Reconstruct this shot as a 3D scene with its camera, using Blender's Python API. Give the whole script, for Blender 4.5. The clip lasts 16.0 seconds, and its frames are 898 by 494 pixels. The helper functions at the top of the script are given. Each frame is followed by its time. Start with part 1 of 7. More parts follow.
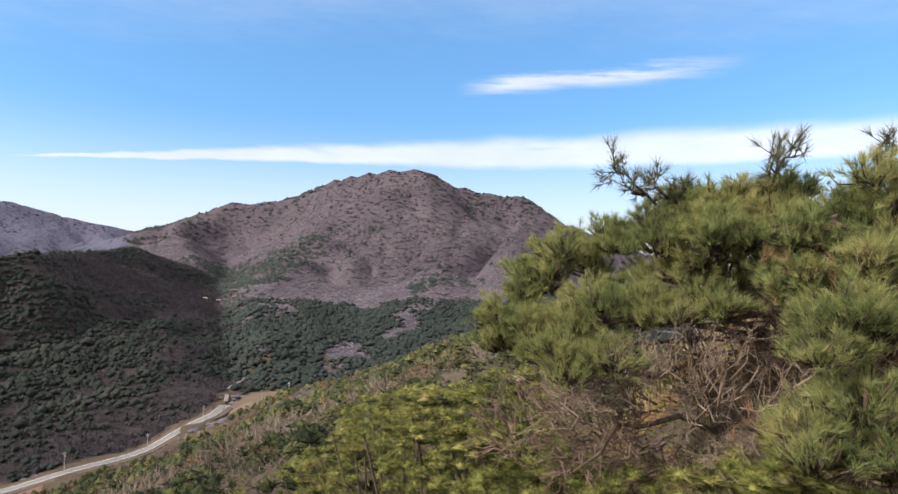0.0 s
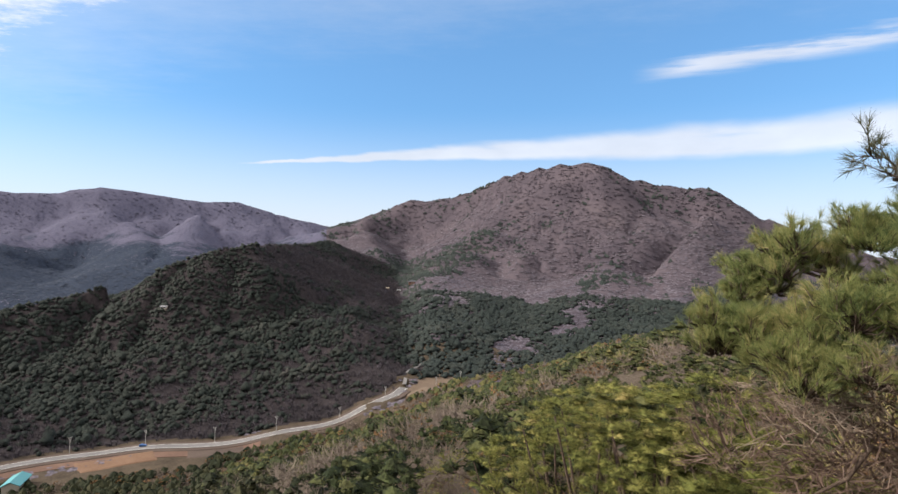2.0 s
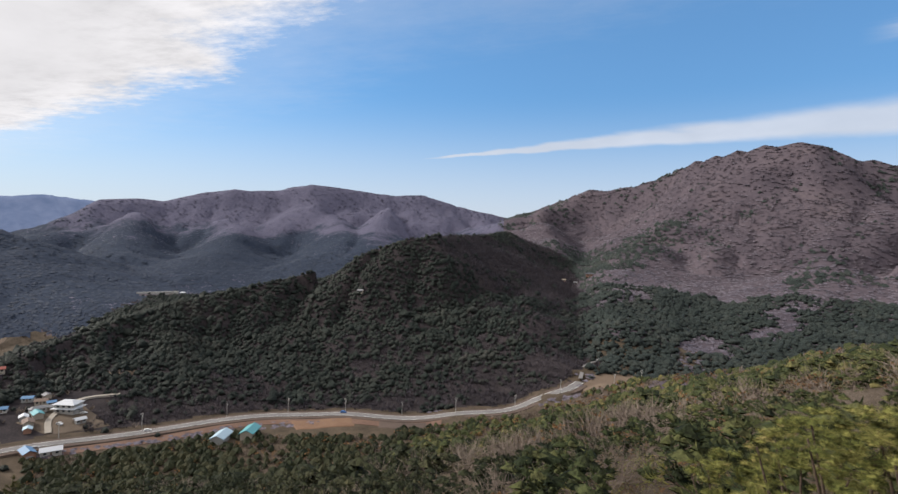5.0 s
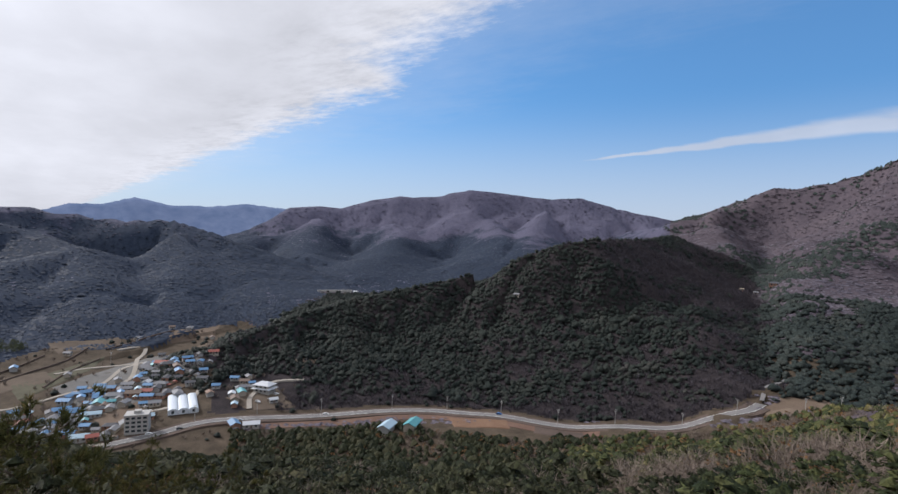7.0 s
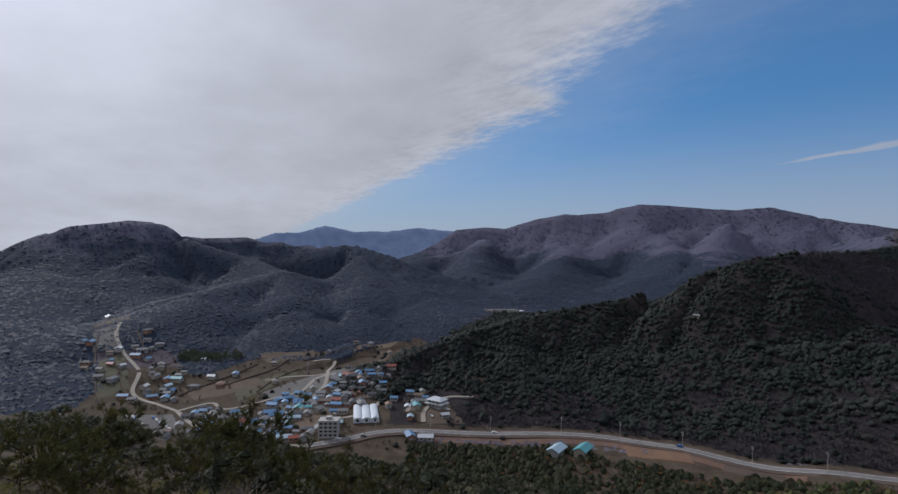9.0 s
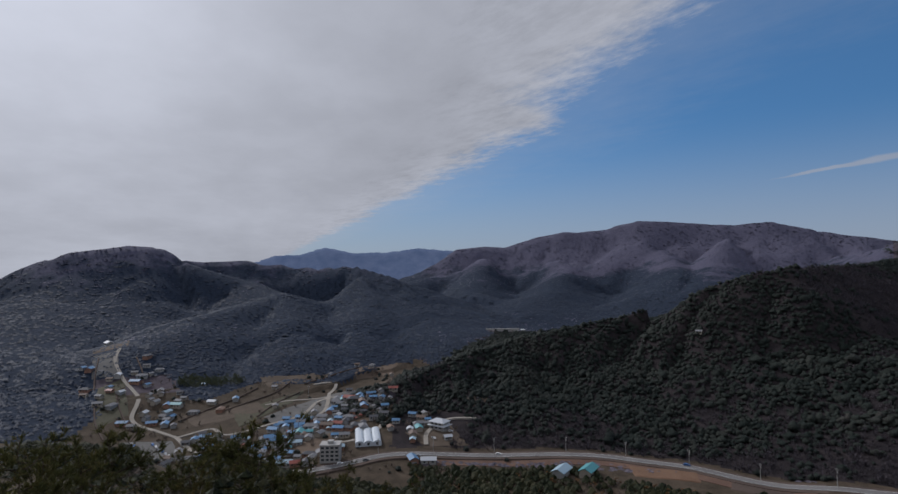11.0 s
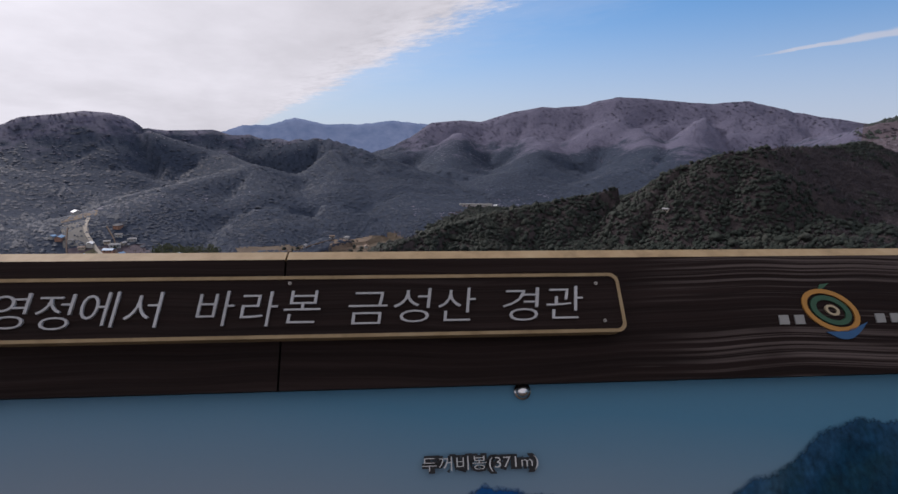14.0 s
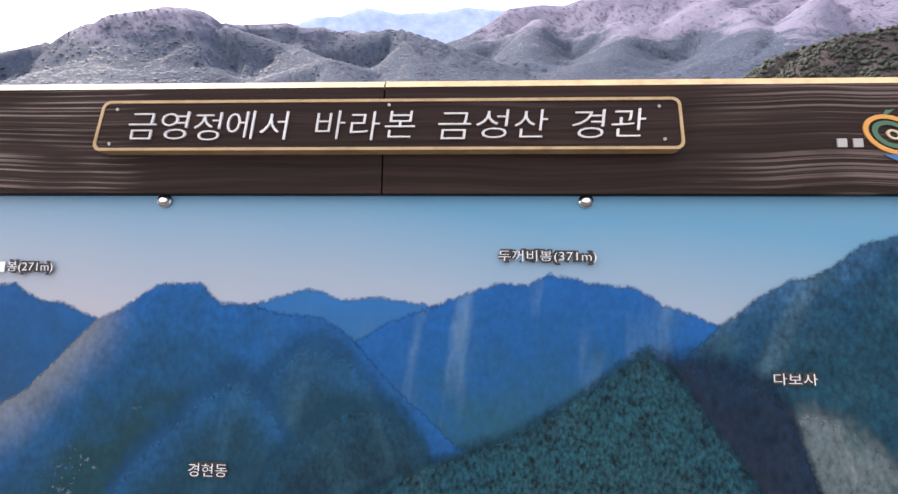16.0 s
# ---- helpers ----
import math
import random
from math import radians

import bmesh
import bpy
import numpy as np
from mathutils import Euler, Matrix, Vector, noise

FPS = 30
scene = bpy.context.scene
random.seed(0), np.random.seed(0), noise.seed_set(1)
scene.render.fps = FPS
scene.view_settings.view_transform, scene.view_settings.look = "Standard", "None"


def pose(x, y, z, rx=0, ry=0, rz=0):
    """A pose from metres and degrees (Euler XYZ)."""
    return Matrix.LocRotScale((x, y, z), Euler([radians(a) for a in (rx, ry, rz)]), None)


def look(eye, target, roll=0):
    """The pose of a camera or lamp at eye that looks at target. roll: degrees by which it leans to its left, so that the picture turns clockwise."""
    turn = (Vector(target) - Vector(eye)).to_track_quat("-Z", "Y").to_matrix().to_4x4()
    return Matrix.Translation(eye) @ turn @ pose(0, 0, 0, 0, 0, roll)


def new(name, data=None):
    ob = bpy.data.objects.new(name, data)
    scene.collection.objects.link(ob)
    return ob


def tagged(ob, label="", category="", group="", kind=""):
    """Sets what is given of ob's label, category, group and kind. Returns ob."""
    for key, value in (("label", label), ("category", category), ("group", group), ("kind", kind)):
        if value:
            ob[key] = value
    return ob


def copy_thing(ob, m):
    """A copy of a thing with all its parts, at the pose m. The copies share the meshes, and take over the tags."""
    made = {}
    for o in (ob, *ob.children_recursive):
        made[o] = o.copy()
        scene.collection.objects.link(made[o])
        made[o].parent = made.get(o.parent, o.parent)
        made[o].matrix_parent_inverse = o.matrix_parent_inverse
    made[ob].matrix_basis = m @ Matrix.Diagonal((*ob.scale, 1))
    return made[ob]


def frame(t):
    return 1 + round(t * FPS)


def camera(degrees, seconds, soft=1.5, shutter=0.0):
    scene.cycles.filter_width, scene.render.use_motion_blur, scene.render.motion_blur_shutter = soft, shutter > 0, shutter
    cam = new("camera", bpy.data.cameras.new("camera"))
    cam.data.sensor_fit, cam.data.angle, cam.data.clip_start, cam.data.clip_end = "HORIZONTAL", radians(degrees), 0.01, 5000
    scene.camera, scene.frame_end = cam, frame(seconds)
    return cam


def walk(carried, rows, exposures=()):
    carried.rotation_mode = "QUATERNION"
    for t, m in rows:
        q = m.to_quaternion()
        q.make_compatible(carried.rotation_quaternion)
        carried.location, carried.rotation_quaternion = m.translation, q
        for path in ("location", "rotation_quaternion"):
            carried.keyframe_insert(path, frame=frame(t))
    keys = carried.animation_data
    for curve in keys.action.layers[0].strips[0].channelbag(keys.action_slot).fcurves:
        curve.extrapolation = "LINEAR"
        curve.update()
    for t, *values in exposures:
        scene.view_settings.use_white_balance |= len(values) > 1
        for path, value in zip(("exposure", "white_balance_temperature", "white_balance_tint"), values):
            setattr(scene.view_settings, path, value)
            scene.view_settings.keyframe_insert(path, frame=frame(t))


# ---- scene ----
# ---- camera and its walk ----
cam = camera(79.2, 16.0)
PATH = (
    (0.0, 0.080, 0.400, 1.660, 0.00, 1.19, -0.70),
    (0.5, 0.065, 0.398, 1.659, 2.28, 1.05, -0.94),
    (1.0, 0.045, 0.391, 1.657, 4.84, 0.98, -1.04),
    (1.5, 0.013, 0.379, 1.654, 9.53, 0.73, -1.35),
    (2.0, -0.025, 0.364, 1.653, 17.73, 0.36, -1.43),
    (2.5, -0.057, 0.354, 1.652, 24.34, 0.19, -1.66),
    (3.0, -0.089, 0.351, 1.651, 26.44, -0.04, -1.70),
    (3.5, -0.137, 0.345, 1.654, 28.84, -0.03, -1.72),
    (6.0, -0.233, 0.274, 1.660, 44.01, -1.97, -1.89),
    (6.5, -0.260, 0.245, 1.660, 49.12, -1.94, -1.90),
    (7.0, -0.277, 0.223, 1.660, 52.58, -1.23, -1.86),
    (7.5, -0.301, 0.190, 1.660, 57.77, -0.70, -1.79),
    (8.0, -0.326, 0.143, 1.660, 64.54, -0.30, -2.04),
    (8.5, -0.340, 0.113, 1.660, 68.83, -0.40, -0.96),
    (11.0, -0.342, 0.105, 1.580, 69.81, 2.56, 0.54),
    (11.5, -0.336, 0.120, 1.540, 67.74, 2.36, 0.59),
    (12.0, -0.331, 0.132, 1.520, 66.10, 2.38, 0.61),
    (12.5, -0.360, 0.190, 1.490, 65.38, 1.98, 0.48),
    (13.0, -0.363, 0.185, 1.444, 62.31, -1.73, 0.01),
    (13.5, -0.199, 0.077, 1.454, 62.92, -5.60, -0.72),
    (14.0, -0.132, 0.054, 1.424, 67.18, -10.59, -0.62),
    (14.5, -0.072, 0.069, 1.394, 71.17, -14.62, 0.05),
    (15.0, -0.018, 0.065, 1.375, 75.06, -16.78, 0.81),
    (15.5, -0.005, 0.030, 1.367, 75.06, -18.54, 0.73),
    (16.0, 0.000, 0.000, 1.350, 74.82, -21.35, 0.68),
)  # seconds, x, y, z, yaw, pitch, roll
EXPOSURES = ((0.0, 0.75, 6500, 12), (2.0, 0.6, 6550, 12), (3.5, 0.36, 6450, 12), (6.0, 0.2, 6300, 12), (7.0, 0.05, 5950, 13), (8.5, -0.5, 5700, 13), (11.0, -0.85, 5750, 13), (12.5, -0.55, 5850, 13), (13.0, -0.55, 5900, 14), (13.5, -0.3, 6000, 15), (14.5, 0.3, 6400, 20), (15.0, 1.05, 6600, 20), (16.0, 2.1, 6600, 18))
walk(cam, [(t, pose(x, y, z, 90 + p, r, w)) for t, x, y, z, w, p, r in PATH], EXPOSURES)

# ---- world, sun, exposure ----
SUN_AZ, SUN_EL = radians(-112.0), radians(32.0)  # azimuth clockwise from +y
sun = new("sun", bpy.data.lights.new("sun", "SUN"))
sun.data.energy, sun.data.angle, sun.data.color = 3.4, radians(6.0), (1.0, 0.93, 0.83)
sun_dir = Vector((math.sin(SUN_AZ) * math.cos(SUN_EL), math.cos(SUN_AZ) * math.cos(SUN_EL), math.sin(SUN_EL)))
sun.matrix_world = look(sun_dir * 100, (0, 0, 0))


class Nodes:
    """Short hand for node trees."""

    def __init__(self, tree):
        self.tree = tree
        tree.nodes.clear()

    def add(self, kind, **props):
        n = self.tree.nodes.new(kind)
        for key, value in props.items():
            if key == "operation":
                n.operation = value
            elif key == "blend_type":
                n.blend_type = value
            elif key == "data_type":
                n.data_type = value
            elif key == "sky_type":
                n.sky_type = value
        return n

    def link(self, a, b):
        self.tree.links.new(a, b)

    def math(self, op, a, b=None, c=None, clamp=False):
        n = self.tree.nodes.new("ShaderNodeMath")
        n.operation, n.use_clamp = op, clamp
        for i, v in enumerate((a, b, c)):
            if v is None:
                continue
            if isinstance(v, (int, float)):
                n.inputs[i].default_value = v
            else:
                self.link(v, n.inputs[i])
        return n.outputs[0]

    def ramp01(self, v, lo, hi):
        """Smooth step from lo to hi."""
        n = self.tree.nodes.new("ShaderNodeMapRange")
        n.interpolation_type = "SMOOTHSTEP"
        self.link(v, n.inputs[0])
        for i, q in ((1, lo), (2, hi)):
            if isinstance(q, (int, float)):
                n.inputs[i].default_value = q
            else:
                self.link(q, n.inputs[i])
        return n.outputs[0]

    def noise(self, vec, scale, detail=4.0, rough=0.55, dims="3D"):
        n = self.tree.nodes.new("ShaderNodeTexNoise")
        n.noise_dimensions = dims
        n.inputs["Scale"].default_value, n.inputs["Detail"].default_value, n.inputs["Roughness"].default_value = scale, detail, rough
        if vec is not None:
            self.link(vec, n.inputs["Vector"])
        return n.outputs[0]

    def mix(self, fac, a, b, blend="MIX"):
        n = self.tree.nodes.new("ShaderNodeMix")
        n.data_type, n.blend_type = "RGBA", blend
        for sock, v in ((n.inputs[0], fac), (n.inputs[6], a), (n.inputs[7], b)):
            if isinstance(v, (int, float)):
                sock.default_value = v
            elif isinstance(v, tuple):
                sock.default_value = (*v, 1)
            else:
                self.link(v, sock)
        return n.outputs[2]

    def combine(self, x, y, z):
        n = self.tree.nodes.new("ShaderNodeCombineXYZ")
        for i, v in enumerate((x, y, z)):
            if isinstance(v, (int, float)):
                n.inputs[i].default_value = v
            else:
                self.link(v, n.inputs[i])
        return n.outputs[0]


world = bpy.data.worlds.new("sky")
scene.world = world
world.use_nodes = True
w = Nodes(world.node_tree)
sky = w.add("ShaderNodeTexSky", sky_type="NISHITA")
sky.sun_disc, sky.sun_elevation, sky.sun_rotation = False, SUN_EL, SUN_AZ
sky.altitude, sky.air_density, sky.dust_density, sky.ozone_density = 200.0, 1.0, 0.6, 2.2
co = w.add("ShaderNodeTexCoord")
sep = w.add("ShaderNodeSeparateXYZ")
w.link(co.outputs["Generated"], sep.inputs[0])
zz = w.math("MAXIMUM", sep.outputs[2], 0.03)
# the cloud layer lies on a level sheet: u, v are its plan coordinates in units of its height
cu, cv = w.math("DIVIDE", sep.outputs[0], zz), w.math("DIVIDE", sep.outputs[1], zz)
plan = w.combine(cu, cv, 0.0)
rough_n = w.noise(plan, 1.3, 6, 0.62)
fine_n = w.noise(w.combine(w.math("MULTIPLY", cu, 1.0), w.math("MULTIPLY", cv, 3.2), 4.0), 1.6, 7, 0.6)
ripple = w.noise(w.combine(w.math("MULTIPLY_ADD", cv, 0.5, w.math("MULTIPLY", cu, 2.2)), w.math("MULTIPLY_ADD", cu, -1.1, w.math("MULTIPLY", cv, 4.6)), 9.0), 1.5, 7, 0.68)
wob = w.math("ADD", w.math("MULTIPLY", w.math("SUBTRACT", rough_n, 0.5), 1.0), w.math("MULTIPLY", w.math("SUBTRACT", ripple, 0.5), 0.75))
# sheet: its edge runs along v = 1.6 near overhead and bends out to v = 2.1 further off
edge = w.math("ADD", 1.60, w.math("MULTIPLY", w.ramp01(w.math("MULTIPLY", cu, -1.0), 1.8, 3.7), 0.48))
past = w.math("SUBTRACT", w.math("ADD", edge, wob), cv)
sheet = w.ramp01(past, -0.20, 0.40)
veil = w.math("MULTIPLY", w.ramp01(past, -1.1, 0.3), 0.22)
sheet = w.math("MAXIMUM", sheet, veil)
# long thin band far off, tapering away
half = w.math("MULTIPLY_ADD", w.ramp01(cu, -5.2, 2.5), 0.92, 0.02)
rise = w.math("MAXIMUM", cu, 0.0)
mid = w.math("SUBTRACT", w.math("MULTIPLY_ADD", cu, -0.05, 5.28), w.math("MULTIPLY", w.math("MULTIPLY", rise, rise), 0.065))
drift = w.math("MULTIPLY", w.math("SUBTRACT", w.noise(w.combine(cu, w.math("MULTIPLY", cv, 0.5), 6.0), 1.5, 5, 0.55), 0.5), 0.55)
off = w.math("ABSOLUTE", w.math("SUBTRACT", w.math("ADD", cv, drift), mid))
band_n = w.noise(w.combine(w.math("MULTIPLY", cu, 0.8), cv, 4.0), 1.2, 4, 0.5)
band = w.math("MULTIPLY", w.math("SUBTRACT", 1.0, w.ramp01(w.math("DIVIDE", off, half), 0.45, 1.2)), w.ramp01(band_n, 0.10, 0.46))
band = w.math("MULTIPLY", band, w.ramp01(cu, -4.6, -4.0))
# short streak above it
mid2 = w.math("SUBTRACT", 3.2, w.math("MULTIPLY", cu, 0.3))
off2 = w.math("ABSOLUTE", w.math("SUBTRACT", w.math("ADD", cv, w.math("MULTIPLY", w.math("SUBTRACT", fine_n, 0.5), 0.35)), mid2))
streak = w.math("MULTIPLY", w.math("SUBTRACT", 1.0, w.ramp01(off2, 0.03, 0.24)), w.math("MULTIPLY", w.ramp01(cu, 0.0, 0.35), w.math("SUBTRACT", 1.0, w.ramp01(cu, 1.0, 1.55))))
streak = w.math("MULTIPLY", streak, w.ramp01(fine_n, 0.3, 0.55))
thin = w.math("MULTIPLY", w.math("MAXIMUM", band, streak), 0.62)
cover = w.math("MAXIMUM", sheet, thin, clamp=True)
z2 = w.math("ADD", sep.outputs[2], 0.22)
near_plan = w.combine(w.math("DIVIDE", sep.outputs[0], z2), w.math("DIVIDE", sep.outputs[1], z2), 3.0)
shade = w.math("ADD", w.math("MULTIPLY", w.ramp01(w.noise(near_plan, 1.1, 4, 0.55), 0.28, 0.72), 0.8), w.math("MULTIPLY", w.ramp01(w.noise(near_plan, 4.5, 5, 0.6), 0.3, 0.7), 0.3))
# brighter towards the sun
dot = w.add("ShaderNodeVectorMath", operation="DOT_PRODUCT")
w.link(co.outputs["Generated"], dot.inputs[0])
dot.inputs[1].default_value = sun_dir
glow = w.math("POWER", w.math("MAXIMUM", dot.outputs[1], 0.0), 11.0)
rim = w.math("MULTIPLY", w.ramp01(past, -0.2, 0.15), w.math("SUBTRACT", 1.0, w.ramp01(past, 0.3, 1.1)))
shade = w.math("ADD", shade, w.math("MULTIPLY", rim, w.math("MULTIPLY_ADD", w.ramp01(ripple, 0.30, 0.70), 0.9, -0.5)))
lum = w.math("MULTIPLY_ADD", shade, 1.6, w.math("MULTIPLY_ADD", glow, 5.0, 6.1))
cl = w.add("ShaderNodeVectorMath", operation="SCALE")
cl.inputs[0].default_value = (1.0, 0.985, 0.985)
w.link(lum, cl.inputs[3])
# haze along the horizon
haze = w.math("MULTIPLY", w.math("SUBTRACT", 1.0, w.ramp01(sep.outputs[2], 0.0, 0.26)), 0.74)
blue = w.mix(0.30, w.mix(1.0, sky.outputs[0], (0.65, 0.95, 1.12), "MULTIPLY"), (1.8, 4.4, 8.2))
tone = w.mix(haze, blue, (6.05, 6.2, 6.75))
bg = w.add("ShaderNodeBackground")
w.link(w.mix(cover, tone, cl.outputs[0]), bg.inputs[0])
bg.inputs[1].default_value = 0.10
out = w.add("ShaderNodeOutputWorld")
w.link(bg.outputs[0], out.inputs[0])


# ---- materials ----
def material(name, build):
    m = bpy.data.materials.new(name)
    m.use_nodes = True
    n = Nodes(m.node_tree)
    o = n.add("ShaderNodeOutputMaterial")
    n.link(build(n), o.inputs[0])
    return m


def bsdf(n, color, rough=0.8, metal=0.0, spec=0.3, bump=None, dist=0.02, strength=0.6):
    p = n.add("ShaderNodeBsdfPrincipled")
    for sock, v in ((p.inputs["Base Color"], color), (p.inputs["Roughness"], rough), (p.inputs["Metallic"], metal), (p.inputs["Specular IOR Level"], spec)):
        if isinstance(v, tuple):
            sock.default_value = (*v, 1)
        elif isinstance(v, (int, float)):
            sock.default_value = v
        else:
            n.link(v, sock)
    if bump is not None:
        b = n.add("ShaderNodeBump")
        b.inputs["Distance"].default_value, b.inputs["Strength"].default_value = dist, strength
        n.link(bump, b.inputs["Height"])
        n.link(b.outputs[0], p.inputs["Normal"])
    return p.outputs[0]


def where(n):
    return n.add("ShaderNodeNewGeometry").outputs["Position"]


def obj_co(n):
    return n.add("ShaderNodeTexCoord").outputs["Object"]


def ramp(n, fac, stops):
    r = n.add("ShaderNodeValToRGB")
    while len(r.color_ramp.elements) < len(stops):
        r.color_ramp.elements.new(0.5)
    for e, (at, c) in zip(r.color_ramp.elements, stops):
        e.position, e.color = at, (*c, 1)
    n.link(fac, r.inputs[0])
    return r.outputs[0]


def foliage(name, stops, patch=0.02, spread=0.45, translucent=0.0, land=0.0, fine=0.0, depth=1.0):
    """Leaves, needles or twigs: each clump its own tone, with broad patches over the land. land: how far the leaves'
    facing follows the slope they stand on. fine: tufts per metre in the grain of the crowns, the shade in their gaps
    put into the colour. depth: how strong that grain is.
    """

    def build(n):
        g = n.add("ShaderNodeNewGeometry")
        big = n.noise(g.outputs["Position"], patch, 5, 0.62)
        v = n.math("ADD", n.math("MULTIPLY", n.math("SUBTRACT", big, 0.5), 1.6), n.math("MULTIPLY_ADD", g.outputs["Random Per Island"], spread, 0.5 - spread / 2), clamp=True)
        c = ramp(n, v, stops)
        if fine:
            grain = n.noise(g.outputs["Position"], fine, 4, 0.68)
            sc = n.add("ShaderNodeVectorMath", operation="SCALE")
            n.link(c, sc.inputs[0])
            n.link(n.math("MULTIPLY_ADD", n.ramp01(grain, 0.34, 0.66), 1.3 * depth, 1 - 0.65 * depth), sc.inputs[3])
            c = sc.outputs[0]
        p = n.add("ShaderNodeBsdfPrincipled")
        n.link(c, p.inputs["Base Color"])
        p.inputs["Roughness"].default_value, p.inputs["Specular IOR Level"].default_value = 0.75, 0.12
        t = n.add("ShaderNodeBsdfTranslucent")
        n.link(c, t.inputs[0])
        if land:
            at = n.add("ShaderNodeAttribute")
            at.attribute_name = "land"
            mixed = n.add("ShaderNodeMix", data_type="VECTOR")
            mixed.inputs[0].default_value = land
            n.link(g.outputs["Normal"], mixed.inputs[4])
            n.link(at.outputs["Vector"], mixed.inputs[5])
            unit = n.add("ShaderNodeVectorMath", operation="NORMALIZE")
            n.link(mixed.outputs[1], unit.inputs[0])
            face = unit.outputs[0]
            if fine:
                b = n.add("ShaderNodeBump")
                b.inputs["Distance"].default_value, b.inputs["Strength"].default_value = 0.7 / fine, 0.75 * depth
                n.link(grain, b.inputs["Height"])
                n.link(face, b.inputs["Normal"])
                face = b.outputs[0]
            n.link(face, p.inputs["Normal"])
        if translucent:
            m = n.add("ShaderNodeMixShader")
            m.inputs[0].default_value = translucent
            n.link(p.outputs[0], m.inputs[1])
            n.link(t.outputs[0], m.inputs[2])
            return m.outputs[0]
        return p.outputs[0]

    return material(name, build)


def plain(name, color, rough=0.7, metal=0.0, var=0.12, scale=3.0, spec=0.3, bump=0.0):
    def build(n):
        p = obj_co(n)
        v = n.noise(p, scale, 5, 0.6)
        r = n.add("ShaderNodeObjectInfo").outputs["Random"]
        k = n.math("MULTIPLY_ADD", v, var * 2, n.math("MULTIPLY_ADD", r, var * 0.8, 1 - var * 1.4))
        sc = n.add("ShaderNodeVectorMath", operation="SCALE")
        sc.inputs[0].default_value = color
        n.link(k, sc.inputs[3])
        return bsdf(n, sc.outputs[0], rough, metal, spec, v if bump else None, bump)

    return material(name, build)


# Near-hill pines: shade among dense crowns is put into the dark colour.
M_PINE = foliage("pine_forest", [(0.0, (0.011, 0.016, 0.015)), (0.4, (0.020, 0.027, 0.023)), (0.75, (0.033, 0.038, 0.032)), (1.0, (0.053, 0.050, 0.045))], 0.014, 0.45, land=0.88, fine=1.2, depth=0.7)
# Brown bare trees, darkened in colour for crown shade and blued for haze.
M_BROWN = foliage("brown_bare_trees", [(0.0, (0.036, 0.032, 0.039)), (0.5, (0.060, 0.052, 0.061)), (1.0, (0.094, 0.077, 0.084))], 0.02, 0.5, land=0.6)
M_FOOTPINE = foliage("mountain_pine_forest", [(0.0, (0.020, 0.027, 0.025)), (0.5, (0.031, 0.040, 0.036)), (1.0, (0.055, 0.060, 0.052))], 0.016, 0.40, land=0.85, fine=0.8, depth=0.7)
# Pines across the valley: air haze is put into the base colour as blue.
M_HAZEPINE = foliage("hazed_pine_forest", [(0.0, (0.021, 0.029, 0.047)), (0.5, (0.031, 0.041, 0.064)), (1.0, (0.047, 0.059, 0.086))], 0.012, 0.15, land=0.98, fine=0.2, depth=0.3)
# Grey-mauve winter twigs, lightened and blued in the colour to suggest haze.
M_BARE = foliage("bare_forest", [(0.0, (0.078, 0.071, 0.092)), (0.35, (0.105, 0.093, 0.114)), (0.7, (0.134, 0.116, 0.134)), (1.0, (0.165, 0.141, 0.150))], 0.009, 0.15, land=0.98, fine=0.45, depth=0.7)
# Bare woods across the valley, greyed and blued in colour for haze.
M_HAZEBARE = foliage("hazed_bare_forest", [(0.0, (0.078, 0.077, 0.110)), (0.4, (0.106, 0.102, 0.150)), (0.75, (0.134, 0.126, 0.172)), (1.0, (0.164, 0.150, 0.190))], 0.008, 0.10, land=0.98, fine=0.3, depth=0.35)
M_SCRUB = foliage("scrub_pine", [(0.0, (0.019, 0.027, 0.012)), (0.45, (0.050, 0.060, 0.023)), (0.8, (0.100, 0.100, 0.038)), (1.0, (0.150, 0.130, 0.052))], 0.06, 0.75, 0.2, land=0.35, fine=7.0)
# M_SCRUB darkened by about half: dimmer light towards the village, put into the colour.
M_DIMSCRUB = foliage("dimmed_scrub_pine", [(0.0, (0.013, 0.018, 0.009)), (0.5, (0.029, 0.034, 0.016)), (1.0, (0.062, 0.057, 0.027))], 0.05, 0.55, 0.15, land=0.35, fine=6.0)
M_TWIG = foliage("bare_twigs", [(0.0, (0.082, 0.062, 0.050)), (0.5, (0.150, 0.118, 0.096)), (1.0, (0.26, 0.212, 0.17))], 0.08, land=0.4)
M_DEAD = foliage("dry_leaves", [(0.0, (0.10, 0.055, 0.028)), (0.5, (0.185, 0.105, 0.05)), (1.0, (0.29, 0.18, 0.085))], 0.1, translucent=0.2, land=0.3)
M_GRASS = foliage("dry_grass", [(0.0, (0.20, 0.15, 0.07)), (0.5, (0.33, 0.26, 0.13)), (1.0, (0.45, 0.37, 0.20))], 0.2, translucent=0.2)


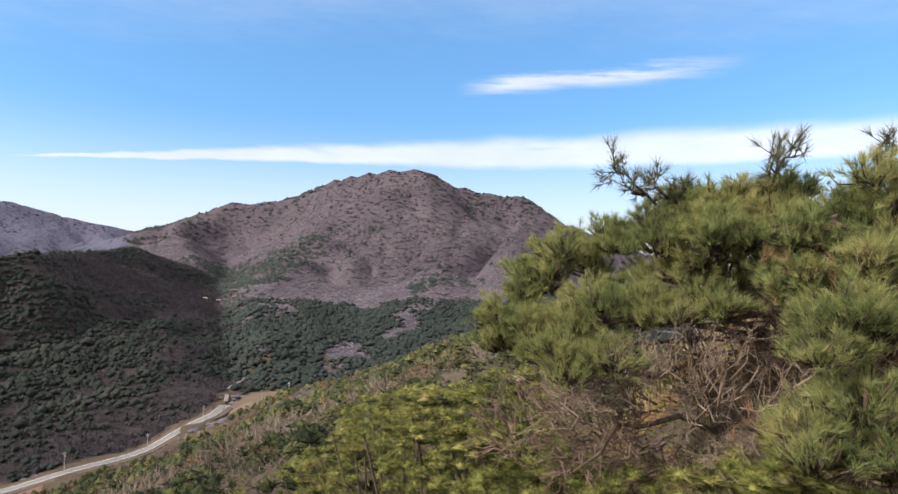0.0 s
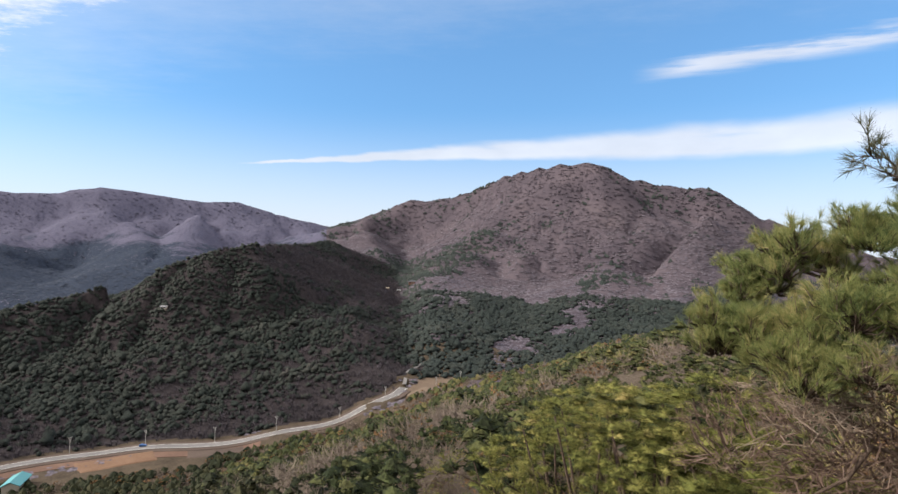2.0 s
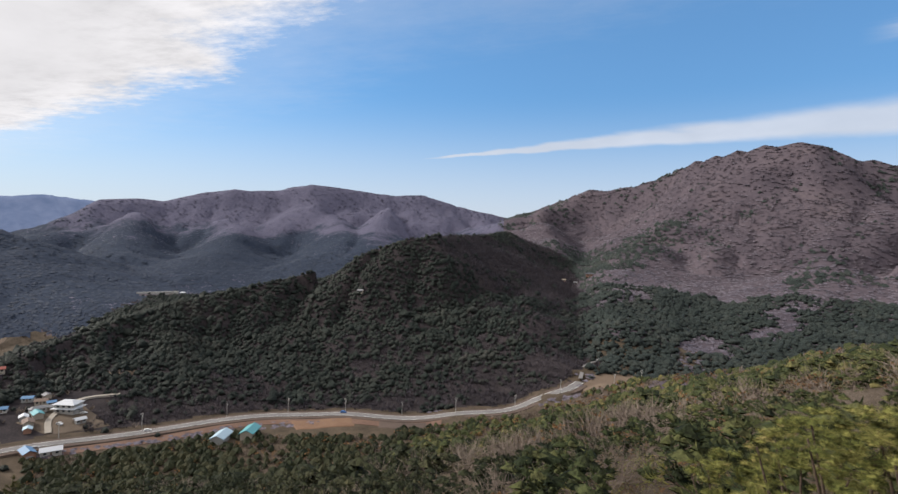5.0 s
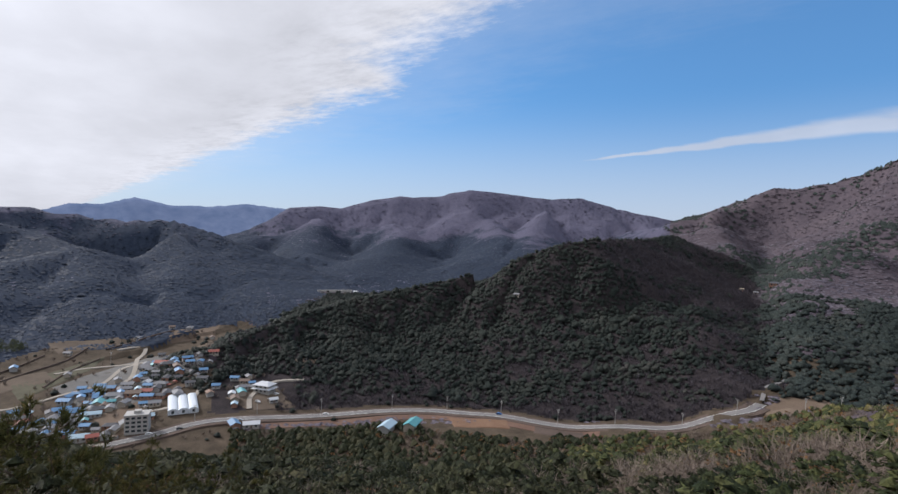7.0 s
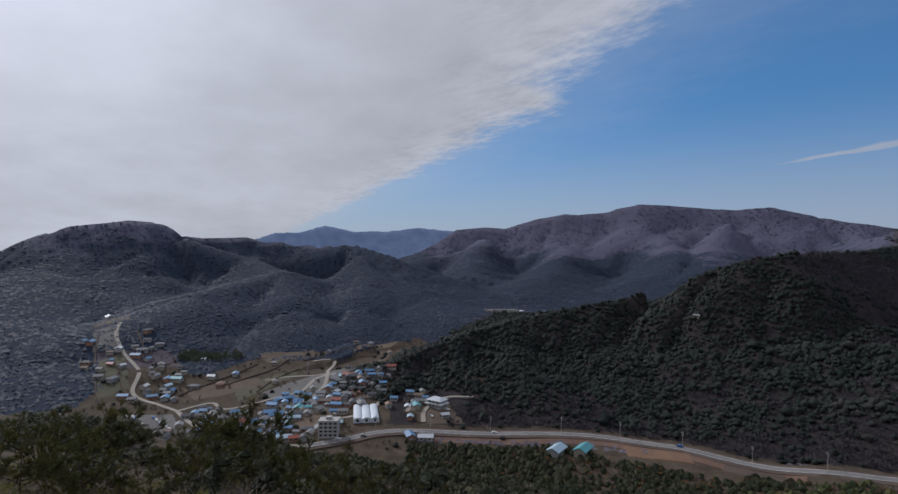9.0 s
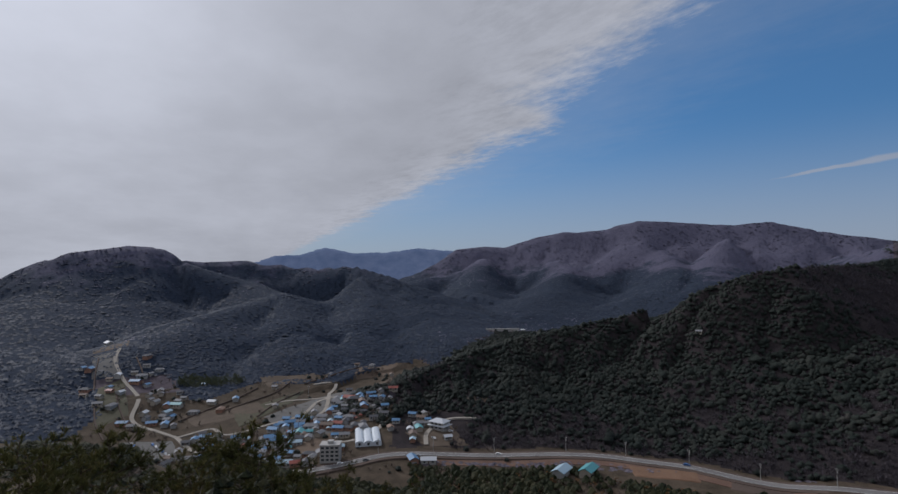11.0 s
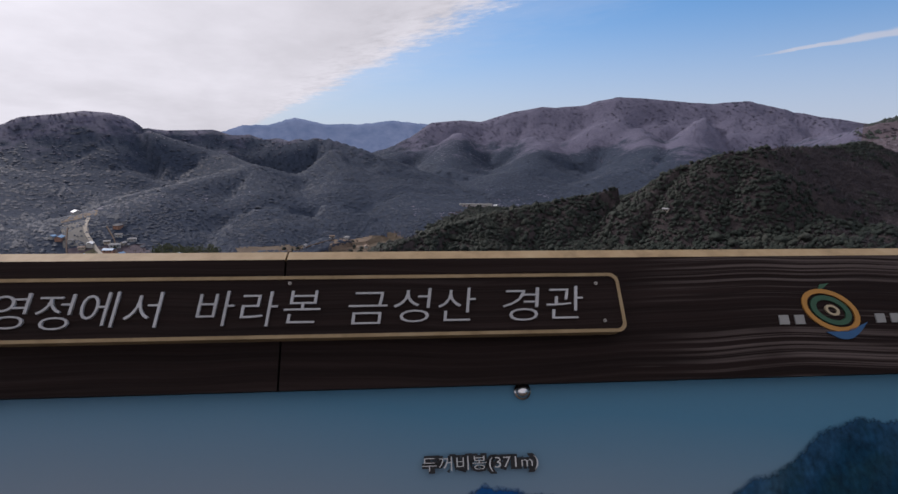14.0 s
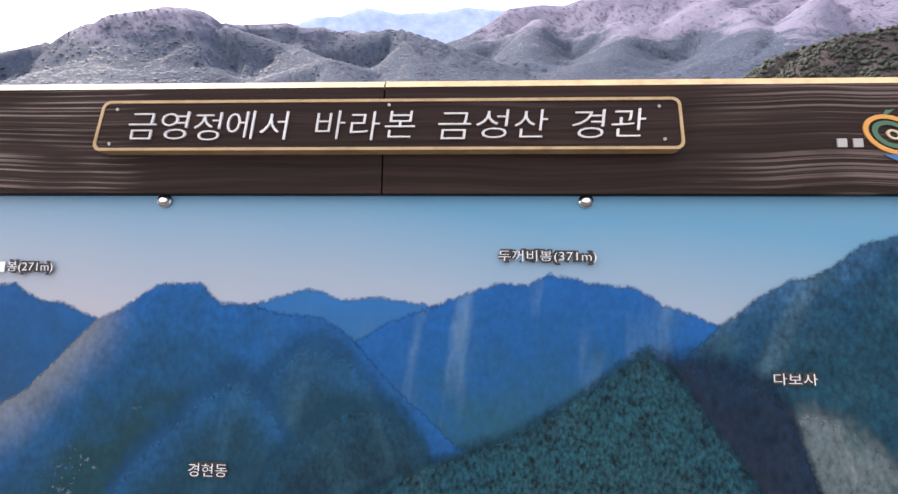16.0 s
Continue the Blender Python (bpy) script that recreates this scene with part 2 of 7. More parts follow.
def ground_build(n):
    p = where(n)
    a, b, c, d = n.noise(p, 0.008, 6, 0.6), n.noise(p, 0.05, 6, 0.65), n.noise(p, 0.17, 4, 0.6), n.noise(p, 0.9, 5, 0.7)
    v = n.math("ADD", n.math("ADD", n.math("MULTIPLY", a, 0.50), n.math("MULTIPLY", b, 0.25)), n.math("ADD", n.math("MULTIPLY", c, 0.30), n.math("MULTIPLY", d, 0.12)))
    col = ramp(n, v, [(0.38, (0.048, 0.041, 0.050)), (0.52, (0.072, 0.060, 0.072)), (0.66, (0.102, 0.083, 0.095)), (0.82, (0.132, 0.107, 0.112))])
    return bsdf(n, col, 0.95, spec=0.08, bump=n.math("ADD", c, n.math("MULTIPLY", d, 0.25)), dist=1.6, strength=0.55)


M_GROUND = material("forest_floor", ground_build)


def litter_build(n):
    p = where(n)
    a, b, c = n.noise(p, 0.10, 5, 0.6), n.noise(p, 1.1, 5, 0.65), n.noise(p, 14.0, 4, 0.7)
    v = n.math("ADD", n.math("ADD", n.math("MULTIPLY", a, 0.4), n.math("MULTIPLY", b, 0.35)), n.math("MULTIPLY", c, 0.25))
    col = ramp(n, v, [(0.34, (0.034, 0.028, 0.019)), (0.46, (0.064, 0.050, 0.036)), (0.58, (0.100, 0.077, 0.056)), (0.72, (0.160, 0.127, 0.090))])
    return bsdf(n, col, 0.95, spec=0.08, bump=n.math("ADD", b, n.math("MULTIPLY", c, 0.2)), dist=0.25, strength=0.6)


M_LITTER = material("dry_leaf_litter", litter_build)


# Brown duff, darkened in colour for the shade under the near hill's crowns.
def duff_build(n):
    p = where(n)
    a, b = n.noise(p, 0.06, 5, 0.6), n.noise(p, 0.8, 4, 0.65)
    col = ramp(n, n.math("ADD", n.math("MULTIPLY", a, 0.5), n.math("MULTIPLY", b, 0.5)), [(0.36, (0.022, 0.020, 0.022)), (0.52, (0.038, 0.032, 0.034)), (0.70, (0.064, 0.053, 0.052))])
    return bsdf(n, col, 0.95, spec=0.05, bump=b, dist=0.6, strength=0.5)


M_DUFF = material("shaded_forest_duff", duff_build)


def wood_cover_build(n):
    """Unbroken woods across the valley, where single crowns run together: pine and bare stands over fine crown relief,
    tinted blue for haze.
    """
    p = where(n)
    a, b, c = n.noise(p, 0.006, 5, 0.6), n.noise(p, 0.03, 5, 0.6), n.noise(p, 0.16, 6, 0.75)
    z_ = n.add("ShaderNodeSeparateXYZ")
    n.link(p, z_.inputs[0])
    high = n.ramp01(n.math("MULTIPLY_ADD", n.math("SUBTRACT", a, 0.5), 190.0, z_.outputs[2]), -50.0, 60.0)
    north = n.ramp01(z_.outputs[1], 350.0, 800.0)
    stand = n.ramp01(n.math("ADD", n.math("MULTIPLY", high, n.math("MULTIPLY_ADD", north, 0.40, 0.50)), n.math("MULTIPLY", n.math("SUBTRACT", b, 0.5), 0.9)), 0.15, 0.65)
    # Both stands carry extra blue that imitates haze.
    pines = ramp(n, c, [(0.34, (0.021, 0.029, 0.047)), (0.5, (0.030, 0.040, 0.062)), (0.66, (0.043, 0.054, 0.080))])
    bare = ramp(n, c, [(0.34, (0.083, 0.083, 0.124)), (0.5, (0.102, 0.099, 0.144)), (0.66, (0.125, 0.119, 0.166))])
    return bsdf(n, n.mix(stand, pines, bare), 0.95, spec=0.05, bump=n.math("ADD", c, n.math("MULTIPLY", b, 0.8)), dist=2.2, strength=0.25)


M_WOODCOVER = material("wood_cover", wood_cover_build)


# Distant ridge: haze is put into its blue colour and faint emission.
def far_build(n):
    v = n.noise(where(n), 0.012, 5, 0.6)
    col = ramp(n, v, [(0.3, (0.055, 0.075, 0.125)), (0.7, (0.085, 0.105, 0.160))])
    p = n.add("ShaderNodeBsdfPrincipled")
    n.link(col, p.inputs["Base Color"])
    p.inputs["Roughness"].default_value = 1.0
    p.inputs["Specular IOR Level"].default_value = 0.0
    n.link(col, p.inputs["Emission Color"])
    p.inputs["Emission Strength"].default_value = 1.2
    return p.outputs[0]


M_FAR = material("far_ridge_haze", far_build)


# ---- the land ----
def lattice(ix, iy, seed):
    h = (ix.astype(np.int64) * 374761393 + iy.astype(np.int64) * 668265263 + seed * 974711) & 0xFFFFFFFF
    h = ((h ^ (h >> 13)) * 1274126177) & 0xFFFFFFFF
    return ((h ^ (h >> 16)) & 0xFFFF) / 65535.0


def vnoise(x, y, seed=0):
    ix, iy = np.floor(x), np.floor(y)
    fx, fy = x - ix, y - iy
    fx, fy = fx * fx * (3 - 2 * fx), fy * fy * (3 - 2 * fy)
    a, b = lattice(ix, iy, seed), lattice(ix + 1, iy, seed)
    c, d = lattice(ix, iy + 1, seed), lattice(ix + 1, iy + 1, seed)
    return (a * (1 - fx) + b * fx) * (1 - fy) + (c * (1 - fx) + d * fx) * fy


def fbm(x, y, octaves=5, seed=0):
    s, amp, tot = 0.0, 1.0, 0.0
    for i in range(octaves):
        s = s + amp * vnoise(x * 2**i, y * 2**i, seed + i)
        tot += amp
        amp *= 0.5
    return s / tot


# valley floors: x, y, z
FLOOR = np.array([(-450, 60, -140), (-400, 130, -140), (-520, -60, -139), (-620, 80, -137), (-700, -120, -125), (-850, -170, -112),
                  (-1150, -230, -85), (-660, 170, -134), (-770, 356, -101), (-1000, 480, -85), (-340, 250, -137), (-266, 297, -134),
                  (-204, 343, -128), (-168, 388, -115), (-174, 441, -101), (-213, 540, -80), (-296, 714, -66), (-365, 868, -56),
                  (-450, 1100, -20), (-560, 1300, 15), (0, 500, -103), (100, 700, -95), (-300, 150, -142), (-350, 0, -142),
                  (-330, -150, -143), (-3000, 0, -110), (0, -1000, -70), (700, 600, -80), (1600, 0, -90), (-2400, -1500, -60)], float)
# ridges: reach in metres, sharpness, crest points (x, y, z)
RIDGES = {
    "main": (570, 1.25, [(-867, 1520, 65), (-751, 1525, 104), (-607, 1502, 150), (-435, 1498, 176), (-320, 1466, 211), (-214, 1434, 227),
                         (-139, 1413, 234), (-71, 1398, 231), (22, 1420, 193), (101, 1446, 177), (206, 1466, 171), (255, 1448, 137),
                         (336, 1411, 83), (479, 1316, 17), (650, 1126, -29)]),
    "main_left": (270, 1.05, [(-131, 1389, 212), (-203, 1294, 128), (-268, 1191, 60), (-309, 1077, 8), (-325, 985, -28), (-292, 850, -58), (-225, 720, -82)]),
    "main_front": (270, 1.05, [(-59, 1399, 216), (-41, 1280, 124), (-15, 1130, 38), (-27, 960, -24), (-46, 759, -68), (-60, 640, -90)]),
    "main_right": (270, 1.05, [(189, 1438, 160), (136, 1192, 54), (86, 896, -46), (57, 648, -80)]),
    "toad": (620, 1.3, [(-1914, 735, 85), (-1871, 837, 95), (-1841, 902, 90), (-1798, 984, 119), (-1726, 1087, 147), (-1620, 1207, 150),
                         (-1543, 1272, 181), (-1441, 1387, 167), (-1343, 1482, 155), (-1259, 1554, 159), (-1190, 1608, 136), (-1118, 1658, 108), (-985, 1741, 77)]),
    "toad_spur": (270, 1.1, [(-1543, 1272, 172), (-1346, 1196, 74), (-1091, 1030, 2), (-932, 833, -40)]),
    "toad_spur_b": (270, 1.1, [(-1798, 984, 108), (-1478, 938, 26), (-1196, 728, -40), (-939, 470, -80)]),
    "toad_spur_c": (270, 1.1, [(-1343, 1482, 144), (-1166, 1230, 56), (-985, 1010, -8), (-860, 860, -40)]),
    "toad_spur_d": (270, 1.1, [(-1871, 837, 84), (-1620, 700, 20), (-1330, 560, -45), (-1060, 470, -78)]),
    "west": (410, 1.2, [(-1149, -964, -34), (-1307, -695, -46), (-1377, -485, 5), (-1385, -429, 26), (-1394, -363, 57), (-1403, -278, 65),
                         (-1404, -210, 70), (-1419, -174, 53), (-1446, -109, 29), (-1450, -5, 33), (-1429, 65, 24), (-1392, 154, 12),
                         (-1329, 239, 18), (-1212, 307, -9), (-1040, 358, -60), (-890, 371, -93)]),
    "west_spur": (230, 1.0, [(-1395, -206, 58), (-1280, -3, -10), (-1119, 58, -36), (-948, -63, -60), (-791, -119, -84), (-700, -90, -112)]),
    "west_spur_b": (230, 1.0, [(-1394, 134, 18), (-1296, 252, 12), (-1124, 244, -36), (-957, 292, -66), (-800, 330, -88)]),
    "west_spur_d": (230, 1.0, [(-1119, 58, -36), (-930, 70, -68), (-780, 60, -100), (-700, 50, -118)]),
    "west_spur_e": (230, 1.0, [(-1124, 244, -36), (-940, 190, -72), (-790, 150, -102), (-705, 120, -116)]),
    "west_spur_c": (230, 1.05, [(-1387, -424, 18), (-1148, -351, -40), (-865, -268, -93), (-669, -235, -118)]),
    "dark_hill": (285, 1.0, [(-501, 95, -136), (-526, 122, -116), (-549, 153, -111), (-579, 222, -98), (-590, 296, -83), (-582, 371, -71),
                             (-548, 436, -53), (-514, 475, -37), (-490, 500, -21), (-458, 529, -5), (-432, 557, 1), (-455, 658, 3),
                             (-500, 800, 6), (-540, 930, 14)]),
}
# the brook between the near hill and the mountain
BROOK = [(-176, 446, -103), (-213, 540, -86), (-296, 714, -74), (-365, 868, -60), (-450, 1100, -20), (-540, 1300, 15)]
NEAR_HILL = [(-505, 55), (-600, 128), (-665, 170), (-690, 260), (-745, 345), (-800, 500), (-800, 900), (-430, 1010), (-365, 868), (-296, 714), (-213, 540), (-174, 441),
             (-168, 388), (-204, 343), (-266, 297), (-338, 251), (-375, 172), (-400, 110)]
SPUR_N = [(0, 0, 0), (14, 79, -9), (19, 179, -25), (5, 280, -41), (-47, 332, -67), (-82, 356, -82), (-111, 374, -92), (-145, 399, -107)]
SPUR_W = [(0, 0, 0), (-49, -34, -6), (-177, -94, -50), (-290, -135, -128)]


def along(x, y, pts):
    """For each place: for every piece of a crest line, the distance to it and the crest's height there."""
    for (ax, ay, az), (bx, by, bz) in zip(pts, pts[1:]):
        dx, dy = bx - ax, by - ay
        t = np.clip(((x - ax) * dx + (y - ay) * dy) / (dx * dx + dy * dy), 0, 1)
        yield np.hypot(x - ax - t * dx, y - ay - t * dy), az + t * (bz - az)


def inside(x, y, outline):
    """True for the places within a closed outline."""
    hit = np.zeros(np.shape(x), bool)
    for (ax, ay), (bx, by) in zip(outline, outline[1:] + outline[:1]):
        if ay != by:
            hit ^= ((ay > y) != (by > y)) & (x < (bx - ax) * (y - ay) / (by - ay) + ax)
    return hit


def floor_height(x, y):
    num, den = 0.0, 0.0
    for px, py, pz in FLOOR:
        wgt = 1.0 / (((x - px) ** 2 + (y - py) ** 2) / 1e4 + 0.02) ** 1.6
        num, den = num + wgt * pz, den + wgt
    return num / den


def height(x, y):
    base = floor_height(x, y)
    k = 4.0
    parts, near_crest, crest_d = [base], np.full_like(base, -1e3), np.full_like(base, 1e3)
    for reach, sharp, pts in RIDGES.values():
        best, bd = np.full_like(base, -1e3), np.full_like(base, 1e3)
        for d, z in along(x, y, pts):
            if reach in (230, 270):
                d = np.sqrt(d * d + 1600) - 38
            h = base - 18 + (z - base + 18) * (0.94 if reach in (230, 270) else 1.0) * np.clip(1 - d / reach, 0, 1) ** sharp
            h = np.where(z < base, -1e3, h)
            take = h > best
            best, bd = np.where(take, h, best), np.where(take, d, bd)
        take = best > near_crest
        near_crest, crest_d = np.where(take, best, near_crest), np.where(take, bd, crest_d)
        parts.append(best)
    own = np.full_like(base, -1e3)
    for pts in (SPUR_N, SPUR_W):
        for d, z in along(x, y, pts):
            d = np.sqrt(d * d + 2.2) - 1.48
            own = np.maximum(own, z - 0.47 * np.minimum(d, 150) - 0.62 * np.maximum(d - 150, 0))
    parts.append(own)
    top = np.max(parts, axis=0)
    h = top + k * np.log(sum(np.exp((q - top) / k) for q in parts)) - 0.0
    h = np.where(own >= top - 0.01, np.maximum(own, h - k * math.log(2) * np.exp(-np.abs(own - base) / 8)), h)
    # the brook's notch
    for d, z in along(x, y, BROOK):
        side = z + 0.52 * np.maximum(d - 9, 0) + 0.0008 * d * d
        low = np.minimum(h, side) - 3 * np.exp(-np.abs(h - side) / 5)
        h = np.where(own >= top - 0.01, h, low)
    # gullies and ribs on the slopes, none on crests or valley floors
    lift = np.clip((top - base) / 60, 0, 1)
    rib = np.abs(fbm(x / 190, y / 190, 4, 11) - 0.5) * 2
    wild = np.where(own >= top - 0.01, 0.0, 1.0)
    h = h - lift * np.clip(crest_d / 110, 0, 1) * (1 - rib) ** 2 * 42 * wild
    h = h + lift * np.clip(crest_d / 60, 0, 1) * (fbm(x / 60, y / 60, 4, 31) - 0.5) * 5 * wild
    near = np.hypot(x, y)
    h = h + np.clip((near - 3) / 30, 0, 1) * (1 - wild) * (fbm(x / 26, y / 26, 4, 51) - 0.5) * 5.0
    # stony bank beside the viewpoint
    h = h + 1.5 * np.exp(-((x - 1.78) ** 2 + (y - 2.28) ** 2) / 1.7)
    h = h + 1.9 * np.exp(-((x - 2.6) ** 2 + (y - 3.6) ** 2) / 1.8)
    return h


def graded(lo, hi, first, last, step_a, step_b):
    """Angles from lo to hi: fine steps between first and last, coarse outside."""
    a = np.concatenate([np.arange(lo, first, step_b), np.arange(first, last, step_a), np.arange(last, hi, step_b)])
    return np.radians(a)


AZ = graded(-180, 180, -114, 44, 0.36, 4.0)
RAD = np.concatenate([[0.0], np.geomspace(0.6, 330, 120), np.linspace(335, 720, 100), np.geomspace(727, 4700, 120)])
GX, GY = np.sin(AZ)[:, None] * RAD[None, :], np.cos(AZ)[:, None] * RAD[None, :]
GZ = height(GX.ravel(), GY.ravel()).reshape(GX.shape)
AZ_LOOP = np.append(AZ, AZ[0] + 2 * math.pi)
GZ_LOOP = np.vstack([GZ, GZ[:1]])


def ground_z(x, y):
    """Height of the land sheet itself, as it is meshed."""
    x, y = np.asarray(x, float), np.asarray(y, float)
    a, r = np.arctan2(x, y), np.hypot(x, y)
    a = np.where(a < AZ_LOOP[0], a + 2 * math.pi, a)
    i = np.clip(np.searchsorted(AZ_LOOP, a, "right") - 1, 0, len(AZ_LOOP) - 2)
    j = np.clip(np.searchsorted(RAD, r, "right") - 1, 0, len(RAD) - 2)
    fa, fr = (a - AZ_LOOP[i]) / (AZ_LOOP[i + 1] - AZ_LOOP[i]), np.clip((r - RAD[j]) / (RAD[j + 1] - RAD[j]), 0, 1)
    z = GZ_LOOP
    return (z[i, j] * (1 - fr) + z[i, j + 1] * fr) * (1 - fa) + (z[i + 1, j] * (1 - fr) + z[i + 1, j + 1] * fr) * fa


def mesh_object(name, verts, tris, mat, smooth=False, quads=False):
    """One mesh from arrays."""
    n = 4 if quads else 3
    me = bpy.data.meshes.new(name)
    verts, tris = np.asarray(verts, np.float32), np.asarray(tris, np.int32)
    me.vertices.add(len(verts))
    me.vertices.foreach_set("co", verts.ravel())
    me.loops.add(len(tris) * n)
    me.loops.foreach_set("vertex_index", tris.ravel())
    me.polygons.add(len(tris))
    me.polygons.foreach_set("loop_start", np.arange(0, len(tris) * n, n, dtype=np.int32))
    me.polygons.foreach_set("use_smooth", np.full(len(tris), smooth))
    me.update(calc_edges=True)
    me.materials.append(mat)
    return new(name, me)


def land():
    na, nr = GX.shape
    v = np.stack([GX, GY, GZ], -1).reshape(-1, 3)
    i, j = np.meshgrid(np.arange(na), np.arange(nr - 1), indexing="ij")
    i2 = (i + 1) % na
    f = np.stack([i * nr + j, i * nr + j + 1, i2 * nr + j + 1, i2 * nr + j], -1).reshape(-1, 4)
    ob = mesh_object("ground", v, f, M_GROUND, True, True)
    ob.data.materials.append(M_LITTER)
    rad = RAD[j.ravel()]
    cx, cy = GX[i, j].ravel(), GY[i, j].ravel()
    ob.data.polygons.foreach_set("material_index", ((rad < 330) | ((rad < 900) & (GZ[i, j].ravel() < -122)) | ((rad < 540) & (GZ[i, j].ravel() < -90))).astype(np.int32))
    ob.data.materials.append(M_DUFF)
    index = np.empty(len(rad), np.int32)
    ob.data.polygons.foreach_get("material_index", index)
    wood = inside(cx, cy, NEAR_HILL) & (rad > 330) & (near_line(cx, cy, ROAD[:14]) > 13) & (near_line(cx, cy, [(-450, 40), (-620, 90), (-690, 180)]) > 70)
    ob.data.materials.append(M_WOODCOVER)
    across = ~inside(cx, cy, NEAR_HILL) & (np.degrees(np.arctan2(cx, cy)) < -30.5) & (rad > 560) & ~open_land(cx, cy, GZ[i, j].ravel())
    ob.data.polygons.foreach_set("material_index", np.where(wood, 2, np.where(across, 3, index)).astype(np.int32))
    tagged(ob, "wooded winter hills and valley floor with brown leaf litter", "ground", kind="structure")



# ---- woods: far trees, too many to count ----
rng = np.random.default_rng(7)


def lump(seed, rings=((0.15, 0.8, 5), (0.45, 1.0, 5), (0.75, 0.7, 4)), tall=1.0):
    """A rough evergreen crown of about thirty triangles, one metre wide and high."""
    r = np.random.default_rng(seed)
    v, f, start = [(0, 0, 0)], [], []
    for z, rad, n in rings:
        start.append((len(v), n))
        for i in range(n):
            a, q = 2 * math.pi * (i + 0.3 * r.random()) / n, rad * 0.5 * r.uniform(0.7, 1.25)
            v.append((q * math.cos(a), q * math.sin(a), z * tall + r.uniform(-0.1, 0.1)))
    v.append((r.uniform(-0.12, 0.12), r.uniform(-0.12, 0.12), 1.02 * tall))
    s0, n0 = start[0]
    for (sa, n_a), (sb, n_b) in zip(start, start[1:]):
        ia = ib = 0
        while ia < n_a or ib < n_b:
            if ib >= n_b or (ia < n_a and ia / n_a <= ib / n_b):
                f.append((sa + ia % n_a, sa + (ia + 1) % n_a, sb + ib % n_b))
                ia += 1
            else:
                f.append((sa + ia % n_a, sb + (ib + 1) % n_b, sb + ib % n_b))
                ib += 1
    s1, n1 = start[-1]
    f += [(s1 + i, s1 + (i + 1) % n1, len(v) - 1) for i in range(n1)]
    return np.array(v), np.array(f)


def spray(seed, n=9, width=0.05, low=0.25):
    """A bare crown: thin blades fanning up and out from a short stem."""
    r = np.random.default_rng(seed)
    v, f = [], []
    for i in range(n):
        a, out = r.uniform(0, 2 * math.pi), r.uniform(0.08, 0.5)
        base = np.array([0.0, 0.0, r.uniform(0, low)])
        tip = np.array([out * math.cos(a), out * math.sin(a), r.uniform(0.65, 1.05)])
        b = r.uniform(0, 2 * math.pi)
        side = np.array([math.cos(b), math.sin(b), 0]) * width * r.uniform(0.7, 1.6)
        mid = (base + tip) / 2 + side * 1.5
        k = len(v)
        v += [base - side * 0.4, mid - side, mid + side, tip]
        f += [(k, k + 1, k + 2), (k + 1, k + 3, k + 2)]
    return np.array(v), np.array(f)


def pads(seed, n, size, blades=0, blade=0.1, thin=0.16):
    """A pine crown of separate foliage pads with gaps between them, bristling with blades."""
    r = np.random.default_rng(seed)
    v, f = [], []
    for i in range(n):
        z = r.uniform(0.12, 0.95)
        lim = math.sqrt(max(0.03, 1 - (1.7 * z - 0.72) ** 2)) * 0.45
        a, q = r.uniform(0, 2 * math.pi), lim * math.sqrt(r.uniform(0.1, 1))
        c = np.array([q * math.cos(a), q * math.sin(a), z])
        k, s = len(v), size * r.uniform(0.6, 1.3)
        m = 5
        for j in range(m):
            b, w = 2 * math.pi * (j + r.uniform(-0.3, 0.3)) / m, 0.5 * s * r.uniform(0.6, 1.3)
            v.append(c + np.array([w * math.cos(b), w * math.sin(b), s * r.uniform(-0.18, 0.12)]))
        v.append(c + np.array([0, 0, s * r.uniform(0.28, 0.5)]))
        v.append(c - np.array([0, 0, s * 0.25]))
        for j in range(m):
            f += [(k + j, k + (j + 1) % m, k + m), (k + (j + 1) % m, k + j, k + m + 1)]
        for _ in range(blades):
            d = r.normal(0, 1, 3) * np.array([1, 1, 0.6]) + np.array([0, 0, 0.5])
            d /= np.linalg.norm(d)
            p = c + d * s * 0.3
            e = np.cross(d, r.normal(0, 1, 3))
            e *= blade * thin / np.linalg.norm(e)
            k2 = len(v)
            v += [p - e, p + e, p + d * blade * r.uniform(0.7, 1.3)]
            f.append((k2, k2 + 1, k2 + 2))
    return np.array(v), np.array(f)


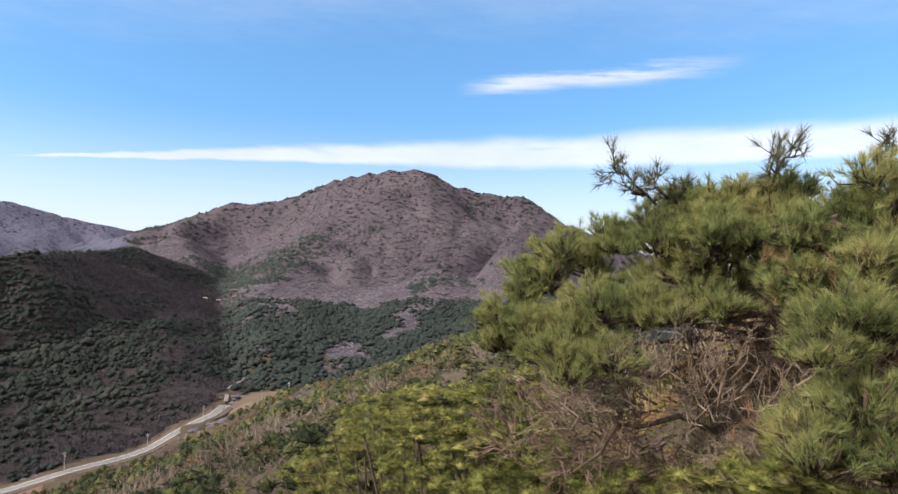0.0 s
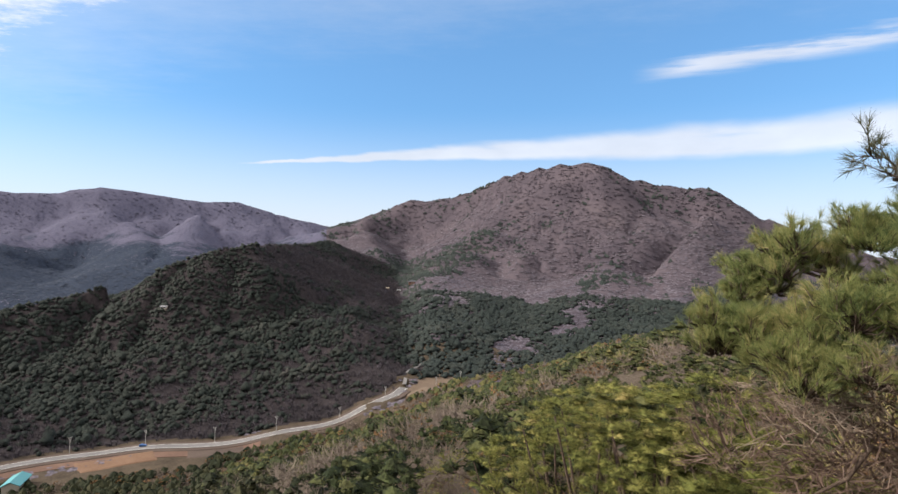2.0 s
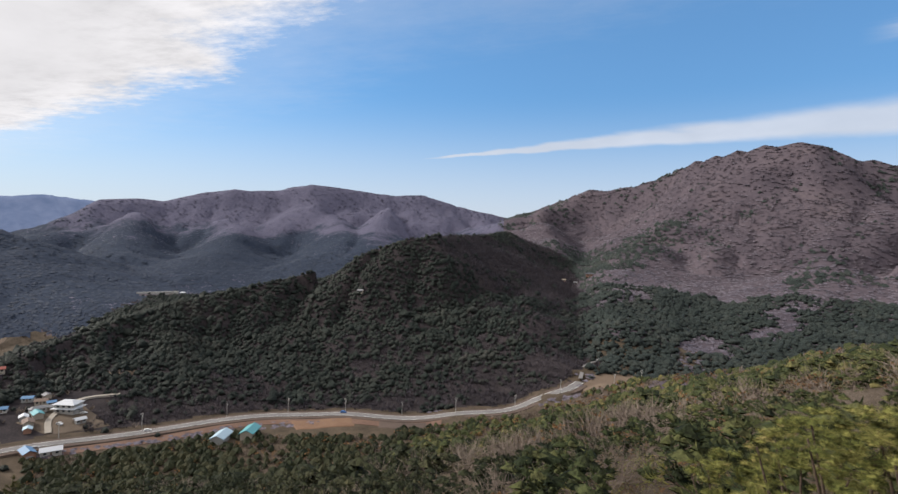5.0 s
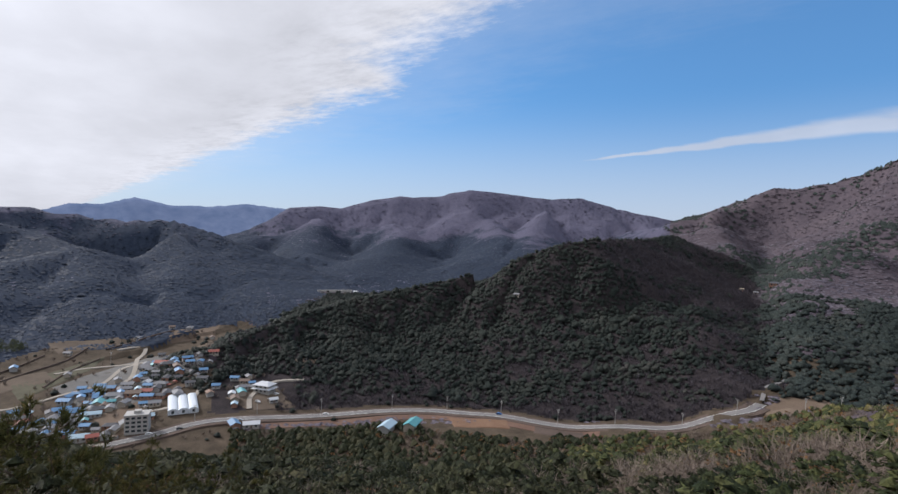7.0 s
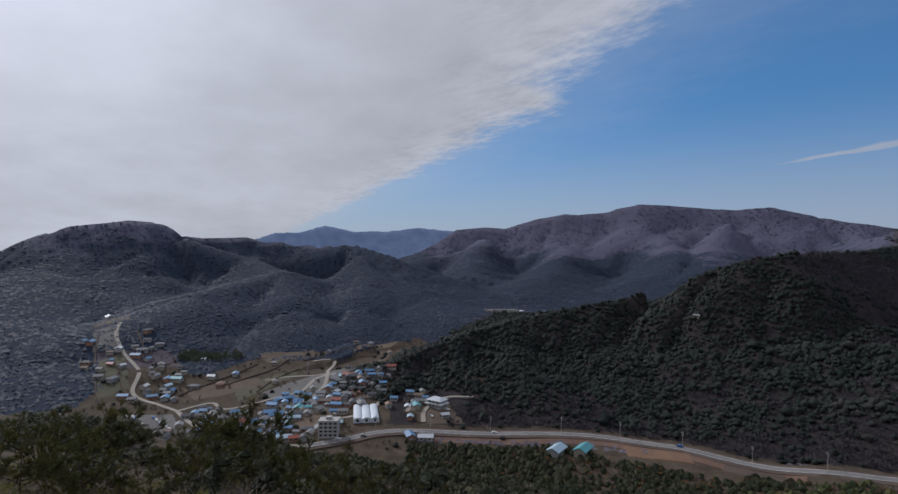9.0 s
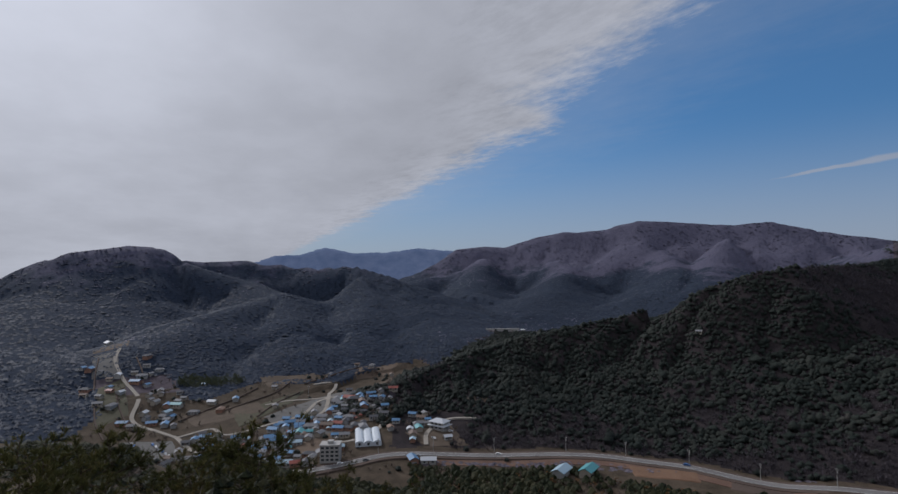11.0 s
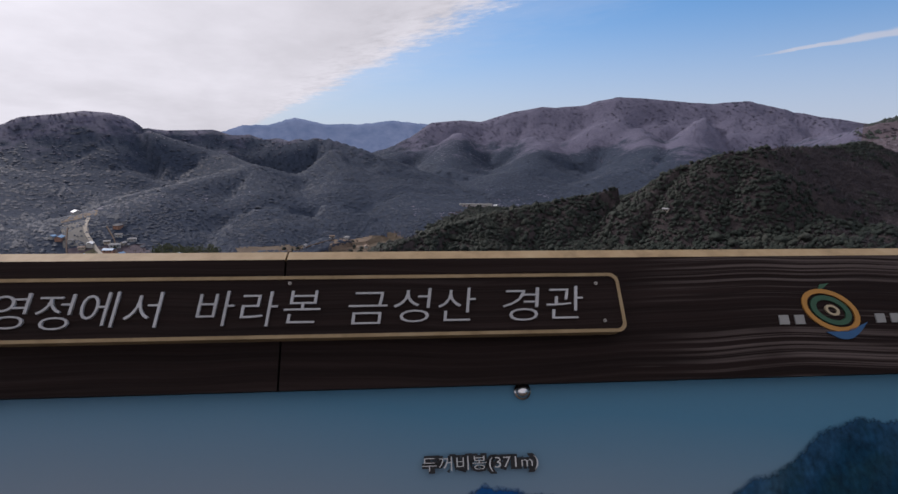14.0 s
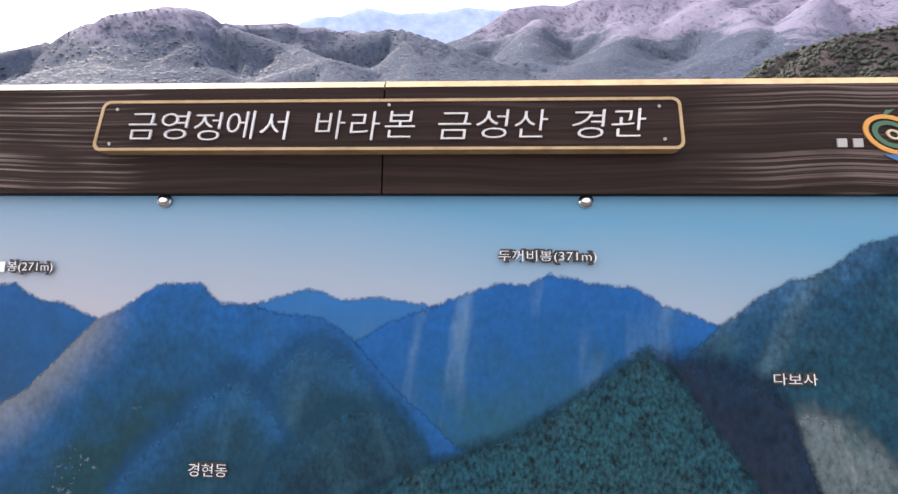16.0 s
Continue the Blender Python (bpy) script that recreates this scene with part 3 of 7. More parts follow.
def twig_crown(seed, n, length=0.34, width=0.006):
    """A leafless crown: a haze of thin twigs filling a rounded shape, one metre wide and high."""
    r = np.random.default_rng(seed)
    v, f = [], []
    for i in range(n):
        u = r.normal(0, 1, 3)
        u /= np.linalg.norm(u)
        c = np.array([0, 0, 0.42]) + u * np.array([0.40, 0.40, 0.42]) * r.random() ** 0.5 * 0.85
        d = (c - np.array([0, 0, 0.0])) * np.array([1.3, 1.3, 0.9]) + r.normal(0, 0.28, 3)
        d /= np.linalg.norm(d)
        s = np.cross(d, r.normal(0, 1, 3))
        s *= width * r.uniform(0.6, 1.4) / np.linalg.norm(s)
        k = len(v)
        v += [c - s, c + s, c + d * length * r.uniform(0.6, 1.1)]
        f.append((k, k + 1, k + 2))
    for i in range(4):
        a = r.uniform(0, 6.28)
        s = np.array([math.cos(a + 1.57), math.sin(a + 1.57), 0]) * width * 2
        k = len(v)
        v += [-s, s, np.array([0.25 * math.cos(a), 0.25 * math.sin(a), 0.7])]
        f.append((k, k + 1, k + 2))
    return np.array(v), np.array(f)


def dome(seed, sides=5):
    """The twiggy top of a leafless crown seen from afar: a low ragged cone, one metre wide and high."""
    r = np.random.default_rng(seed)
    v = [(0.5 * q * math.cos(a), 0.5 * q * math.sin(a), r.uniform(-0.15, 0.25)) for a, q in ((2 * math.pi * (k + 0.4 * r.random()) / sides, r.uniform(0.75, 1.25)) for k in range(sides))]
    v.append((r.uniform(-0.15, 0.15), r.uniform(-0.15, 0.15), r.uniform(0.8, 1.1)))
    return np.array(v), np.array([(k, (k + 1) % sides, sides) for k in range(sides)])


def tufts(seed, n, size, blades=4, shape="round", fat=1.0):
    """A leafy crown of many small blades grouped in tufts."""
    r = np.random.default_rng(seed)
    v, f = [], []
    for _ in range(n):
        z = r.uniform(0.06, 1.0)
        lim = {"round": math.sqrt(max(0.02, 1 - (2 * z - 0.9) ** 2)) * 0.52, "cone": 0.55 * (1.08 - z), "flat": 0.55}[shape]
        a, q = r.uniform(0, 2 * math.pi), lim * math.sqrt(r.uniform(0.15, 1))
        c = np.array([q * math.cos(a), q * math.sin(a), z + r.uniform(-0.05, 0.05)])
        up = c - np.array([0, 0, 0.35])
        up = up / np.linalg.norm(up) + np.array([0, 0, 0.5])
        for _ in range(blades):
            d = up + r.normal(0, 0.55, 3)
            d /= np.linalg.norm(d)
            s = np.cross(d, r.normal(0, 1, 3))
            s *= size * fat * r.uniform(0.14, 0.26) / np.linalg.norm(s)
            k = len(v)
            tip = c + d * size * r.uniform(0.7, 1.2)
            v += [c - s, c + s, tip]
            f += [(k, k + 1, k + 2)]
    return np.array(v), np.array(f)


def scatter(name, protos, x, y, wide, tall, mat, sink=0.1, jitter=0.0, smooth=False):
    """Plants the protos over the land as one mesh."""
    z = ground_z(x, y)
    pick = rng.integers(0, len(protos), len(x))
    e = np.clip(np.hypot(x, y) * 0.012, 1.0, 14.0)
    nx, ny = -(ground_z(x + e, y) - ground_z(x - e, y)) / (2 * e), -(ground_z(x, y + e) - ground_z(x, y - e)) / (2 * e)
    slope = np.stack([nx, ny, np.ones_like(nx)], 1)
    slope /= np.linalg.norm(slope, axis=1)[:, None]
    vs, fs, ns, at = [], [], [], 0
    for k, (pv, pf) in enumerate(protos):
        m = pick == k
        cnt = int(m.sum())
        if not cnt:
            continue
        a = rng.uniform(0, 2 * math.pi, cnt)[:, None]
        wv, tv = wide[m][:, None], tall[m][:, None]
        vx = (pv[None, :, 0] * np.cos(a) - pv[None, :, 1] * np.sin(a)) * wv
        vy = (pv[None, :, 0] * np.sin(a) + pv[None, :, 1] * np.cos(a)) * wv
        vz = (pv[None, :, 2] - sink) * tv
        if jitter:
            vx, vy, vz = (q + rng.normal(0, jitter, q.shape) * wv for q in (vx, vy, vz))
        vs.append(np.stack([vx + x[m][:, None], vy + y[m][:, None], vz + z[m][:, None]], -1).reshape(-1, 3))
        fs.append((pf[None] + (np.arange(cnt) * len(pv))[:, None, None] + at).reshape(-1, 3))
        ns.append(np.repeat(slope[m], len(pv), axis=0))
        at += cnt * len(pv)
    ob = mesh_object(name, np.concatenate(vs), np.concatenate(fs), mat, smooth)
    at_ = ob.data.attributes.new("land", "FLOAT_VECTOR", "POINT")
    at_.data.foreach_set("vector", np.concatenate(ns).astype(np.float32).ravel())
    return ob


def spread(count, r0, r1, a0, a1, power=2.0):
    """Random places in a sector of the land, azimuths in degrees. power 2: even by area; lower: denser near."""
    a = np.radians(rng.uniform(a0, a1, count))
    r = (rng.uniform(r0**power, r1**power, count)) ** (1 / power)
    return r * np.sin(a), r * np.cos(a)


def near_line(x, y, pts):
    d = np.full_like(x, 1e9)
    for q, _ in along(x, y, [(px, py, 0) for px, py in pts]):
        d = np.minimum(d, q)
    return d


ROAD = [(-395, 20), (-396, 65), (-400, 94), (-391, 131), (-375, 172), (-356, 220), (-338, 251), (-306, 277), (-266, 297), (-233, 318), (-204, 343),
        (-183, 365), (-168, 388), (-166, 409), (-174, 441), (-170, 471), (-213, 540), (-296, 714), (-365, 868)]


def open_land(x, y, z):
    """True on the farmed valley floor and beside the road."""
    low = z - floor_height(x, y)
    farm = (near_line(x, y, [(-385, 30), (-560, 20), (-640, 90)]) < 78) | (near_line(x, y, [(-420, 120), (-455, 150)]) < 32) | (near_line(x, y, [(-470, -50), (-545, -70)]) < 68)
    farm |= (near_line(x, y, [(-560, -80), (-700, -125), (-860, -168)]) < 36) | (near_line(x, y, [(-630, 110), (-700, 185)]) < 40)
    return (farm & (low < 12)) | (near_line(x, y, ROAD[:13]) < 12) | (near_line(x, y, ROAD[13:16]) < 3) | (np.hypot(x + 137, y - 403) < 26) | (np.hypot(x + 767, y - 366) < 24)


land()


def woods():
    lumps = [lump(s, ((0.2, 0.85, 4), (0.5, 1.0, 4), (0.8, 0.6, 3))) for s in range(8)]
    small = [dome(s, 6) for s in range(30, 42)]
    domes = [dome(s) for s in range(40, 52)]
    haze = [twig_crown(s, 18, 0.42, 0.022) for s in range(60, 66)]
    fringe = [spray(s, 5, 0.04) for s in range(52, 58)]
    zones = ((395, 830, -118, 24, 46000, 5.4, lumps, haze), (830, 1250, -118, 26, 36000, 6.6, small, domes), (1250, 2120, -118, 26, 60000, 7.8, small, domes))
    for r0, r1, a0, a1, count, size, crowns, bares in zones:
        x, y = spread(count, r0, r1, a0, a1)
        near = ~inside(x, y, NEAR_HILL)
        x, y = x[near], y[near]
        if r0 < 800:
            hx, hy = rng.uniform(-820, -160, 74000), rng.uniform(50, 1010, 74000)
            near = inside(hx, hy, NEAR_HILL)
            x, y = np.append(x, hx[near]), np.append(y, hy[near])
        z = ground_z(x, y)
        keep = ~open_land(x, y, z)
        x, y, z = x[keep], y[keep], z[keep]
        az, r = np.degrees(np.arctan2(x, y)), np.hypot(x, y)
        thin_ = (az > -31) | inside(x, y, NEAR_HILL) | (r < 560) | (rng.random(len(x)) < 0.55)
        x, y, z, az, r = x[thin_], y[thin_], z[thin_], az[thin_], r[thin_]
        patch, streak, grove = fbm(x / 170, y / 170, 4, 3), fbm(x / 40, y / 40, 3, 9), fbm(x / 55, y / 230, 3, 15)
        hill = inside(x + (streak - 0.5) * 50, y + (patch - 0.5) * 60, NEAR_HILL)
        main = ~hill & ((az > -31) | (r < 560))
        # pines hold the mountain's foot and run up it in fingers and groves
        lower = np.clip((-58 - z + (grove - 0.5) * 170 + (streak - 0.5) * 50) / 40, 0, 1)
        spur = np.clip(1 - near_line(x, y, [(-330, 960), (-309, 1077), (-268, 1191)]) / 85, 0, 1)
        p = np.where(hill, 0.86 - 0.62 * np.clip((az + 40) / 8, 0, 1) * np.clip((z + 116) / 40, 0, 1), np.where(main, 0.10 + 0.80 * lower * (y > 420) + 0.55 * spur, np.where(az < -72, 0.30, 0.14) + 0.62 * np.clip((-5 - z) / 45, 0, 1)))
        p = p + np.where(main, 0.6 * np.clip(1.2 - near_line(x, y, [q[:2] for q in BROOK[:5]]) / 110, 0, 1), 0)
        foot = near_line(x, y, ROAD[4:14])
        p = p - np.where(hill, 0.42 * np.clip(1 - foot / 80, 0, 1), 0)
        p = p + (patch - 0.5) * np.where(~hill & ~main & (z < -30), 0.8, 1.5) + (streak - 0.5) * 0.9
        pine = 0.5 + rng.normal(0, np.where(hill | main, 0.14, 0.06), len(x)) < p
        big = np.exp(rng.normal(0, np.where(hill, 0.33, 0.26), len(x)))
        size = np.where(inside(x, y, NEAR_HILL), 3.7, np.where((az < -31) & (r > 560), size * 0.72, size))
        wide, tall = size * 0.9 * big, (0.8 if r0 < 800 else 0.74) * size * big * rng.uniform(0.75, 1.3, len(x)) * np.where(hill, 1.0, np.where(main, 0.8, 0.42))
        for m, mat, label in ((pine & hill, M_PINE, "green pine woods covering the near hill, darkened for shade among the crowns"), (pine & main, M_FOOTPINE, "green pine woods covering the mountain foot"), (pine & ~hill & ~main, M_HAZEPINE, "pine woods on the hills across the valley, tinted blue with haze")):
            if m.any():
                tagged(scatter("pine_wood", small if mat is M_HAZEPINE else crowns, x[m], y[m], np.clip(wide[m], 2.0, 13) * 1.15, np.clip(tall[m], 2, 9.5), mat, 0.1, 0.03, True), label, "woods", kind="stuff")
        for m, mat, label in ((~pine & hill, M_BROWN, "leafless brown woods between the pines of the near hill"), (~pine & main, M_BARE, "leafless grey-brown winter woods on the mountain slopes"), (~pine & ~hill & ~main, M_HAZEBARE, "leafless winter woods on the hills across the valley, tinted blue with haze")):
            if m.any():
                twiggy = r0 < 800 and mat is M_BROWN
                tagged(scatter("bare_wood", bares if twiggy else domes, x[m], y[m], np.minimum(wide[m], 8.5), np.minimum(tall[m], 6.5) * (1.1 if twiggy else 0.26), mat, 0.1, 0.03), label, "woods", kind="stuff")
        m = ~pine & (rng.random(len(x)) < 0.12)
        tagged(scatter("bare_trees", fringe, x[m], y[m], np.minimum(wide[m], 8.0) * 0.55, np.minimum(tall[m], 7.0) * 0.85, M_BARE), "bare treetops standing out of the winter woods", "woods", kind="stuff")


woods()


def distant_ridge():
    """The last blue ridge, far behind all else, hazed by its colour and a faint glow."""
    crest = np.array([(-3387, -396, 10), (-3387, -296, 24), (-3400, 12, 56), (-3397, 142, 104), (-3388, 290, 107), (-3372, 432, 155), (-3345, 608, 118), (-3302, 811, 122), (-3250, 1000, 148), (-3193, 1168, 130), (-3002, 1596, 91)], float)
    s = np.linspace(0, len(crest) - 1, 240)
    c = np.stack([np.interp(s, np.arange(len(crest)), crest[:, k]) for k in range(3)], 1)
    c[:, 2] += (fbm(s * 6, s * 0, 4, 5) - 0.5) * 9
    rows = []
    for k in range(12):
        f = k / 11
        rib = (fbm(s * 3, s * 0 + f * 2, 3, 8) - 0.5) * 130 * f
        rows.append(np.stack([c[:, 0] + 420 * f + rib, c[:, 1], c[:, 2] - (c[:, 2] + 130) * f], 1))
    for f in (0.5, 1.0):
        rows.insert(0, np.stack([c[:, 0] - 500 * f, c[:, 1], c[:, 2] - (c[:, 2] + 130) * f], 1))
    v = np.concatenate(rows)
    n = len(s)
    i, j = np.meshgrid(np.arange(len(rows) - 1), np.arange(n - 1), indexing="ij")
    f = np.stack([i * n + j, (i + 1) * n + j, (i + 1) * n + j + 1, i * n + j + 1], -1).reshape(-1, 4)
    tagged(mesh_object("backdrop", v, f, M_FAR, True, True), "distant ridge behind the valley, blue and glowing faintly to imitate haze", "ridge", kind="structure")


distant_ridge()
LIMIT_AZ = (-120, -107, -100, -96.5, -93.5, -90.5, -87, -84, -71, -65, -58, -51, -39, -33, -28, -23, -19, -13, -8, 1, 10, 40)
LIMIT_EL = (-13, -13.5, -15, -18.5, -15.5, -15, -18.5, -19.8, -20.2, -21.2, -22, -20.8, -20.6, -19.2, -18, -16, -14, -12.2, -11, -7.8, -5, -1)


def room(x, y):
    """How tall a plant may grow here and still leave the valley open to a standing viewer: the slope below the sign is kept cut."""
    el = np.interp(np.degrees(np.arctan2(x, y)), LIMIT_AZ, LIMIT_EL)
    return 1.66 + np.hypot(x, y) * np.tan(np.radians(el)) - ground_z(x, y)


def hillside():
    """Scrub on the viewpoint's own slope."""
    bands = ((5, 22, 330, 300, 0.045, 3, 0.8, 1.7), (22, 65, 2000, 72, 0.085, 3, 1.2, 2.6), (65, 170, 7600, 20, 0.19, 3, 1.8, 3.6), (170, 430, 23000, 12, 0.32, 4, 2.4, 4.6))
    for k, (r0, r1, count, n, size, blades, lo, hi) in enumerate(bands):
        x, y = spread(count, r0, r1, -116, 30, 2.0)
        z = ground_z(x, y)
        tall = rng.uniform(lo, hi, len(x))
        if k < 3:
            tall = np.minimum(tall, room(x, y) * rng.uniform(0.7, 1.1, len(x)))
            if k == 0:
                tall = np.minimum(tall, room(x, y) - 0.05 * np.hypot(x, y))
        keep = ~open_land(x, y, z) & (tall > 0.35) & (np.hypot(x, y) < 395) & (near_line(x, y, ROAD[3:10]) > 24) & (near_line(x, y, [(-318, 240), (-262, 274)]) > 20)
        x, y, z, tall = x[keep], y[keep], z[keep], tall[keep]
        t = rng.random(len(x)) + (fbm(x / 25, y / 25, 3, 77) - 0.5) * 1.8
        if k > 1:
            t = t - 0.32 * np.clip((-30 - np.degrees(np.arctan2(x, y))) / 10, 0, 1)
        wide = np.maximum(tall, lo) * rng.uniform(1.0, 1.6, len(x))
        green, dead = t < 0.40, (t >= 0.40) & (t < 0.53)
        bare = t >= 0.53
        if k == 3:
            green, dead, bare = t < 0.43, (t >= 0.43) & (t < 0.55), t >= 0.55
        rounds = [lump(100 + s, ((0.25, 0.95, 5), (0.7, 0.75, 4))) for s in range(6)] if k == 3 else [pads(100 + 10 * k + s, (58, 20, 8)[k], (0.14, 0.26, 0.42)[k], (9, 4, 0)[k], (0.06, 0.12, 0.2)[k]) for s in range(8)]
        # Towards the village the scrub takes the darkened copy of its colour.
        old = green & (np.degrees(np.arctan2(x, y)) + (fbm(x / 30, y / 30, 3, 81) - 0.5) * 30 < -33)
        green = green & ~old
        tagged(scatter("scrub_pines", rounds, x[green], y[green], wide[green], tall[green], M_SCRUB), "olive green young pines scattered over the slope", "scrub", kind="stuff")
        tagged(scatter("scrub_pines", rounds, x[old], y[old], wide[old], tall[old], M_DIMSCRUB), "scrub pines on the slope above the village, dimmed in colour", "scrub", kind="stuff")
        tagged(scatter("brown_shrubs", [tufts(180 + s, max(10, int(n * 0.6)), size, 3, "round", 1.7) for s in range(4)], x[dead], y[dead], wide[dead] * 0.8, tall[dead] * 0.7, M_DEAD), "oak shrubs still holding dry brown leaves", "shrubs", kind="stuff")
        tagged(scatter("bare_shrubs", [twig_crown(190 + s, (420, 150, 56, 24)[k], (0.22, 0.26, 0.34, 0.4)[k], (0.0026, 0.006, 0.012, 0.02)[k]) for s in range(5)], x[bare], y[bare], wide[bare], tall[bare], M_TWIG), "leafless grey-brown shrubs on the slope", "shrubs", kind="stuff")


hillside()


# ---- small helpers for things ----
def part(name, bm, mat, parent, label="", smooth=False, world=False):
    """Links a bmesh as one mesh under a thing or a part. world: its vertices are in world coordinates."""
    me = bpy.data.meshes.new(name)
    bmesh.ops.recalc_face_normals(bm, faces=bm.faces)
    if world:
        bmesh.ops.transform(bm, matrix=parent.matrix_world.inverted(), verts=bm.verts)
    bm.to_mesh(me)
    bm.free()
    me.materials.append(mat)
    for p in me.polygons:
        p.use_smooth = smooth
    ob = new(name, me)
    ob.parent = parent
    return tagged(ob, label)


def thing(name, m, label, category, group=""):
    ob = new(name)
    ob.matrix_world = m
    bpy.context.view_layer.update()
    return tagged(ob, label, category, group)


def box(bm, x0, x1, y0, y1, z0, z1, bevel=0.0):
    made = bmesh.ops.create_cube(bm, size=1.0, matrix=Matrix.Translation(((x0 + x1) / 2, (y0 + y1) / 2, (z0 + z1) / 2)) @ Matrix.Diagonal((x1 - x0, y1 - y0, z1 - z0, 1)))
    if bevel:
        es = list({e for v in made["verts"] for e in v.link_edges})
        bmesh.ops.bevel(bm, geom=es, offset=bevel, segments=2, affect="EDGES")
    return bm


def prism(bm, outline, z0, z1):
    """A flat outline pulled up from z0 to z1."""
    low, high = [bm.verts.new((x, y, z0)) for x, y in outline], [bm.verts.new((x, y, z1)) for x, y in outline]
    n = len(outline)
    bm.faces.new(low[::-1])
    bm.faces.new(high)
    for i in range(n):
        bm.faces.new((low[i], low[(i + 1) % n], high[(i + 1) % n], high[i]))
    return bm


def tube(bm, pts, radii, sides=6):
    """A tapered limb along points."""
    rings = []
    for i, (p, r) in enumerate(zip(pts, radii)):
        p = Vector(p)
        d = (Vector(pts[min(i + 1, len(pts) - 1)]) - Vector(pts[max(i - 1, 0)])).normalized()
        a = d.orthogonal().normalized()
        b = d.cross(a)
        rings.append([bm.verts.new(p + (a * math.cos(t) + b * math.sin(t)) * r) for t in (2 * math.pi * k / sides for k in range(sides))])
    for u, v in zip(rings, rings[1:]):
        for k in range(sides):
            bm.faces.new((u[k], u[(k + 1) % sides], v[(k + 1) % sides], v[k]))
    bm.faces.new(rings[0][::-1])
    bm.faces.new(rings[-1])
    return bm


def raw_part(name, verts, tris, mat, parent, label=""):
    ob = mesh_object(name, verts, tris, mat)
    ob.parent = parent
    return tagged(ob, label)


# ---- plants at hand ----
def bark_build(n):
    p = obj_co(n)
    v = n.noise(p, 60, 6, 0.7)
    c = ramp(n, v, [(0.3, (0.030, 0.022, 0.018)), (0.55, (0.085, 0.060, 0.045)), (0.8, (0.19, 0.145, 0.11))])
    return bsdf(n, c, 0.9, spec=0.15, bump=v, dist=0.006)


M_BARK = material("pine_bark", bark_build)
M_NEEDLE = foliage("pine_needles", [(0.0, (0.085, 0.125, 0.052)), (0.4, (0.205, 0.245, 0.090)), (0.75, (0.35, 0.35, 0.135)), (1.0, (0.50, 0.41, 0.20))], 6.0, 0.8, 0.42)
M_LEADER = foliage("sparse_needles", [(0.0, (0.050, 0.065, 0.042)), (0.5, (0.110, 0.125, 0.072)), (1.0, (0.22, 0.20, 0.12))], 5.0, 0.7, 0.3)
M_YOUNG = foliage("young_pine_needles", [(0.0, (0.090, 0.105, 0.032)), (0.4, (0.185, 0.195, 0.055)), (0.75, (0.29, 0.27, 0.085)), (1.0, (0.40, 0.32, 0.14))], 1.6, 0.6, 0.35)
# Young pine needles darkened in colour to stand in for backlight.
M_BACKLITPINE = foliage("backlit_pine_needles", [(0.0, (0.030, 0.036, 0.014)), (0.45, (0.066, 0.070, 0.024)), (0.8, (0.125, 0.115, 0.038)), (1.0, (0.21, 0.145, 0.060))], 0.9, 0.7, 0.25)
M_RUST = foliage("rusty_needles", [(0.0, (0.17, 0.095, 0.05)), (0.5, (0.30, 0.19, 0.105)), (1.0, (0.42, 0.30, 0.18))], 2.0, 0.6, 0.2)
M_INNER = foliage("inner_twigs", [(0.0, (0.055, 0.036, 0.028)), (0.5, (0.120, 0.080, 0.062)), (1.0, (0.21, 0.15, 0.115))], 2.0, 0.6)
M_STICK = foliage("dead_sticks", [(0.0, (0.12, 0.085, 0.065)), (0.5, (0.25, 0.19, 0.145)), (1.0, (0.42, 0.34, 0.265))], 2.0, 0.6)


def brush(r, base, axis, n, length, width):
    """A tuft of needles round the end of a twig."""
    axis = axis / np.linalg.norm(axis)
    ref = np.array([0.3, 0.5, 0.8]) if abs(axis[2]) < 0.85 else np.array([1.0, 0, 0])
    a = np.cross(axis, ref)
    a /= np.linalg.norm(a)
    b = np.cross(axis, a)
    phi, open_ = r.uniform(0, 2 * math.pi, n), np.radians(r.uniform(10, 56, n))
    d = axis[None] * np.cos(open_)[:, None] + (a[None] * np.cos(phi)[:, None] + b[None] * np.sin(phi)[:, None]) * np.sin(open_)[:, None]
    d[:, 2] += 0.12
    root = base[None] - axis[None] * r.uniform(0, length * 0.55, n)[:, None]
    tip = root + d * (length * r.uniform(0.75, 1.15, n))[:, None]
    s = np.cross(d, r.normal(0, 1, (n, 3)))
    s *= (width / 2) / np.linalg.norm(s, axis=1)[:, None]
    return np.stack([root - s, root + s, tip], 1).reshape(-1, 3)


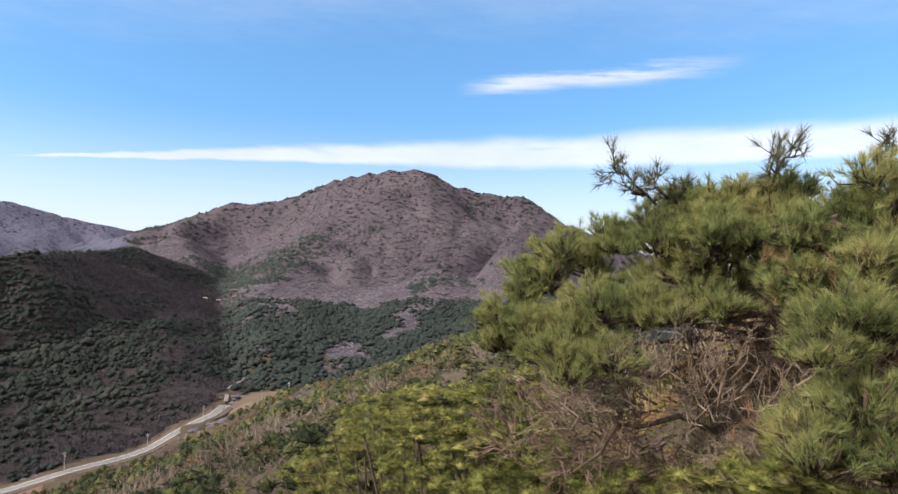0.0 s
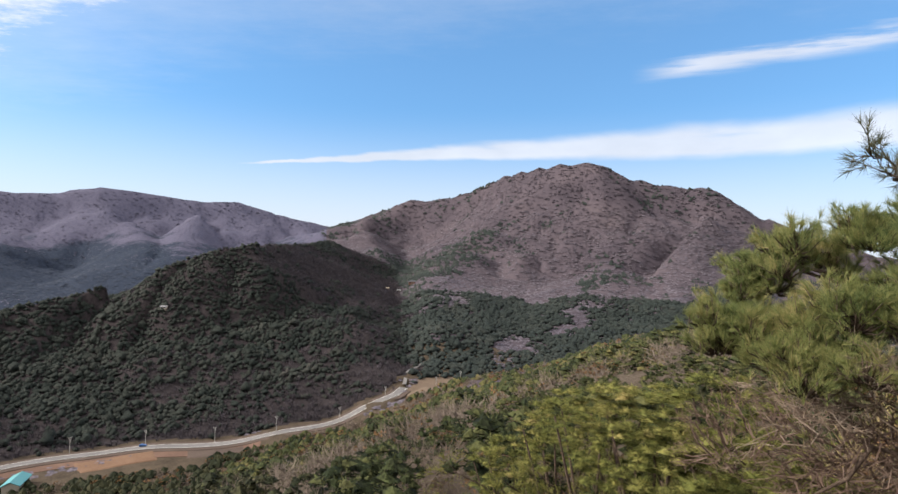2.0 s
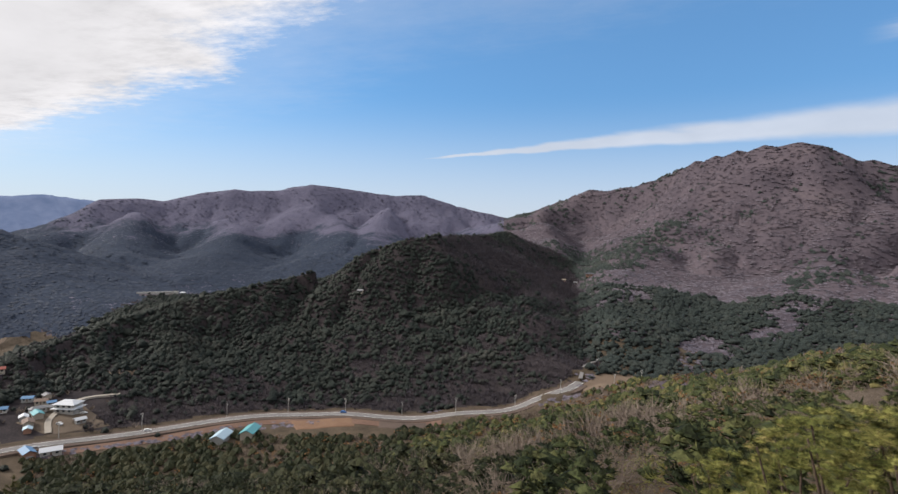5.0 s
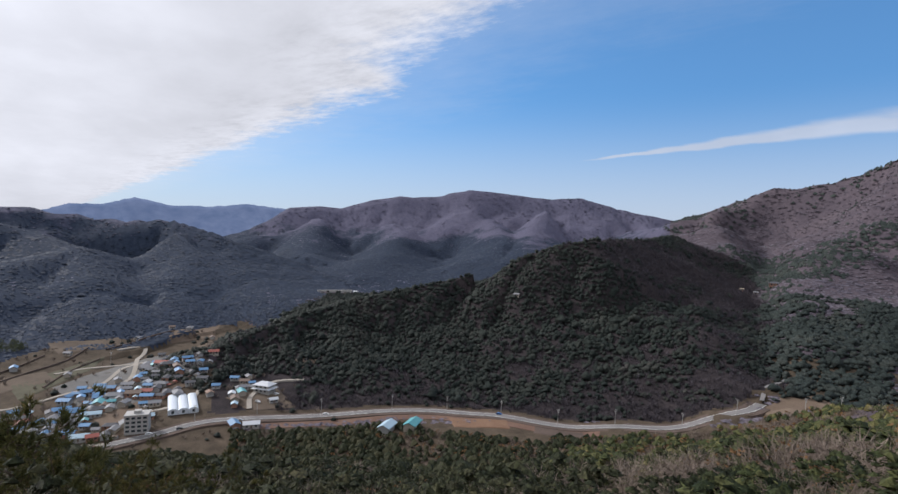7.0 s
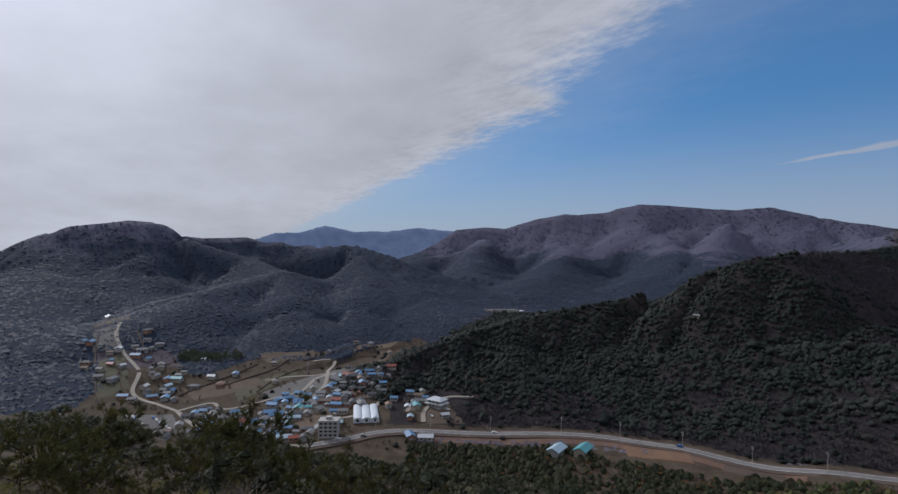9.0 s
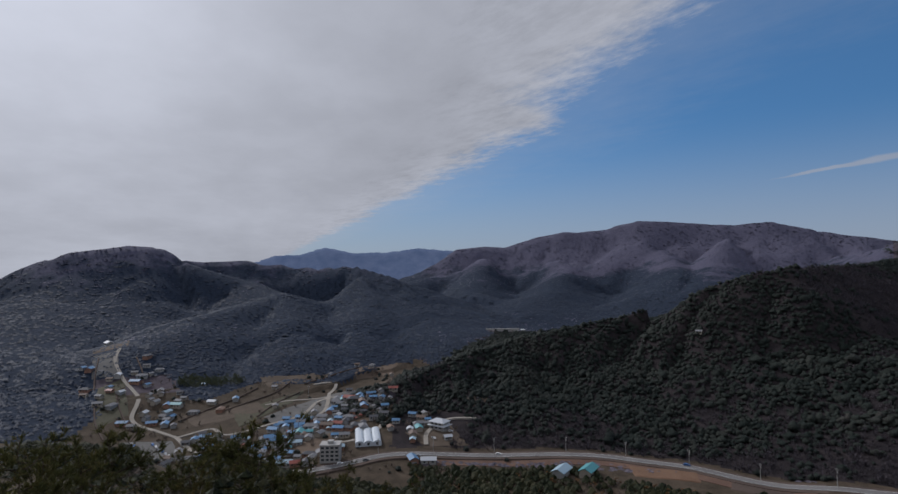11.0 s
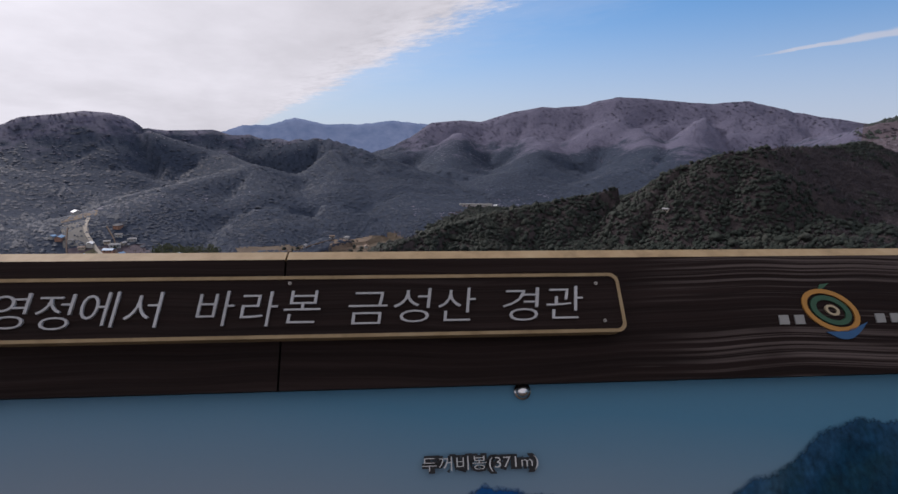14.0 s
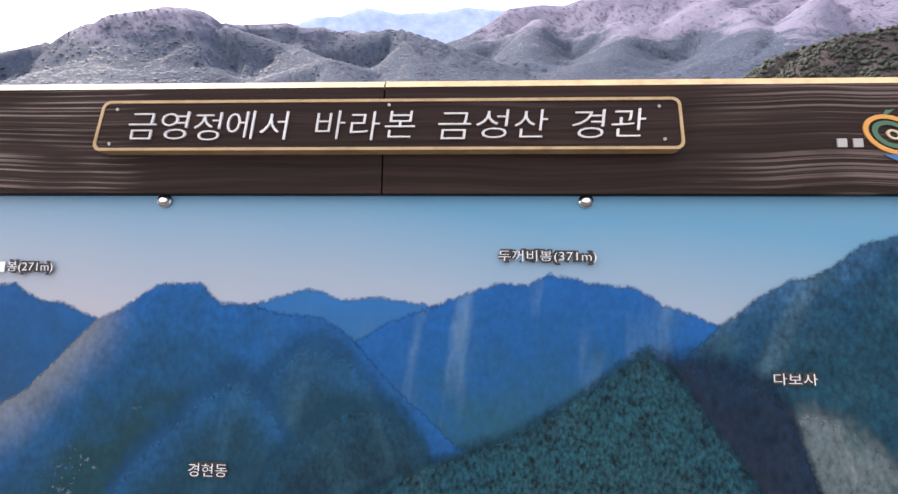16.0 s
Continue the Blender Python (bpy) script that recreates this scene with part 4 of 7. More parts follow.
def grow_pine(seed, limbs, twigs, needles, length, width, twig_len=(0.10, 0.26), start=0.3, rad=0.02):
    """Limbs as tubes, and twigs that end in tufts: bmesh of wood, needle triangles."""
    r = np.random.default_rng(seed)
    wood, tri = bmesh.new(), []
    for pts in limbs:
        pts = [np.array(p, float) for p in pts]
        # finer, slightly crooked line
        fine = []
        for p, q in zip(pts, pts[1:]):
            for t in np.linspace(0, 1, 5)[:-1]:
                fine.append(p + (q - p) * t + r.normal(0, 0.012, 3))
        fine.append(pts[-1])
        m = len(fine)
        tube(wood, fine, [rad * (1 - 0.8 * i / (m - 1)) for i in range(m)], 6)
        for _ in range(twigs):
            f = r.uniform(start, 1.0)
            i = min(int(f * (m - 1)), m - 2)
            root = fine[i] + (fine[i + 1] - fine[i]) * r.random()
            fwd = fine[min(i + 1, m - 1)] - fine[max(i - 1, 0)]
            fwd /= np.linalg.norm(fwd)
            d = fwd * r.uniform(0.3, 1.0) + r.normal(0, 0.55, 3) + np.array([0, 0, 0.15])
            d /= np.linalg.norm(d)
            ln = r.uniform(*twig_len)
            mid, end = root + d * ln * 0.5 + r.normal(0, 0.012, 3), root + d * ln + np.array([0, 0, 0.15 * ln])
            tube(wood, [root, mid, end], [rad * 0.28, rad * 0.2, rad * 0.12], 3)
            tri.append(brush(r, end, end - mid, needles, length, width))
            if r.random() < 0.7:
                tri.append(brush(r, mid, mid - root, needles // 2, length * 0.9, width))
            for _ in range(2):
                d2 = d + r.normal(0, 0.6, 3)
                d2 /= np.linalg.norm(d2)
                e2 = mid + d2 * ln * r.uniform(0.4, 0.8)
                tube(wood, [mid, e2], [rad * 0.16, rad * 0.1], 3)
                tri.append(brush(r, e2, d2, needles, length, width))
    v = np.concatenate(tri)
    return wood, v, np.arange(len(v)).reshape(-1, 3)


def dead_twigs(seed, roots, n, ln, rad, up=0.2, depth=3):
    """Bare branching sticks."""
    r = np.random.default_rng(seed)
    v, f = [], []

    def stick(p, d, length, w, level):
        bend = p + d * length * 0.5 + r.normal(0, length * 0.15, 3)
        q = p + d * length + r.normal(0, length * 0.12, 3)
        for s, e, ws, we in ((p, bend, w, w * 0.8), (bend, q, w * 0.8, w * 0.5)):
            ax = e - s
            a = np.cross(ax, r.normal(0, 1, 3))
            a /= np.linalg.norm(a)
            b = np.cross(ax / np.linalg.norm(ax), a)
            k = len(v)
            for c, ww in ((s, ws), (e, we)):
                for g in range(3):
                    t = 2.094 * g
                    v.append(c + (a * math.cos(t) + b * math.sin(t)) * ww)
            for g in range(3):
                h = (g + 1) % 3
                f.extend([(k + g, k + h, k + 3 + h), (k + g, k + 3 + h, k + 3 + g)])
        if level > 0:
            for _ in range(r.integers(2, 4)):
                d2 = d + r.normal(0, 0.55, 3) + np.array([0, 0, up * 0.5])
                d2 /= np.linalg.norm(d2)
                stick(p + (q - p) * r.uniform(0.35, 1.0), d2, length * r.uniform(0.5, 0.8), w * 0.6, level - 1)

    for _ in range(n):
        p, d = roots[r.integers(0, len(roots))]
        d = np.array(d, float) + r.normal(0, 0.4, 3) + np.array([0, 0, up])
        d /= np.linalg.norm(d)
        stick(np.array(p, float) + r.normal(0, 0.04, 3), d, ln * r.uniform(0.6, 1.2), rad, depth)
    return np.array(v), np.array(f)


# needle pads of the old pine: x, y, z of the middle, half width, half height
BOUGHS = [(0.30, 2.22, 1.61, 0.12, 0.046), (0.23, 2.11, 1.47, 0.14, 0.062), (0.46, 2.15, 1.68, 0.14, 0.057), (0.43, 1.88, 1.41, 0.16, 0.061), (0.35, 2.05, 1.52, 0.15, 0.057),
          (0.54, 1.97, 1.57, 0.15, 0.055), (0.60, 2.12, 1.75, 0.11, 0.038), (0.68, 1.96, 1.66, 0.16, 0.064), (0.74, 1.98, 1.79, 0.12, 0.072), (0.84, 1.94, 1.85, 0.12, 0.047),
          (0.80, 1.83, 1.71, 0.15, 0.054), (0.88, 1.78, 1.77, 0.13, 0.047), (1.00, 1.85, 1.86, 0.14, 0.043), (1.00, 1.66, 1.79, 0.16, 0.056), (1.11, 1.67, 1.85, 0.12, 0.059),
          (0.92, 1.53, 1.54, 0.15, 0.059), (0.92, 1.72, 1.63, 0.11, 0.036), (0.66, 1.85, 1.54, 0.16, 0.043), (0.86, 1.47, 1.36, 0.16, 0.070), (1.05, 1.57, 1.67, 0.12, 0.042)]


def needle_pad(r, wood, tri, c, wide, high, foot):
    """One layered pad: a limb from the trunk, shoots fanning over a flat dome, each ending in upturned brushes."""
    c, foot = np.array(c), np.array(foot)
    base = c - np.array([0, 0, high * 0.9])
    line = [foot + (base - foot) * t + r.normal(0, 0.010, 3) * (0 < t < 1) for t in (0, 0.35, 0.7, 1)] + [c]
    tube(wood, line, [0.006, 0.005, 0.004, 0.003, 0.002], 5)
    for _ in range(int(22 + 3000 * wide * high)):
        a, q = r.uniform(0, 2 * math.pi), math.sqrt(r.uniform(0.0, 1.0))
        u = np.array([q * math.cos(a) * wide, q * math.sin(a) * wide * 0.85, high * (math.sqrt(1 - q * q * 0.95) * r.uniform(-0.25, 1.05) - 0.35 * q)])
        end = c + u + r.normal(0, 0.008, 3)
        root = base + (end - base) * r.uniform(0.15, 0.5) - np.array([0, 0, high * 0.25])
        mid = root + (end - root) * 0.55 + np.array([0, 0, -0.006]) + r.normal(0, 0.005, 3)
        tube(wood, [root, mid, end], [0.0028, 0.002, 0.0013], 3)
        d = np.array([u[0] / wide, u[1] / wide, 0.75]) + r.normal(0, 0.25, 3)
        tri.append(brush(r, end, d, 44, 0.030, 0.0013))
        if r.random() < 0.75:
            tri.append(brush(r, mid, end - mid + np.array([0, 0, 0.02]), 22, 0.028, 0.0013))
        if r.random() < 0.5:
            e2 = end + r.normal(0, 0.018, 3)
            tri.append(brush(r, e2, d + r.normal(0, 0.4, 3), 30, 0.027, 0.0012))


def viewpoint_pine():
    base = Vector((1.78, 2.45, float(ground_z(1.78, 2.45)) - 0.05))
    pine = thing("pine_tree", Matrix.Translation(base), "spreading old pine with green needle tufts on the stony bank", "pine tree")
    off = np.array(base)
    z0 = base.z
    r = np.random.default_rng(5)
    wood, tri = bmesh.new(), []
    for x, y, z, wide, high in BOUGHS:
        fork = np.array((x, y + 0.3 * wide, z - 0.8 * high))
        foot = np.array((1.70 + r.uniform(-0.04, 0.04), 2.46, min(max(z - r.uniform(0.02, 0.2), 1.2), 1.75)))
        line = [foot + (fork - foot) * t + r.normal(0, 0.025, 3) * (0 < t < 1) for t in (0, 0.25, 0.45, 0.65, 0.82, 1)]
        tube(wood, line, [0.014, 0.012, 0.010, 0.008, 0.007, 0.005], 6)
        for k in range(7):
            c = (x + (0.04 if x < 0.7 else 0.0) + r.uniform(-0.6, 0.75) * wide, y + r.uniform(-0.2, 1.0) * wide, z + r.uniform(-1.0, 0.75) * high)
            needle_pad(r, wood, tri, c, wide * r.uniform(0.42, 0.68), high * r.uniform(0.7, 1.05), fork + r.normal(0, 0.015, 3))
    # the crown's far side
    for x, y, z, wide in ((1.15, 2.25, 1.66, 0.20), (1.35, 2.30, 1.72, 0.20), (0.95, 2.30, 1.56, 0.20), (1.45, 2.20, 1.56, 0.20), (1.25, 2.30, 1.54, 0.18), (0.75, 2.35, 1.50, 0.18), (1.55, 2.15, 1.76, 0.18), (1.30, 2.15, 1.48, 0.18), (0.90, 2.02, 1.64, 0.16), (0.79, 2.12, 1.66, 0.16), (1.05, 2.00, 1.74, 0.16)):
        needle_pad(r, wood, tri, (x, y, z), wide, 0.09, (1.70, 2.46, z - 0.06))
    v = np.concatenate(tri)
    raw_part("needles", v - off, np.arange(len(v)).reshape(-1, 3), M_NEEDLE, pine, "green needles in dense upturned tufts")
    # slim leader sprig that stands out against the sky, and two thin ones beside it
    w2, v2, f2 = grow_pine(6, [[(1.00, 2.10, 1.70), (0.78, 2.02, 1.78), (0.64, 1.99, 1.87), (0.555, 1.98, 1.935)], [(0.70, 2.0, 1.83), (0.68, 1.98, 1.92)], [(0.76, 2.02, 1.79), (0.79, 2.0, 1.89)], [(0.66, 2.0, 1.85), (0.60, 1.98, 1.87)],
                               [(0.98, 1.95, 1.80), (0.95, 1.86, 1.88), (0.93, 1.82, 1.93)], [(0.98, 1.92, 1.84), (1.00, 1.84, 1.94)], [(1.25, 1.90, 1.86), (1.20, 1.80, 1.95), (1.19, 1.76, 2.00)]], 7, 24, 0.036, 0.0014, (0.03, 0.065), 0.4, 0.008)
    part("leader", w2, M_BARK, pine, "slim upright sprigs", True, True)
    raw_part("leader_needles", v2 - off, f2, M_LEADER, pine, "sparse grey-green needle tufts")
    tube(wood, [(1.78, 2.45, z0), (1.74, 2.42, z0 + 0.25), (1.66, 2.44, 1.42), (1.70, 2.5, 1.62), (1.82, 2.45, 1.88)], [0.075, 0.065, 0.055, 0.045, 0.02], 10)
    # heavy dark limb, and the bare crooked lower one
    tube(wood, [(1.70, 2.46, 1.62), (1.42, 2.15, 1.70), (1.20, 1.92, 1.71), (1.00, 1.84, 1.69)], [0.035, 0.026, 0.018, 0.008], 8)
    tube(wood, [(1.72, 2.4, 1.2), (1.35, 2.16, 1.25), (1.15, 2.05, 1.20), (1.00, 2.02, 1.23), (0.85, 1.98, 1.17), (0.74, 1.95, 1.22), (0.62, 1.94, 1.19), (0.55, 1.91, 1.21), (0.50, 1.90, 1.13), (0.42, 1.87, 1.09)], [0.020, 0.016, 0.013, 0.011, 0.010, 0.008, 0.007, 0.006, 0.005, 0.003], 7)
    part("trunk", wood, M_BARK, pine, "dark scaly trunk and crooked limbs", True, True)
    r = np.random.default_rng(2)
    tri = [brush(r, np.array(p) + r.normal(0, 0.04, 3), np.array([-0.2, -0.2, 0.9]) + r.normal(0, 0.3, 3), 20, 0.040, 0.0014) for p in ((0.90, 1.76, 1.66), (1.02, 1.70, 1.62), (0.93, 1.72, 1.60), (1.12, 1.62, 1.64), (0.66, 1.90, 1.34), (0.85, 1.78, 1.30), (1.16, 1.58, 1.57)) for _ in range(9)]
    v = np.concatenate(tri)
    raw_part("dead_needles", v - off, np.arange(len(v)).reshape(-1, 3), M_RUST, pine, "rust-brown dead needle tufts")
    pale = [((0.66, 1.85, 1.36), (-0.2, -0.2, 0.9)), ((0.72, 1.84, 1.34), (0.0, -0.2, 0.9)), ((0.78, 1.83, 1.32), (0.2, -0.1, 0.8)), ((0.62, 1.86, 1.36), (-0.6, 0.0, 0.6)), ((0.84, 1.82, 1.30), (0.3, -0.2, 0.6)), ((0.92, 1.76, 1.32), (0.2, -0.1, 0.8)),
            ((0.80, 1.87, 1.22), (-0.7, 0.0, 0.3)), ((0.55, 1.93, 1.26), (-0.8, 0.0, 0.1)), ((0.46, 1.98, 1.24), (-0.8, 0.0, 0.2)), ((0.95, 1.80, 1.17), (-0.6, 0.0, 0.3)), ((0.88, 1.84, 1.12), (-0.8, 0.0, 0.1))]
    v, f = dead_twigs(9, pale, 120, 0.085, 0.0021, 0.15)
    tagged(raw_part("dead_wood", v - off, f, M_STICK, pine, "tangle of bare grey dead twigs under the crown"), kind="stuff")
    dark = [((0.59, 2.01, 1.12), (-0.5, 0.0, 0.4)), ((0.50, 2.04, 1.08), (-0.5, -0.2, -0.2)), ((0.65, 2.00, 1.20), (-0.6, 0.0, 0.1)), ((0.33, 2.28, 1.04), (-0.5, 0.0, 0.3)), ((0.48, 2.15, 1.16), (-0.5, 0.0, 0.4)), ((0.72, 1.97, 1.10), (-0.5, 0.0, -0.3)),
            ((1.12, 1.82, 1.46), (-0.4, 0.0, 0.3)), ((0.99, 1.90, 1.48), (-0.4, 0.0, 0.3)), ((1.18, 1.80, 1.42), (-0.3, 0.0, 0.4)), ((1.02, 1.90, 1.36), (-0.5, 0.0, 0.2)), ((0.85, 1.98, 1.36), (-0.5, 0.0, 0.2)), ((0.90, 2.02, 1.26), (-0.5, 0.0, 0.2))]
    v, f = dead_twigs(10, dark, 210, 0.12, 0.0032, 0.1)
    tagged(raw_part("dark_brushwood", v - off, f, M_INNER, pine, "dark brown bare twigs inside the crown"), kind="stuff")


viewpoint_pine()


def small_pine(seed, tall, wide, needle=0.0034):
    """A young pine about tall metres high; origin at its foot."""
    r = np.random.default_rng(seed)
    limbs = [[(0, 0, 0), (r.normal(0, 0.05), r.normal(0, 0.05), tall * 0.5), (r.normal(0, 0.08), r.normal(0, 0.08), tall * 0.93)]]
    for k in range(7):
        a, z = 2.4 * k + r.uniform(-0.4, 0.4), tall * r.uniform(0.12, 0.7)
        q = wide * 0.5 * (1.05 - 0.55 * z / tall) * r.uniform(0.7, 1.1)
        limbs.append([(0, 0, z), (q * 0.5 * math.cos(a), q * 0.5 * math.sin(a), z + 0.08 * tall), (q * math.cos(a), q * math.sin(a), z + 0.22 * tall)])
    return grow_pine(seed, limbs, 11, 15, 0.050 if needle < 0.005 else 0.075, needle, (0.06, 0.15), 0.22, 0.010)


def near_scrub():
    r = np.random.default_rng(21)
    protos, bare, dark = [], [], []
    for k, (tall, wide) in enumerate(((1.5, 1.5), (1.2, 1.6), (1.8, 1.5), (1.0, 1.3))):
        wood, v, f = small_pine(60 + k, tall, wide)
        t = thing("young_pine", Matrix.Translation((0, 0, -50)), "bushy yellow-green young pine on the slope", "young pine", "young pines on the slope")
        part("stem", wood, M_BARK, t, "thin dark stem and branches", True)
        raw_part("needles", v, f, M_YOUNG, t, "yellow-green needle tufts")
        protos.append((t, tall))
        wood, v, f = small_pine(70 + k, tall, wide, 0.0085)
        t = thing("young_pine", Matrix.Translation((0, 0, -50)), "young pine on the slope below the sign, coloured dark as if backlit", "young pine", "young pines on the slope")
        part("stem", wood, M_BARK, t, "thin dark stem and branches", True)
        raw_part("needles", v, f, M_BACKLITPINE, t, "olive needle tufts, darkened as if backlit")
        dark.append((t, tall))
    for k in range(3):
        v, f = dead_twigs(80 + k, [((0, 0, 0), (0, 0, 1.0)), ((0.05, 0.03, 0), (0.3, 0.1, 1.0))], 7, 0.55, 0.006, 0.5, 4)
        t = thing("bare_shrub", Matrix.Translation((0, 0, -50)), "leafless pale grey shrub with fine twigs", "shrub", "bare shrubs on the slope")
        raw_part("branchwork", v, f, M_STICK, t)
        bare.append((t, float(v[:, 2].max())))
    used = set()
    spots = [(-0.29, 3.09, 0.81), (-0.07, 3.00, 0.95), (0.12, 2.90, 0.95), (0.20, 2.59, 0.82), (0.38, 2.47, 0.81), (0.00, 2.80, 0.60), (0.49, 2.25, 0.80), (-0.22, 3.09, 0.45), (1.07, 1.63, 1.18), (1.25, 1.81, 1.17), (0.41, 2.87, 1.04), (0.25, 2.39, 0.66)]
    for az, q, el in ((-106.5, 8.5, -12.6), (-105, 9.5, -12.8), (-102.5, 9.5, -13.0), (-101, 10.5, -13.0), (-98.5, 9.0, -16.5), (-95.0, 10.0, -15.6), (-94.2, 11.0, -13.8), (-92.0, 10.5, -15.2), (-90.0, 11.5, -14.0), (-88.6, 12.5, -13.6), (-87.5, 10.5, -15.6),
                      (-84.0, 10.0, -17.6), (-81.5, 11.5, -18.0), (-79.5, 11.0, -18.6), (-76.0, 12.0, -19.4), (-73.0, 12.0, -20.0), (-110, 8.0, -12.6), (-97.0, 8.0, -18.5), (-103.5, 8.0, -15.5)):
        spots.append((q * math.sin(math.radians(az)), q * math.cos(math.radians(az)), 1.66 + q * math.tan(math.radians(el))))
    for _ in range(26):
        a, q = math.radians(r.uniform(-114, -42)), r.uniform(3.0**1.4, 14**1.4) ** (1 / 1.4)
        x, y = q * math.sin(a), q * math.cos(a)
        if math.hypot(x + 0.75, y - 0.35) < 1.5 or (x > -1.2 and y < 4.0):
            continue
        spots.append((x, y, None))
    twigs = [(-2.26, 3.54, -0.16), (-1.81, 3.57, -0.12), (-1.23, 3.81, -0.02), (-0.91, 3.69, 0.07), (-0.58, 3.55, 0.23), (-0.09, 3.40, 0.70), (0.04, 3.20, 0.65), (-0.18, 3.19, 0.52), (-2.77, 3.42, -0.31)]
    spots += twigs
    for x, y, top in spots:
        g = float(ground_z(x, y))
        limit = float(room(np.array([x]), np.array([y]))[0])
        if math.degrees(math.atan2(x, y)) < -24:
            limit -= 0.12 * math.hypot(x, y)
        bush = (bool(r.random() < 0.22) and top is None) or (x, y, top) in twigs
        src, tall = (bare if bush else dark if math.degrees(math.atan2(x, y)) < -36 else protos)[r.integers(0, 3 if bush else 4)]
        want = top - g if top is not None else min(limit * r.uniform(0.75, 1.0), 2.3 if bush else 2.0)
        if want < 0.3:
            continue
        s = want / tall
        m = Matrix.Translation((x, y, g - 0.04)) @ Matrix.Rotation(r.uniform(0, 6.28), 4, "Z") @ Matrix.Diagonal((max(s, 0.35 if bush else 0.75), max(s, 0.35 if bush else 0.75), s, 1))
        if src in used:
            c = copy_thing(src, m)
            c.matrix_basis = m
        else:
            src.matrix_basis = m
            used.add(src)


near_scrub()
M_BUSH = foliage("bush_needles", [(0.0, (0.075, 0.088, 0.026)), (0.45, (0.150, 0.160, 0.046)), (0.8, (0.24, 0.228, 0.070)), (1.0, (0.33, 0.27, 0.11))], 2.5, 0.6, 0.3, fine=40.0)


def low_pine(seed, x, y, top):
    """A low bushy pine: dense flat-topped crown of needle pads on a few stems."""
    g = float(ground_z(x, y)) - 0.03
    tall = max(0.35, top - g)
    r = np.random.default_rng(seed)
    v, f = pads(seed, 80, 0.09, 170, 0.048, 0.030)
    v = v * np.array([0.62, 0.62, 0.30]) + np.array([0, 0, tall - 0.29])
    t = thing("low_pine", Matrix.Translation((x, y, g)) @ Matrix.Rotation(r.uniform(0, 6.28), 4, "Z"), "low bushy pine with bright yellow-green needles", "pine bush", "low pines on the bank")
    raw_part("needles", v, f, M_BUSH, t, "dense yellow-green needle pads")
    bm = bmesh.new()
    for k in range(5):
        a = 1.26 * k + r.uniform(-0.3, 0.3)
        tube(bm, [(0, 0, 0), (0.06 * math.cos(a), 0.06 * math.sin(a), tall * 0.5), (0.2 * math.cos(a), 0.2 * math.sin(a), tall - 0.12)], [0.012, 0.009, 0.004], 5)
    part("stem", bm, M_BARK, t, "thin dark stems", True)


for k, spot in enumerate(((-0.13, 2.89, 1.06), (0.08, 2.70, 1.13), (-0.31, 3.27, 0.84), (0.25, 2.44, 1.03), (0.39, 2.27, 1.07), (0.10, 2.60, 0.92), (0.49, 2.10, 1.04), (0.62, 1.96, 1.08), (0.77, 1.84, 1.12), (0.94, 1.63, 1.23), (1.01, 1.57, 1.29), (-0.64, 3.52, 0.54), (0.38, 2.78, 1.17))):
    low_pine(500 + k, *spot)


def stone_build(n):
    p = obj_co(n)
    a, b = n.noise(p, 4, 6, 0.65), n.noise(p, 40, 5, 0.7)
    c = ramp(n, a, [(0.3, (0.20, 0.15, 0.10)), (0.55, (0.40, 0.31, 0.22)), (0.8, (0.54, 0.44, 0.33))])
    return bsdf(n, c, 0.9, spec=0.2, bump=b, dist=0.02)


M_STONE = material("weathered_stone", stone_build)


def boulders():
    r = np.random.default_rng(4)
    for x, y, s in ((1.10, 2.26, 0.085), (1.15, 2.04, 0.10), (1.02, 1.99, 0.055), (0.93, 2.30, 0.05), (1.32, 1.98, 0.06), (1.00, 2.16, 0.06)):
        bm = bmesh.new()
        bmesh.ops.create_icosphere(bm, subdivisions=3, radius=1)
        off = Vector(r.uniform(0, 50, 3))
        for v in bm.verts:
            k = 1 + 0.45 * (noise.fractal(v.co * 0.9 + off, 1.0, 2.0, 4)) + 0.06 * noise.noise(v.co * 5 + off)
            v.co = Vector((round(v.co.x * k * 3) / 3 * 0.4 + v.co.x * k * 0.6, v.co.y * k * 0.9, v.co.z * k * 0.72)) * s
        t = thing("boulder", Matrix.Translation((x, y, float(ground_z(x, y)) + s * 0.25)) @ Matrix.Rotation(r.uniform(0, 6), 4, "Z"), "pale tan weathered boulder in the bank", "boulder", "boulders in the bank")
        part("stone", bm, M_STONE, t)


boulders()


